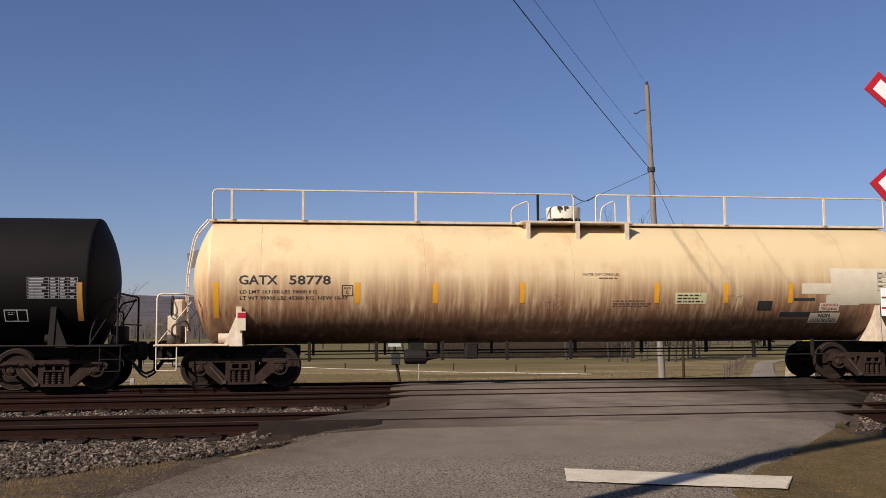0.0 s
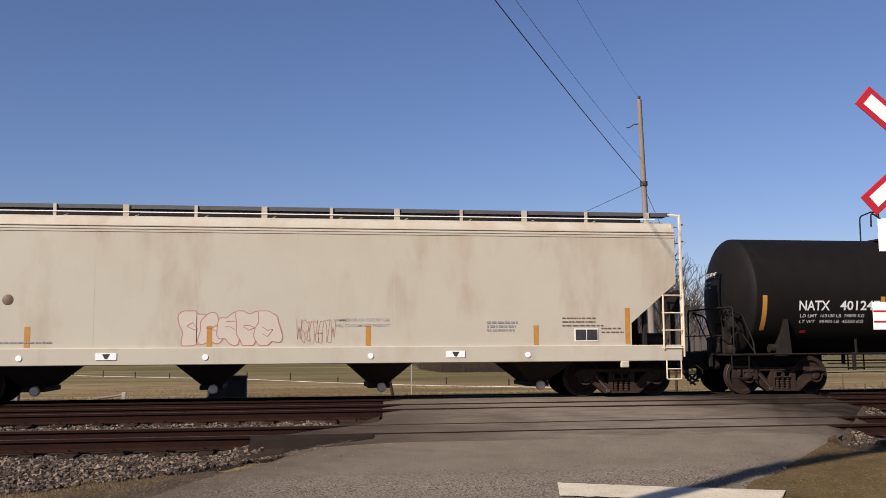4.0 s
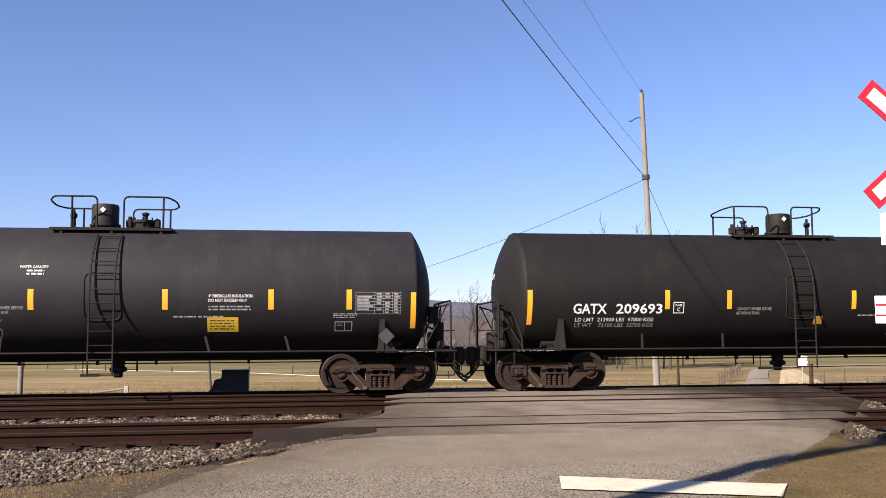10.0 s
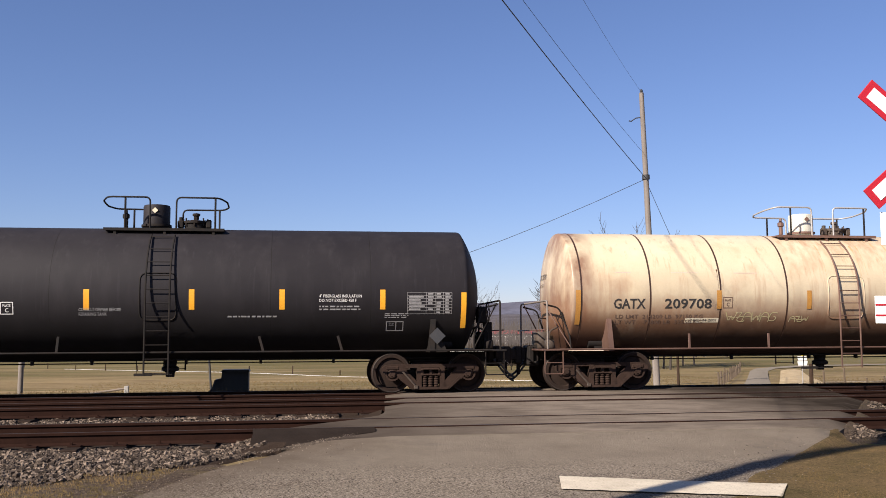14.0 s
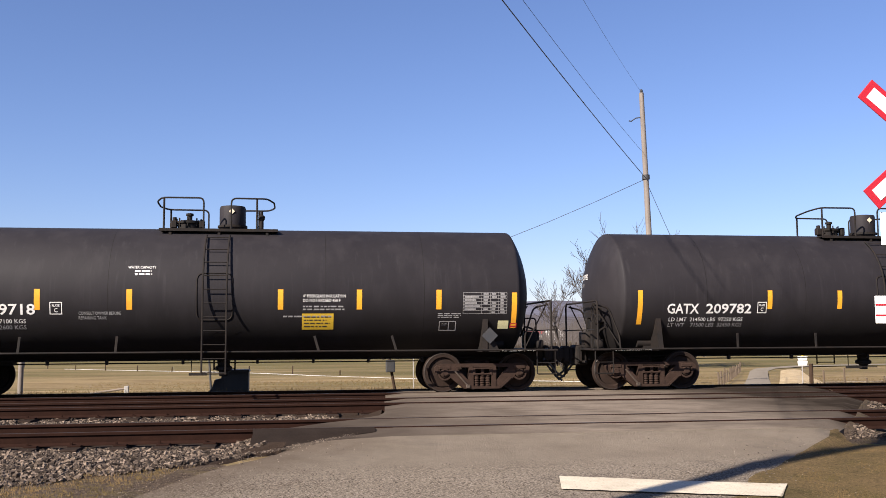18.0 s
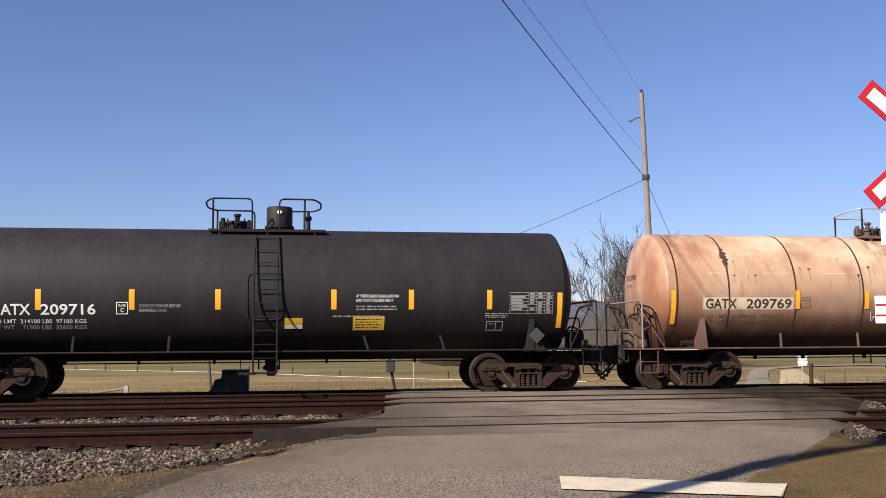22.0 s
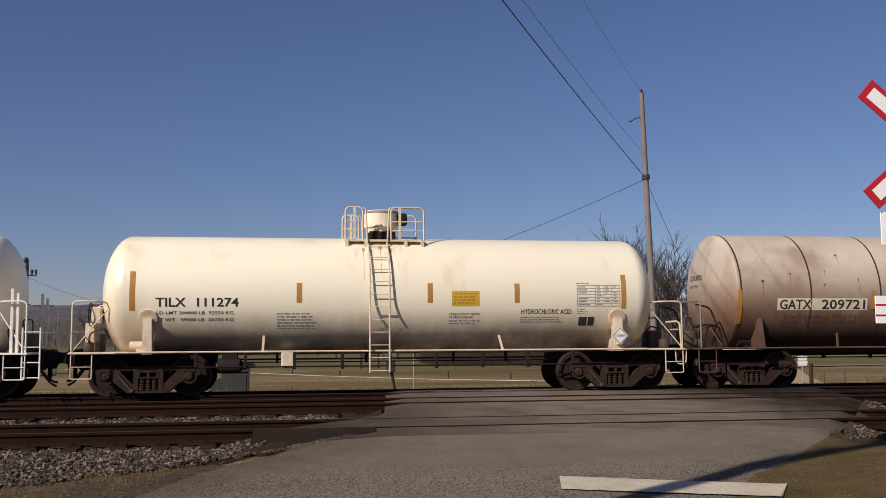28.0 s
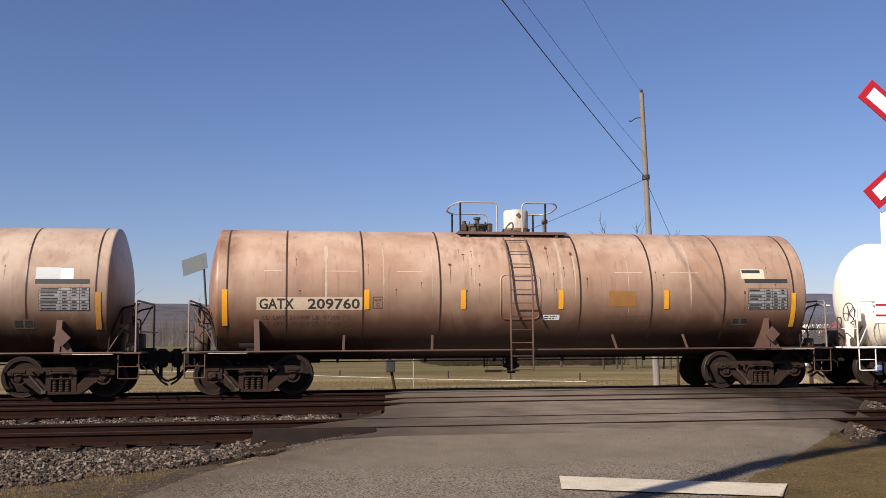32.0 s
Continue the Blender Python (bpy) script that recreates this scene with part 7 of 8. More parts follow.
pressure_car(-54.35, "CBTX 784388", "black_gloss", "dark_steel", "stencil_white", "long black pressure tank car with white lettering and red placard", 9.55, 9.43, 1.5, 2.44, .3, 8.3, 10.2,
             [(-8.9, 2.05, 2.92)] + [(m, 2.26, 2.71) for m in (-6.09, -2.38, 1.19, 3.83, 5.83)] + [(9.0, 1.9, 2.75)], "yellow", (-8.57, -7.76, -7.6, -6.43), (2.25, 2.50), (-4.86, -4.40), stays=(-6.5, -1.91, .66, 3.22, 5.76), deck=(8.3, 9.85),
             cap="cap_grey", detail=cbtx_detail, plate=(-5.84, -5.60, 2.25, 2.50), lines=(("LD LMT  163100 LB  74000 KG", -8.5, -6.88, 2.04, 2.12), ("LT WT   99900 LB  45300 KG", -8.5, -6.88, 1.90, 1.98)))
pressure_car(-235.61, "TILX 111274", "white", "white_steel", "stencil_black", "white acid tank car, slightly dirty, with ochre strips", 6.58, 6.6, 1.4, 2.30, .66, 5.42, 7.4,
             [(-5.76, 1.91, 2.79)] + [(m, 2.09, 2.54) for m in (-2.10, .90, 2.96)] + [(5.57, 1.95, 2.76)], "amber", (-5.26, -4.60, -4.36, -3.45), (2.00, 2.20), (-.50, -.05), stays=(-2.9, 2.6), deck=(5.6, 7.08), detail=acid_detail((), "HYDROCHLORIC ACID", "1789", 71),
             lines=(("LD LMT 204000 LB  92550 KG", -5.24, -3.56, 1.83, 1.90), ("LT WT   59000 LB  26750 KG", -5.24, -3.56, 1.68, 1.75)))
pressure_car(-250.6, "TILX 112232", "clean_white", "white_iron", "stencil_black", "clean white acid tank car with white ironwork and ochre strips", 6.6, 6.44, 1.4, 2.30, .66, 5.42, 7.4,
             [(-5.60, 1.91, 2.79)] + [(m, 2.09, 2.54) for m in (-1.95, 1.19, 3.19)] + [(5.71, 1.95, 2.76)], "amber", (-5.03, -4.39, -4.17, -3.21), (1.98, 2.20), (-.18, .30), stays=(-2.68, 2.75), deck=(5.6, 7.08), cap="cap_blue", detail=acid_detail((), "", "1789", 81, beam=True),
             lines=(("LD LMT 196500 LB  89150  KG", -5.04, -3.33, 1.80, 1.87), ("LT WT   66300 LB  30150  KG", -5.04, -3.33, 1.65, 1.72)))


def hopper_car(x):
    """A covered hopper: flat sides, sloped ends, four bottom hoppers, roof walkway."""
    car = new_car("hopper_car", "grey-tan covered hopper car with graffiti and bottom hoppers", x)
    H, I = M["hopper"], M["hopper"]
    W = 1.52
    # sides: a plate with sloped lower corners and a rolled-in top edge
    for s in (-1, 1):
        y0, y1 = s * W, s * (W - .05)
        out = [(-7.85, 1.22), (7.85, 1.22), (7.85, 1.75), (8.98, 2.70), (8.98, 3.86), (-8.98, 3.86), (-8.98, 2.70), (-7.85, 1.75)]
        part("side_sheet", Geo().prism(out, y0, y1), H, car, "grey-tan painted side sheet")
        prof = [(s * W, 3.85), (s * (W - .02), 3.98), (s * (W - .10), 4.10), (s * (W - .28), 4.18), (s * (W - .30), 4.14), (s * (W - .14), 4.05), (s * (W - .07), 3.95), (s * (W - .05), 3.85)]
        part("roof_edge", Geo().sweep(prof, -8.98, 8.98), H, car)
        for zz in (3.86, 3.93, 3.80):
            part("seam_rib", Geo().box(-8.98, 8.98, min(s * (W + .012), s * (W - .01)), max(s * (W + .012), s * (W - .01)), zz - .006, zz + .010), H, car)
        part("side_sill", Geo().box(-9.17, 9.08, min(s * 1.48, s * 1.585), max(s * 1.48, s * 1.585), .85, 1.23, .015), H, car, "deep painted side sill")
        # roof walkway with its brackets
        w = part("roof_walkway", Geo().box(-9.0, 9.0, min(s * .72, s * 1.2), max(s * .72, s * 1.2), 4.37, 4.42, .005), M["dark_steel"], car, "dark grating roof walkway")
        part("walkway_edge", Geo().box(-9.0, 9.0, min(s * 1.2, s * 1.215), max(s * 1.2, s * 1.215), 4.35, 4.44), M["walk_grey"], w)
        # added white strip paints the sunlit roof seen below the walkway
        part("roof_lip", Geo().box(-8.95, 8.6, min(s * 1.235, s * 1.26), max(s * 1.235, s * 1.26), 4.262, 4.282), M["sign_white"], w, "pale roof lip")
        for k in range(12):
            bx = -8.4 + k * 1.527
            big = k % 2
            part("walkway_bracket", Geo().prism([(bx - .035 - .03 * big, 4.44), (bx + .035 + .03 * big, 4.44), (bx + .035 + .03 * big, 4.10), (bx - .035 - .03 * big, 4.10)], s * 1.25, s * 1.22).tube([(bx, s * 1.23, 4.12), (bx + .26, s * 1.12, 4.22)], .014, 5), H, w)
    part("roof", Geo().sweep([(-1.26, 4.15), (-.7, 4.27), (-.4, 4.30), (.4, 4.30), (.7, 4.27), (1.26, 4.15), (1.2, 4.10), (0, 4.2), (-1.2, 4.10)], -8.98, 8.98), H, car, "arched roof sheet")
    part("hatch_cover", Geo().box(-8.6, 8.6, -.30, .30, 4.30, 4.46, .03), M["dark_steel"], car, "long trough hatch cover")
    for s in (-1, 1):
        part("end_sheet", Geo().box(min(s * 8.93, s * 8.98), max(s * 8.93, s * 8.98), -W + .05, W - .05, 2.68, 4.14), H, car)
        v = [(s * 8.95, -1.47, 2.70), (s * 8.95, 1.47, 2.70), (s * 6.6, 1.47, .9), (s * 6.6, -1.47, .9)]
        # black here stands for dirt and shade under the car's end
        part("slope_sheet", Geo().add(v + [(a, b, c - .05) for a, b, c in v], [(0, 1, 2, 3), (7, 6, 5, 4), (0, 4, 5, 1), (1, 5, 6, 2), (2, 6, 7, 3), (3, 7, 4, 0)]), M["dark_steel"], car, "dark sloped end sheet")
        # black plate added to fill the opening where shade falls
        part("center_web", Geo().prism([(s * 7.0, 1.19), (s * 8.55, 1.19), (s * 8.55, 2.33)], -.03, .03), M["dark_steel"], car, "dark web under the slope sheet")
        # end post, stiffener and ladders
        for y in (-1, 1):
            part("corner_post", Geo().box(s * 9.12 - .03, s * 9.12 + .03, y * 1.52 - .03, y * 1.52 + .03, 1.2, 4.36, .008), M["white_steel"], car, "tall pale corner post")
            part("roof_tie", Geo().tube([(s * 9.12, y * 1.45, 4.34), (s * 8.9, y * 1.1, 4.42)], .03, 6), H, car)
            part("stiffener", Geo().box(s * 8.25 - .05, s * 8.25 + .05, y * 1.30 - .05, y * 1.30 + .05, 1.2, 2.1, .01), M["dark_steel"], car)
            # dark wedge in the corner above the ladder
            part("wind_plate", Geo().prism([(s * 8.60, 2.38), (s * 9.08, 2.55), (s * 9.08, 2.42), (s * 8.72, 1.75), (s * 8.60, 1.75)], y * 1.44, y * 1.42), M["dark_steel"], car, "dark gusset plate above the ladder")
            l = part("ladder", Geo().tube([(s * 8.62, y * 1.60, 1.12), (s * 8.62, y * 1.60, 2.42)], .022, 6), M["white_steel"], car, "pale corner ladder")
            part("stile", Geo().tube([(s * 9.12, y * 1.60, .95), (s * 9.12, y * 1.60, 2.5)], .022, 6), M["white_steel"], l)
            for k in range(4):
                zz = 1.16 + k * .415
                part("rung", Geo().tube([(s * 8.58, y * 1.60, zz), (s * 9.14, y * 1.60, zz)], .018, 6), M["white_steel"], l)
            st = part("sill_step", Geo().tube(bent([(s * 8.68, y * 1.58, .86), (s * 8.68, y * 1.58, .42), (s * 9.04, y * 1.58, .42), (s * 9.04, y * 1.58, .86)], .04), .018, 6), M["white_steel"], car, "pale stirrup step under the sill", smooth=60)
            part("rung", Geo().tube([(s * 8.68, y * 1.58, .66), (s * 9.04, y * 1.58, .66)], .014, 6), M["white_steel"], st)
            for k in range(5):
                zz = 2.52 + k * .405
                part("end_rung", Geo().tube(bent([(s * 9.13, y * 1.48, zz), (s * 9.24, y * 1.46, zz - .02), (s * 9.24, y * .98, zz - .02), (s * 9.13, y * .96, zz)], .05), .014, 5), M["grey_steel"], car, smooth=60)
        part("brake_wheel", Geo().lathe([(s * 9.42 - .015, .24), (s * 9.42, .28), (s * 9.42 + .015, .24), (s * 9.42, .22), (s * 9.42 - .015, .24)], "x", 20, (0, -.6, 2.28)).box(s * 9.30 - .14, s * 9.30 + .1, -.72, -.48, 2.0, 2.42, .03).box(s * 9.25 - .04, s * 9.25 + .04, -.66, -.54, 1.0, 2.05, .01), M["dark_steel"], car, "hand brake wheel on its housing")
        part("stub_sill", Geo().box(min(s * 6.4, s * 9.3), max(s * 6.4, s * 9.3), -.22, .22, .72, 1.0, .02).box(s * 9.25 - .05, s * 9.25 + .05, -.35, .35, .66, 1.08, .02), M["dark_steel"], car)
        part("end_deck", Geo().box(min(s * 8.0, s * 9.15), max(s * 8.0, s * 9.15), -1.48, 1.48, 1.14, 1.19), H, car)
        coupler(car, s, 9.95, 9.1)
        truck(car, s * 7.72)
        part("jacking_pad", Geo().box(s * 7.65 - .1, s * 7.65 + .1, -1.60, -1.5, .70, .86, .02), H, car)
        part("air_tank", Geo().lathe([(s * 8.6 - .3, 0), (s * 8.6 - .3, .16), (s * 8.6 + .3, .16), (s * 8.6 + .3, 0)], "x", 14, (0, -.7, 1.36)), M["dark_steel"], car)
    for hx in (-5.8, -1.93, 1.92, 5.75):
        top = [(hx - .95, -1.42, 1.0), (hx + .95, -1.42, 1.0), (hx + .95, 1.42, 1.0), (hx - .95, 1.42, 1.0)]
        mid = [(hx - .72, -1.30, .84), (hx + .72, -1.30, .84), (hx + .72, 1.30, .84), (hx - .72, 1.30, .84)]
        low = [(hx - .20, -.70, .36), (hx + .20, -.70, .36), (hx + .20, .70, .36), (hx - .20, .70, .36)]
        q = [(0, 1, 5, 4), (1, 2, 6, 5), (2, 3, 7, 6), (3, 0, 4, 7)]
        h = part("bottom_hopper", Geo().add(top + mid + low, q + [tuple(i + 4 for i in f) for f in q] + [(3, 2, 1, 0), (8, 9, 10, 11)]), M["dark_steel"], car, "dark sloped discharge hopper")
        part("gate_frame", Geo().box(hx - .26, hx + .26, -.74, .74, .26, .37, .01), M["dark_steel"], h)
        part("outlet_cap", Geo().lathe([(-.86, 0), (-.86, .09), (-.82, .11), (-.70, .11), (-.70, 0)], "y", 16, (hx + .05, 0, .28)), M["white_steel"], h, "pale round outlet cap")
    for mx, z1 in ((7.75, 2.11), (5.52, 1.70), (1.60, 1.70), (-1.92, 1.71), (-5.76, 1.70), (-7.88, 2.16)):
        patch(car, "reflector_strip", mx - .06, mx + .06, 1.25, z1, M["amber"], None, W, "faded ochre reflective strip", lift=.004, n=1)
    K = M["stencil_black"]

    def word(b, a, c, d, e, m=K):
        writing(car, b, a, c, d, e, m, None, W, lift=.004)
    for i, ch in enumerate("CCBX"):
        word(ch, -7.60 + i * .20, -7.48 + i * .20, 2.31, 2.53)
    for i, ch in enumerate("59889"):
        word(ch, -7.60 + i * .195, -7.48 + i * .195, 1.83, 2.06)
    F = M["stencil_faint"]
    word("LD LMT  222800 LB", -7.62, -6.4, 1.50, 1.57, M["stencil_grey"])
    bars(car, -7.62, -5.2, 1.32, 1.40, 1, M["stencil_grey"], None, W, 91)
    word("HAMMERING ON SIDE OF CAR", .82, 2.1, 1.80, 1.87, M["stencil_grey"])
    word("WILL CONTAMINATE PRODUCT", .85, 2.1, 1.67, 1.74, M["stencil_grey"])
    bars(car, 4.35, 5.15, 1.55, 1.82, 3, M["stencil_grey"], None, W, 92)
    bars(car, 6.15, 7.2, 1.66, 1.92, 3, F, None, W, 93, fill=.3)
    bars(car, 7.1, 7.65, 1.5, 1.68, 2, F, None, W, 94, fill=.3)
    part("lease_panel", Geo().box(6.45, 7.02, -W - .012, -W, 1.32, 1.62), M["sign_white"], car)
    for a, b in ((6.47, 6.725), (6.745, 7.0)):
        part("lease_square", Geo().box(a, b, -W - .018, -W - .012, 1.35, 1.60), M["stencil_black"], car)
    for sx in (-4.1, 3.6):
        part("sill_plate", Geo().box(sx - .22, sx + .22, -1.60, -1.585, .97, 1.12), M["sign_white"], car)
        part("sill_arrow", Geo().prism([(sx - .08, 1.10), (sx + .08, 1.10), (sx + .02, .99), (sx - .03, 1.0)], -1.606, -1.60), M["stencil_black"], car)
    for sx in (-5.9, -2.0, 1.65, 5.3):
        part("sill_disc", Geo().lathe([(-1.60, 0), (-1.60, .065), (-1.585, .065)], "y", 14, (sx, 0, 1.02)), M["sign_white"], car)
    bubbles(car, -2.5, -.45, 1.27, 2.04, M["graffiti_fill"], M["graffiti_red"], W, 95)
    scribble(car, .0, .85, 1.3, 1.85, M["graffiti_red"], None, W, 99, 9, .006, "thin red graffiti tag", lift=.003)
    part("smudge", Geo().lathe([(-W - .006, 0), (-W - .006, .11), (-W, .12)], "y", 16, (-6.18, 0, 2.28)), M["stencil_faint"], car, "dark rubbed smudge")
    for vx in (-6.6, -4.4, -2.2, 0, 2.2, 4.4, 6.6):
        part("side_seam", Geo().box(vx - .008, vx + .008, -W - .0015, -W + .01, 1.24, 3.84), H, car)
    return car


hopper_car(-34.05)


# ---------- beyond the tracks and round them ----------
def strip_road():
    """The narrow road that goes on beyond the crossing."""
    pts = [(10.9, 26.35, 2.6), (14.6, 32, 1.2), (21.6, 43.2, .62), (27.2, 54.3, .6), (35.3, 70.3, .66), (38.6, 75.6, .8), (44, 80, 1.0), (60, 86, 1.2)]
    g = Geo()
    for i, (x, y, w) in enumerate(pts):
        a, b = pts[max(i - 1, 0)], pts[min(i + 1, len(pts) - 1)]
        d = Vector((b[0] - a[0], b[1] - a[1])).normalized()
        for k in (-1, -.5, 0, .5, 1):
            px, py = x + d.y * w * k, y - d.x * w * k
            g.v.append((px, py, ground_z(px, py) + .10 - .06 * abs(k)))
    g.f = [(i * 5 + k, i * 5 + k + 1, (i + 1) * 5 + k + 1, (i + 1) * 5 + k) for i in range(len(pts) - 1) for k in range(4)]
    return g


tagged(new("road_beyond", strip_road().mesh("road_beyond", M["asphalt_pale"], 60)), "narrow pale asphalt lane running away between fields", "road", kind="structure")

# old snow lying along the ditch
g = Geo()
n = 140
for i in range(n + 1):
    t = i / n
    x, y = -22 + 37.8 * t, 97 - 43.4 * t + 2.0 * math.sin(t * 5)
    w = max(.015, .10 + .24 * noise.noise((t * 26, 0, 0)) + .12 * noise.noise((t * 80, 3, 0))) * (1 if i < n else .1) * (1 + .8 * (1 - t))
    z = ground_z(x, y)
    g.v += [(x, y - w, z + .01), (x, y - w * .2, z + .035), (x, y + w, z + .01)]
g.f = [(3 * i + k, 3 * i + k + 3, 3 * i + k + 4, 3 * i + k + 1) for i in range(n) for k in (0, 1) if noise.noise((i * .45, 7, 0)) > -.62]
tagged(new("snow_strip", g.mesh("snow_strip", M["snow"], 60)), "thin strip of old snow along a field ditch", "snow", kind="stuff")
for px, py, w in ((8.9, 43, 1.0), (13.6, 42, .7)):
    g = Geo()
    for k in range(14):
        a = 2 * math.pi * k / 14
        rr = 1 + .35 * noise.noise((math.cos(a) * 2, math.sin(a) * 2, px))
        x, y = px + w * rr * math.cos(a), py + .5 * w * rr * math.sin(a)
        g.v.append((x, y, ground_z(x, y) + .02))
    g.v.append((px, py, ground_z(px, py) + .12))
    g.f = [(k, (k + 1) % 14, 14) for k in range(14)]
    tagged(new("snow_patch", g.mesh("snow_patch", M["snow"], 60)), "small patch of old snow in dry grass", "snow", kind="stuff")


# bleached dry grass beside the lane
g = Geo()
for k in range(13):
    t = k / 12
    a, b = Vector((19.2, 36.6, 0)).lerp(Vector((37.2, 70.5, 0)), t), Vector((21.4, 36.0, 0)).lerp(Vector((39.4, 71.5, 0)), t)
    for q in (0, .35, .7, 1):
        p = a.lerp(b, q) + Vector((.25 * noise.noise((k, q * 3, 1)), 0, 0))
        g.v.append((p.x, p.y, ground_z(p.x, p.y) + (.03 if q in (0, 1) else .10 + .04 * noise.noise((k * 2, q, 4)))))
g.f = [(k * 4 + q, k * 4 + q + 1, k * 4 + q + 5, k * 4 + q + 4) for k in range(12) for q in range(3)]
tagged(new("lane_verge", g.mesh("lane_verge", M["dry_grass"], 60)), "bleached dry grass strip beside the lane", "grass verge", kind="structure")

# utility poles and wires
def utility_pole(x, y, z0, top, r0, r1, label, lean=(0, 0)):
    p = thing("utility_pole", label, "utility pole", m=pose(x, y, z0))
    h = top - z0
    part("shaft", Geo().tube([(lean[0] * k, lean[1] * k, h * k - (.4 if k == 0 else 0)) for k in (0, .25, .5, .75, 1)], r0, 14, r2=r1), M["pole_wood"], p)
    lx = lean[0]
    part("insulator", Geo().lathe([(h, 0), (h, .05), (h + .08, .08), (h + .13, .08), (h + .18, .04), (h + .2, 0)], "z", 10, (lx, 0, 0)), M["box_dark"], p, "small pin insulator")
    k = .915
    part("side_arm", Geo().tube([(lx * k, 0, h * k), (lx * k - .35, 0, h * k - .05), (lx * k - .6, 0, h * k - .22), (lx * k - .72, 0, h * k - .20)], .03, 6), M["box_dark"], p, "dark iron side bracket")
    part("clamp", Geo().lathe([(h * .70, .16), (h * .70, .19), (h * .715, .19), (h * .715, .16)], "z", 12, (lx * .7, 0, 0)), M["box_dark"], p)
    return p


utility_pole(17.31, 45, -1.12, 13.42, .172, .115, "tall grey weathered wooden utility pole", (-.42, 0))
lp2 = utility_pole(-8.57, 32, -.8, 3.72, .085, .07, "low grey wooden line-side pole with old insulators", (.05, 0))
part("insulator_arm", Geo().tube([(-.32, 0, 4.18), (.38, 0, 4.12)], .025, 6), M["box_dark"], lp2, "short dark insulator arm")
for ix in (-.30, -.16, .24, .36):
    part("insulator", Geo().lathe([(4.14, 0), (4.14, .02), (4.24, .045), (4.30, .045), (4.33, 0)], "z", 8, (ix, 0, 0)), M["box_dark"], lp2)
utility_pole(-27.9, 105, -1.5, 9.5, .17, .11, "distant grey wooden utility pole with side bracket", (.15, 0))
utility_pole(-5.35, 2.45, -.36, 12.6, .19, .13, "wooden utility pole beside the near road")


def wire(a, b, sag, r, label):
    a, b = Vector(a), Vector(b)
    pts = [a.lerp(b, t) - Vector((0, 0, 4 * sag * t * (1 - t))) for t in [i / 24 for i in range(25)]]
    tagged(new("wire", Geo().tube(pts, r, 6).mesh("wire", M["wire"], 60)), label, "overhead wire")


def wire_via(pole, via, r, label, sag=.35):
    """A wire from a pole, past a point, to the near pole line."""
    a, v = Vector(pole), Vector(via)
    k = (a.y - 2.45) / (a.y - v.y)
    b = a + (v - a) * k
    t = 1 / k
    lift = 4 * sag * t * (1 - t)
    wire(a, b + Vector((0, 0, lift / t)), sag, r, label)


wire_via((17.05, 45, 9.08), (5.47, 25, 10.48), .017, "dark thick cable slung across the tracks")
wire_via((16.95, 45, 10.35), (5.32, 22, 9.4), .007, "thin wire slung across the tracks")
wire_via((16.87, 45, 13.5), (7.46, 24, 10.22), .005, "thin wire from the pole top")
wire((17.0, 45, 9.08), (-27.9, 105, 8.0), 5.0, .013, "thin wire sagging away to the far pole")
wire((17.05, 45, 8.9), (19.2, 45.6, 4.6), 0, .012, "guy wire beside the pole")


# crossing signs
cb = thing("crossing_sign", "red and white crossbuck sign on a white post", "crossing sign", m=pose(5.5, 7.62, -.2, 0, 0, -4))
part("post", Geo().tube([(0, .05, -.3), (0, .05, 3.75)], .055, 14), M["sign_white"], cb, "white steel post")
hub = part("hub", Geo().box(-.06, .06, -.005, .06, 3.05, 3.21), M["sign_white"], cb)
for k, (ang, yy) in enumerate(((41, -.015), (-41, -.035))):
    b = part("blade", Geo().box(-.76, .76, -.006, .006, -.105, .105, .003), M["red"], cb, "red-bordered white blade", pose(0, yy, 3.13, 0, ang, 0))
    part("blade_face", Geo().box(-.70, .70, -.010, -.0055, -.058, .058), M["sign_white"], b)
tp = part("tracks_plate", Geo().box(-.48, .48, -.006, .006, 2.24, 2.53, .004), M["sign_white"], cb, "white plate under the crossbuck")
lp = part("lower_plate", Geo().box(-.565, .2, -.006, .006, 1.56, 1.80, .004), M["sign_white"], cb, "small white plate with red lines")
for zz in (1.625, 1.715):
    part("red_line", Geo().box(-.565, .2, -.0095, -.0062, zz, zz + .014), M["red"], lp)

fx = thing("crossing_sign", "white back of a crossbuck sign on a leaning post", "crossing sign", m=pose(2.80, 29.5, -.5))
part("post", Geo().tube([(.24, 0, -.2), (.02, 0, 1.0), (-.10, 0, 2.5)], .045, 10), M["post_dark"], fx, "dark leaning post")
for a, yy, hl in ((50, -.055, .48), (-71, -.075, .60)):
    part("blade", Geo().box(-hl, hl, -.008, .008, -.072, .072, .004), M["sign_white"], fx, m=pose(-.06, yy, 2.31, 0, a, 0))
part("plate", Geo().prism([(-.20, 1.30), (-.16, 1.78), (-.04, 1.98), (.10, 1.80), (.20, 1.30)], -.05, -.035), M["decal_grey"], fx, "pale metal plate back")
part("signal_box", Geo().box(-.12, .16, -.16, .0, .75, 1.12, .02), M["box_dark"], fx, "dark box on the post")

sb = thing("road_sign", "grey back of a tilted square sign on a leaning post", "road sign", m=pose(-2.6, 29.5, -.5))
part("board", Geo().prism([(-.83, 4.12), (-.12, 4.38), (-.06, 3.91), (-.77, 3.65)], -.06, -.045), M["sign_back"], sb, "dull grey metal sign back")
part("post", Geo().tube([(.12, 0, -.2), (-.2, -.03, 4.2)], .032, 8), M["box_dark"], sb)


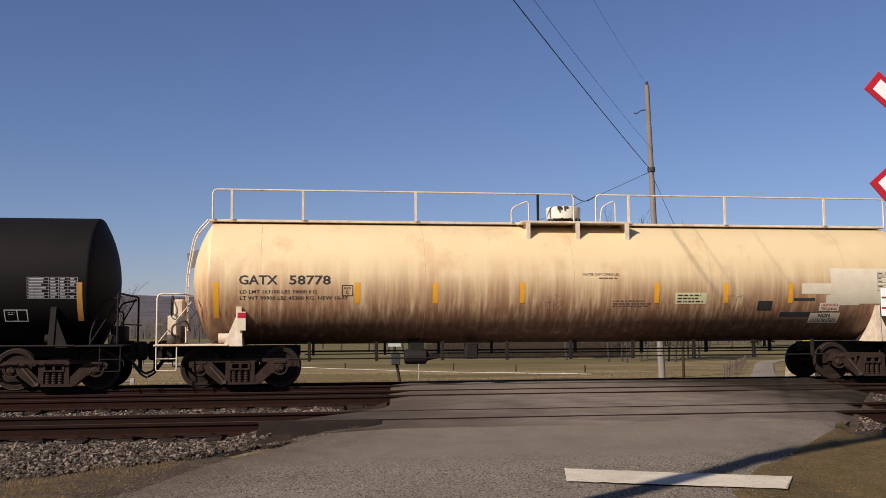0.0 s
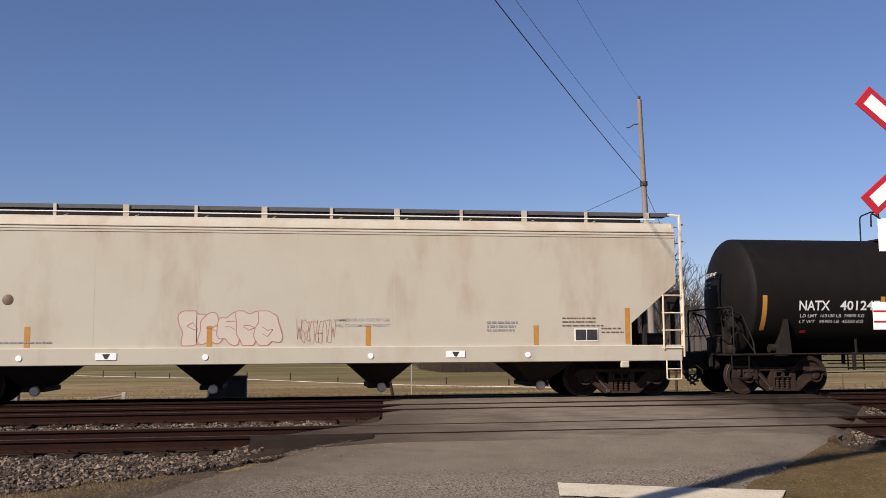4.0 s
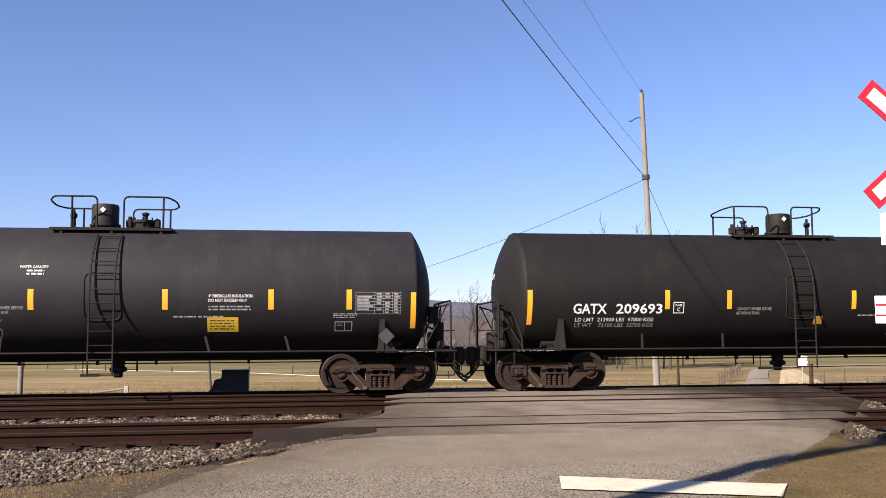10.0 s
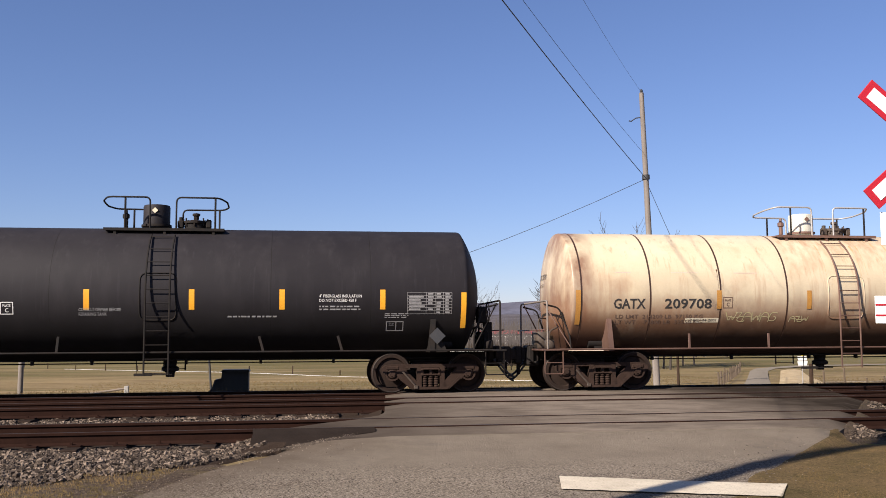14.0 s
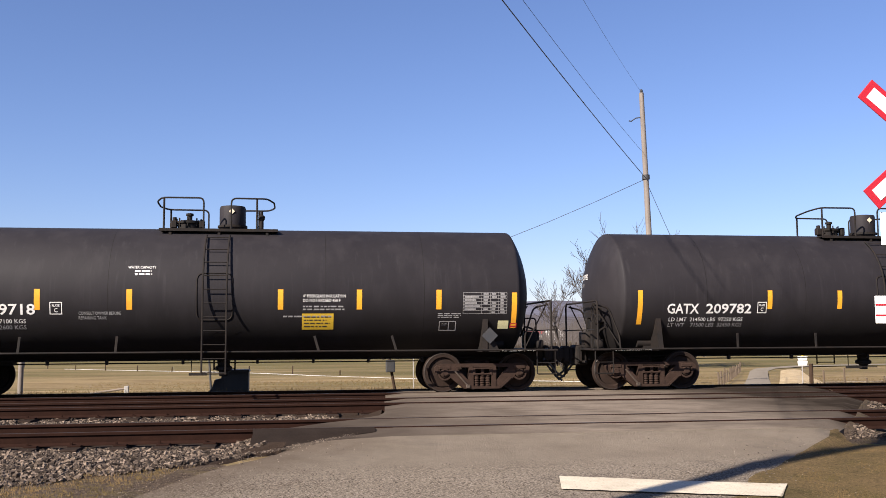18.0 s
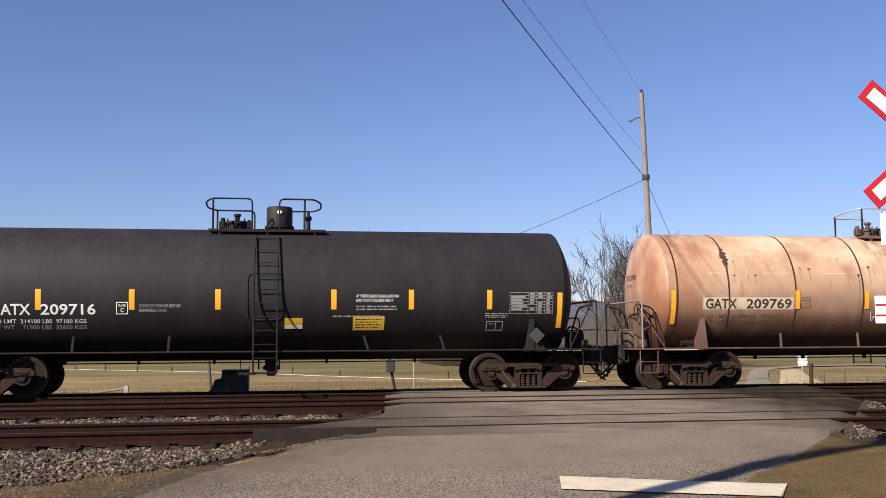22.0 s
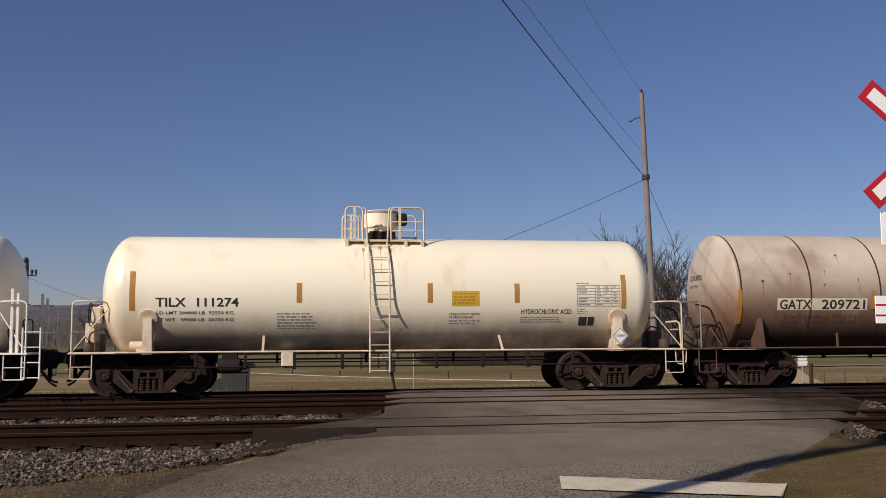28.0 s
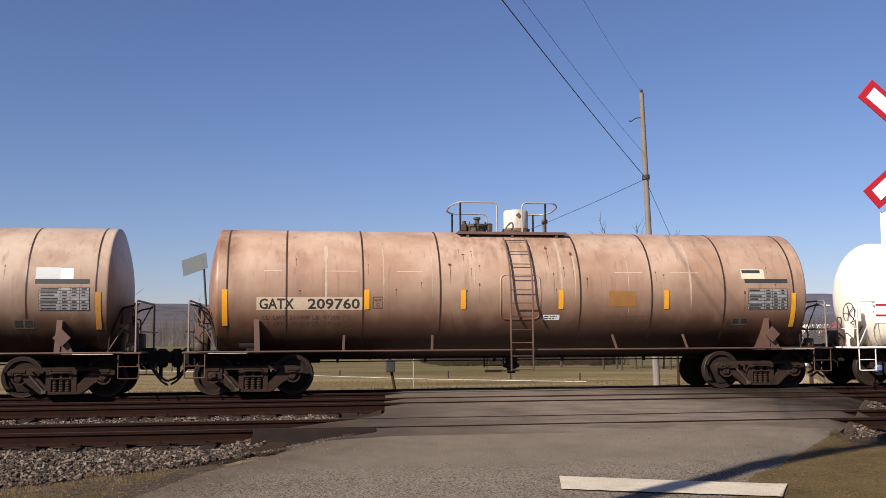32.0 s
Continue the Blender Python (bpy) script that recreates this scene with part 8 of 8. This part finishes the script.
def small_sign(x, y, z0, board_z, size, tabs, label, five=False):
    s = thing("road_sign", label, "road sign", m=pose(x, y, z0))
    part("post", Geo().box(-.016, .016, -.016, .016, -.2, board_z + size, .004), M["grey_steel"], s)
    if five:        # a five-sided board over a tapered tab
        part("board", Geo().prism([(size * .95 * math.sin(k * 1.2566), board_z + size * math.cos(k * 1.2566)) for k in range(5)], -.035, -.022), M["yellow_sign"], s, "yellow five-sided board")
    else:
        part("board", Geo().prism([(0, board_z - size), (size, board_z), (0, board_z + size), (-size, board_z)], -.035, -.022), M["yellow_sign"], s, "yellow diamond board")
    for a, b in tabs:
        w = .14 if five else .19
        part("tab", Geo().prism([(-w * .8, a), (w * .8, a), (w, b), (-w, b)], -.035, -.022), M["sign_white"], s, "white tab under the board")


small_sign(3.72, 31, -.62, 1.87, .19, [(1.50, 1.69)], "small yellow five-sided sign on a thin pale post", True)
small_sign(17.16, 31, -.65, 1.47, .24, [(1.09, 1.24), (.92, 1.07)], "yellow diamond sign with white tabs on a post")

# line-side cabinet
cbx = thing("signal_cabinet", "dark grey line-side cabinet on the ballast", "signal cabinet", m=pose(-1.72, 27.6, -.42))
part("body", Geo().prism([(-.40, 0), (.40, 0), (.40, .80), (-.32, .80)], -.3, .3), M["box_dark"], cbx)
part("side_box", Geo().prism([(-.78, 0), (-.40, 0), (-.34, .62), (-.52, .58), (-.60, .34), (-.70, .26)], -.25, .25), M["box_dark"], cbx, "lower sloped side box")
part("lid", Geo().prism([(-.36, .80), (.43, .80), (.40, .86), (-.30, .86)], -.34, .34), M["box_dark"], cbx)
part("door", Geo().box(-.28, .34, -.315, -.30, .08, .72, .004), M["box_dark"], cbx)

# dark posts, fences
def post(x, y, h, r, material, label, lean=0.0):
    z = ground_z(x, y)
    tagged(new("fence_post", Geo().tube([(x, y, z - .3), (x + lean, y, z + h)], r, 7).mesh("fence_post", material, 40)), label, "fence post", "field fence posts")


post(12.35, 30.2, 1.45, .045, M["post_dark"], "thin dark wooden post")
post(17.25, 30.6, .95, .07, M["post_dark"], "thick dark wooden fence post")
rr = random.Random(3)
fence = thing("road_fence", "low grey wooden fence along the lane", "fence", "field fences")
for i in range(16):
    t = i / 15
    x, y = 18.5 + 15.2 * t, 40.6 + 29.5 * t
    z = ground_z(x, y)
    part("post", Geo().tube([(x, y, z - .2), (x + rr.uniform(-.05, .05), y, z + rr.uniform(.6, .8))], .05, 6), M["post_mid"], fence)
    if i:
        for h in (.45,):
            part("rail", Geo().tube([(px, py, ground_z(px, py) + h), (x, y, z + h)], .014, 5), M["post_wood"], fence)
    px, py = x, y
fence = thing("field_fence", "low pale wooden fence at the field edge", "fence", "field fences")
for i in range(14):
    x, y = 19.4 + i * .75, 33.5 - i * .12
    z = ground_z(x, y)
    part("post", Geo().tube([(x, y, z - .2), (x + rr.uniform(-.08, .08), y, z + rr.uniform(.5, .95))], .04, 6), M["post_mid"], fence)
    if i:
        part("rail", Geo().tube([(px, py, ground_z(px, py) + .4), (x, y, z + .4)], .02, 5), M["post_wood"], fence)
    px, py = x, y
for i in range(14):
    t = i / 13
    post(-24 + 44 * t, 99 - 47 * t, rr.uniform(.35, .6), .045, M["post_dark"], "small dark field fence post")
gate = thing("low_gate", "low pale pipe barrier by the tracks", "barrier", m=pose(-5.05, 30.2, -.62))
part("post", Geo().box(-.06, .06, -.06, .06, -.2, .52, .01), M["grey_steel"], gate)
part("bar", Geo().tube([(-2.3, 0, .13), (-.05, 0, .44)], .035, 8), M["post_wood"], gate)
part("bar", Geo().tube([(-2.3, .1, .08), (-.05, .1, .25)], .03, 8), M["post_mid"], gate)


# trees
def grow(g, p, d, length, r, depth, rnd, up=.25):
    """Limbs that fork and taper."""
    n = 3
    pts = [p]
    q, dd = p.copy(), d.copy()
    for _ in range(n):
        dd = (dd + Vector((rnd.uniform(-.22, .22), rnd.uniform(-.22, .22), rnd.uniform(-.05, up * .4)))).normalized()
        q = q + dd * (length / n)
        pts.append(q.copy())
    r = max(r, .017)
    g.tube(pts, r, 5 if depth > 1 else 3, caps=False, r2=max(.012, r * .55))
    if depth <= 0:
        return
    k = rnd.choice((2, 3, 3)) if depth > 1 else rnd.choice((3, 4))
    for i in range(k):
        t = rnd.uniform(.35, 1.0) if i else 1.0
        a = pts[min(n, int(t * n))]
        e = (dd + Vector((rnd.uniform(-.75, .75), rnd.uniform(-.75, .75), rnd.uniform(-.1, .45)))).normalized()
        grow(g, a, e, length * rnd.uniform(.55, .8), r * .52, depth - 1, rnd, up)


def bare_tree(x, y, h, seed, r=.2, depth=4, label="leafless grey-brown tree with fine twigs", group="bare trees by the road", upright=False):
    rnd = random.Random(seed)
    z = ground_z(x, y)
    t = thing("tree", label, "tree", group, m=pose(x, y, z))
    trunk, crown = Geo(), Geo()
    top = Vector((rnd.uniform(-.5, .5), rnd.uniform(-.5, .5), h * .42))
    mid = Vector((top.x * .3, top.y * .3, h * .2))
    trunk.tube([(0, 0, -.4), mid, top], r, 8, r2=r * .6)
    for i in range(rnd.choice((4, 5, 6))):
        a = mid.lerp(top, rnd.uniform(.3, 1))
        sp = .35 if upright else .7
        e = Vector((rnd.uniform(-sp, sp), rnd.uniform(-sp, sp), 1)).normalized()
        grow(crown, a, e, h * rnd.uniform(.24, .34), r * .5, depth - 1, rnd)
    part("trunk", trunk, M["bark"], t)
    part("crown", crown, M["bark"], t, "bare branches")
    return t


for i, (x, y, h, u) in enumerate(((25.4, 78, 9.6, 0), (27.2, 80, 11.4, 1), (28.6, 79, 11.4, 1), (29.8, 81, 11.0, 1), (31.4, 80, 9.6, 1), (33.6, 84, 9.0, 0), (36.5, 88, 8.6, 0), (38.5, 90, 8.0, 0), (24.0, 86, 8.0, 0), (26.3, 76, 9.5, 1), (30.6, 76.5, 10.5, 1))):
    bare_tree(x, y, h, 100 + i, .09 + .01 * (i % 3), 5, upright=bool(u))
for i, (x, y, h) in enumerate(((-1.0, 160, 12.5), (3.5, 165, 10.5), (11.5, 130, 12.5), (13.8, 133, 11.0), (9.3, 136, 10.0), (-34, 190, 12), (-40, 200, 11), (6, 150, 9.5), (-18, 175, 10), (-8, 170, 10.5), (17, 140, 10), (26, 145, 12), (28, 150, 9), (21, 143, 9), (9.5, 128, 12.5))):
    bare_tree(x, y, h, 200 + i, .15, 4, "leafless tree far across the field", "distant bare trees")


def spruce(x, y, h, seed):
    rnd = random.Random(seed)
    z = ground_z(x, y)
    t = thing("tree", "tall dark green spruce tree with drooping limbs", "tree", "dark spruces", m=pose(x, y, z))
    part("trunk", Geo().tube([(0, 0, -.3), (.1, 0, h * .5), (0, 0, h)], .28, 8, r2=.03), M["bark"], t)
    g = Geo()
    k = h * .12
    while k < h * .99:
        w = (h - k) * .36 * rnd.uniform(.6, 1.2) + .35
        for i in range(rnd.choice((5, 6, 7))):
            a = rnd.uniform(0, 6.283)
            L = w * rnd.uniform(.6, 1.1)
            for j in range(7):
                f = (j + .6) / 7
                cx, cy, cz = L * f * math.cos(a), L * f * math.sin(a), k - L * f * .28 + .12 * f * f * L
                s = .34 * (1 - .55 * f) * rnd.uniform(.7, 1.3)
                b = a + rnd.uniform(-.9, .9)
                q = len(g.v)
                g.v += [(cx, cy, cz + .1), (cx + s * math.cos(b + 1.3), cy + s * math.sin(b + 1.3), cz - .14), (cx + 1.6 * s * math.cos(b), cy + 1.6 * s * math.sin(b), cz - .2), (cx + s * math.cos(b - 1.3), cy + s * math.sin(b - 1.3), cz - .12)]
                g.f += [(q, q + 1, q + 2), (q, q + 2, q + 3)]
        k += rnd.uniform(.22, .42)
    part("crown", g, M["needles"], t, "dark green needled boughs", smooth=0)
    return t


spruce(74.5, 150, 15.6, 1)
spruce(77.5, 154, 11.0, 2)
for i, (x, y, h) in enumerate(((55, 128, 11.5), (57.5, 131, 10.5), (60, 129, 9.5), (52.5, 133, 9))):
    bare_tree(x, y, h, 300 + i, .17, 4)


# far woods, a mass of bare stems
def woods(name, n, x0, x1, y0, y1, h0, h1, seed, label, wr=(.25, .7), material="woods", lean=2.2):
    rnd = random.Random(seed)
    v, f = [], []
    for _ in range(n):
        x, y = rnd.uniform(x0, x1), rnd.uniform(y0, y1)
        z, h, w = ground_z(x, y) - .3, rnd.uniform(h0, h1), rnd.uniform(*wr)
        for j in range(6):
            a, dx = rnd.uniform(.0, .55) * h, rnd.uniform(-lean, lean)
            k = len(v)
            xx = x + (rnd.uniform(-.5, .5) if j else 0)
            top = h * (rnd.uniform(.6, 1.0) if j else 1)
            bx = dx if j else 0
            b0 = a if j else 0
            ww = w * (.5 if j else 1)
            v += [(xx - ww / 2, y, z + b0), (xx + ww / 2, y, z + b0), (xx + bx + ww * .14, y + .2, z + top), (xx + bx - ww * .14, y + .2, z + top)]
            f.append((k, k + 1, k + 2, k + 3))
    me = bpy.data.meshes.new(name)
    me.from_pydata(v, [], f)
    me.materials.append(M[material])
    return tagged(new(name, me), label, "woods", kind="stuff")


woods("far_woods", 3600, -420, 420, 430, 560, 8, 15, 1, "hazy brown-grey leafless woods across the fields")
woods("far_woods", 800, 95, 300, 250, 330, 5, 10, 2, "brown leafless thicket behind the houses")
woods("roadside_thicket", 150, 52.5, 65, 156, 164, 9, 20, 22, "dense upright leafless stems beside the lane", (.07, .18), "stems", 1.4)
woods("far_thicket", 700, 25, 110, 225, 255, 2.5, 8, 12, "bare brown thicket before the farm sheds", (.10, .28))
woods("hedge_row", 1300, 14, 33, 92, 112, .8, 2.6, 5, "dark bare brush beside the lane", (.05, .16), "hedge")
woods("hedge_row", 260, 36, 130, 170, 215, 2.5, 6, 3, "bare brown hedge and bushes along the lane", (.12, .35))


# hills
def ridge(name, y, xs, zf, material, label):
    g = Geo()
    rows = 7
    for j in range(rows):
        for x in xs:
            top = zf(x)
            t = j / (rows - 1)
            g.v.append((x, y - 500 * (1 - t), -2 + (top + 2) * t ** .8 + 4 * noise.noise((x * .01, t * 3, y * .01)) * t))
    for x in xs:
        g.v.append((x, y + 600, -2))
    n = len(xs)
    g.f = [(j * n + i, j * n + i + 1, (j + 1) * n + i + 1, (j + 1) * n + i) for j in range(rows) for i in range(n - 1)]
    return tagged(new(name, g.mesh(name, material, 180)), label, "hill", kind="structure")


hx = list(range(-3200, 3400, 40))
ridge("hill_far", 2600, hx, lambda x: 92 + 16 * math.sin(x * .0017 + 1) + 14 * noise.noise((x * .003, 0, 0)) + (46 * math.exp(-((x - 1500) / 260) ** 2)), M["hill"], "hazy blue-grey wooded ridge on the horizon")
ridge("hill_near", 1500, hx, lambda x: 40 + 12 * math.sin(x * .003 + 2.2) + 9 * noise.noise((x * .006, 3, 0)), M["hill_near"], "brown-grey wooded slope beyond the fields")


# houses
def house(x, y, w, d, h, wall, roof, label, turn=0):
    p = thing("house", label, "house", "distant farm houses", m=pose(x, y, ground_z(x, y), 0, 0, turn))
    part("wall", Geo().box(-w / 2, w / 2, -d / 2, d / 2, -.3, h, .02), wall, p)
    g = Geo().prism([(-w / 2 - .3, h), (w / 2 + .3, h), (0, h + w * .38)], -d / 2 - .3, d / 2 + .3)
    part("roof", g, roof, p)
    for k in (-1, 1):
        wd = part("window", Geo().box(k * w * .22 - .5, k * w * .22 + .5, -d / 2 - .06, -d / 2, h * .35, h * .75), M["box_dark"], p, "dark window")
        part("frame", Geo().box(k * w * .22 - .6, k * w * .22 + .6, -d / 2 - .05, -d / 2 - .01, h * .75, h * .80), M["sign_white"], wd)
    part("door", Geo().box(-.5, .5, -d / 2 - .06, -d / 2, 0, h * .7), M["post_wood"], p)


house(160.2, 280, 9, 8, 3.2, M["sign_white"], M["snow"], "white gabled farm house with pale roof", 25)
house(158.5, 262, 12, 8, 2.9, M["woods"], M["red_roof"], "long low farm building with a red roof", 0)
house(128, 240, 8, 7, 3.0, M["sign_white"], M["hill"], "small white distant house", -15)
barn = thing("barn", "long low pale farm shed with a thin red roof", "barn", "distant farm houses", m=pose(58.5, 262, ground_z(58.5, 262), 0, 0, -8))
part("wall", Geo().box(-9, 9, -4, 4, -.3, 4.0, .02), M["snow"], barn)
part("roof", Geo().sweep([(-4.5, 3.95), (4.5, 3.95), (0, 5.0)], -9.4, 9.4), M["barn_red"], barn, "red sheet roof")
for k in range(7):
    part("door", Geo().box(-8 + k * 2.4, -6.6 + k * 2.4, -4.06, -4.0, 0, 3.1), M["box_dark"], barn, "dark shed opening")
house(74, 275, 6, 6, 3.0, M["sign_white"], M["snow"], "small white distant house with a pale roof", 20)
house(45, 290, 5, 5, 2.6, M["snow"], M["hill"], "small pale distant house with a grey roof", -10)
house(64, 330, 4, 4, 2, M["sign_white"], M["snow"], "small white house below the woods", 15)


# grass tufts on the verges
def tufts(name, n, xr, yr, label, hs, seed, keep):
    rnd = random.Random(seed)
    v, f = [], []
    for _ in range(n):
        x, y = rnd.uniform(*xr), rnd.uniform(*yr)
        if not keep(x, y, rnd):
            continue
        z = sheet_z(x, y) - .01
        for _b in range(5):
            a, h = rnd.uniform(0, 6.283), rnd.uniform(*hs)
            bx, by = x + rnd.uniform(-.03, .03), y + rnd.uniform(-.03, .03)
            w, lean = rnd.uniform(.003, .007), rnd.uniform(.2, 1.1) * h
            k = len(v)
            v += [(bx - w, by, z), (bx + w, by, z), (bx + lean * math.cos(a), by + lean * math.sin(a), z + h)]
            f.append((k, k + 1, k + 2))
    me = bpy.data.meshes.new(name)
    me.from_pydata(v, [], f)
    me.materials.append(M["grass"])
    return tagged(new(name, me), label, "grass", kind="stuff")


tufts("verge_grass", 16000, (5.2, 11), (8.2, 13.0), "short dry tan grass on the verge", (.012, .042), 4, lambda x, y, r: x > road_x(y)[1] + .1 + .5 * r.random() ** 2)
tufts("verge_grass", 5000, (-7, -1), (9.5, 11.9), "sparse dry grass on the sandy verge", (.02, .06), 5, lambda x, y, r: x < road_x(y)[0] - .2 and r.random() < .7)
tufts("field_edge_grass", 9000, (-14, 26), (26.4, 31), "dry tan weeds beyond the far track", (.08, .3), 6, lambda x, y, r: not (8 < x < 15))

tufts("field_grass", 9000, (-12, 34), (31, 62), "tan and brown grass in the near field", (.03, .09), 16, lambda x, y, r: abs(x - np.interp(y, [26, 32, 43, 70], [10.9, 14.6, 21.6, 35.3])) > 1.6)

# dry turf beside the road on the sign's side
g = Geo()
for j in range(18):
    y = 7.0 + j * .385
    r0 = road_x(y)[1]
    for i in range(19):
        x = r0 - .38 + 7.6 * (i / 18) ** 1.6
        z = ground_z(x, y) + .014 + .02 * noise.noise((x * 1.5, y * 1.5, 2)) - (.06 if j == 17 else 0)
        z = road_z(y) - .09 if i == 0 else (max(z, road_z(y) - .045) if i < 4 else z)
        g.v.append((x + (.25 * noise.noise((y * 2.2, 0, 8)) if i < 3 else 0), y, z))
g.f = [(j * 19 + i, j * 19 + i + 1, (j + 1) * 19 + i + 1, (j + 1) * 19 + i) for j in range(17) for i in range(18)]
tagged(new("verge_turf", g.mesh("verge_turf", M["verge"], 60)), "short dry brown turf beside the road", "grass verge", kind="structure")
# sandy verge between the road and the ballast
g = Geo()
for j in range(14):
    y = 8.0 + j * .3
    for i in range(25):
        e = road_x(y)[0]
        x = -12 + (e - .35 + 12) * i / 22 if i < 23 else e + (-.05, .3)[i - 23]
        z = sheet_z(min(x, e - .5), y) + .012 + .012 * noise.noise((x * 2, y * 2, 9))
        z = (z, road_z(y) - .012 + .02 * noise.noise((x * 3, y * 2, 1)), road_z(y) - .05)[max(0, i - 22)]
        g.v.append((x, y, z - (.05 if j == 0 else 0)))
g.f = [(j * 25 + i, j * 25 + i + 1, (j + 1) * 25 + i + 1, (j + 1) * 25 + i) for j in range(13) for i in range(24)]
tagged(new("verge_dirt", g.mesh("verge_dirt", M["dirt"], 60)), "sandy brown dirt verge with sparse dry grass", "dirt verge", kind="structure")
rnd2 = random.Random(9)
v, f = [], []
for _ in range(6000):      # grit washed over the road's edges
    x, y = rnd2.uniform(-3.5, 7), rnd2.uniform(8.2, 13.3)
    l, r = road_x(y)
    dist = min(abs(x - l), abs(x - r))
    if rnd2.random() > math.exp(-dist * 1.6):
        continue
    s = rnd2.uniform(.003, .010)
    z = (road_z(y) - low_corner(x, y) if l < x < r else sheet_z(x, y)) + .012
    k = len(v)
    for p in STONE:
        v.append((x + p[0] * s * rnd2.uniform(.6, 1.2), y + p[1] * s * rnd2.uniform(.6, 1.2), z + p[2] * s * .7))
    f += [tuple(a + k for a in t) for t in STONE_F]
for j in range(9500):      # pale gravel on the near asphalt and along its upper edge
    if j < 420:
        t = rnd2.random()
        x, y = -.6 + 1.4 * t + rnd2.gauss(0, .04), 12.85 + .85 * t + rnd2.gauss(0, .07)
        s, z = rnd2.uniform(.004, .012) * (1.2 - .7 * t), road_z(y) + .012 - low_corner(x, y)
    else:
        x, y = rnd2.uniform(-2.2, 6.5), 7.6 + 3.9 * rnd2.random()
        l, r = road_x(y)
        if not l - .3 < x < r or rnd2.random() > math.exp(-max(0, x - l) * .28) * (1 if y < 11 else .4):
            continue
        s, z = rnd2.uniform(.003, .0085), road_z(y) + .012
    k = len(v)
    for p in STONE:
        v.append((x + p[0] * s * rnd2.uniform(.6, 1.3), y + p[1] * s * rnd2.uniform(.6, 1.3), z + p[2] * s * .7))
    f += [tuple(a + k for a in t) for t in STONE_F]
me = bpy.data.meshes.new("road_grit")
me.from_pydata(v, [], f)
me.materials.append(M["grit"])
tagged(new("road_grit", me), "loose pale grit along the road edges", "gravel", kind="stuff")


# ---------- what moves ----------
def travel(t):
    """Metres that the train has rolled by t seconds."""
    ts = np.linspace(0, t, 400)
    v = np.interp(ts, [0, 4, 8, 12, 16, 20, 23, 25.5, 27.5, 30, 32], [8.538, 8.509, 8.476, 8.502, 8.521, 8.486, 8.456, 8.458, 8.44, 8.397, 8.377])
    return float(np.sum((v[1:] + v[:-1]) / 2 * np.diff(ts)))


def motions():
    steps = [(t, travel(t)) for t in range(33)]
    turn = [(k / 15, math.degrees(travel(k / 15) / .4572)) for k in range(481)]
    for car, x in TRAIN:
        walk(car, [(t, pose(x + s, TRAIN_Y, 0)) for t, s in steps])
        for o in car.children:
            if o.name.startswith("wheelset"):
                px, z0 = o.location.x, o.location.z
                walk(o, [(t, pose(px, 0, z0, 0, a % 360, 0)) for t, a in turn])


motions()
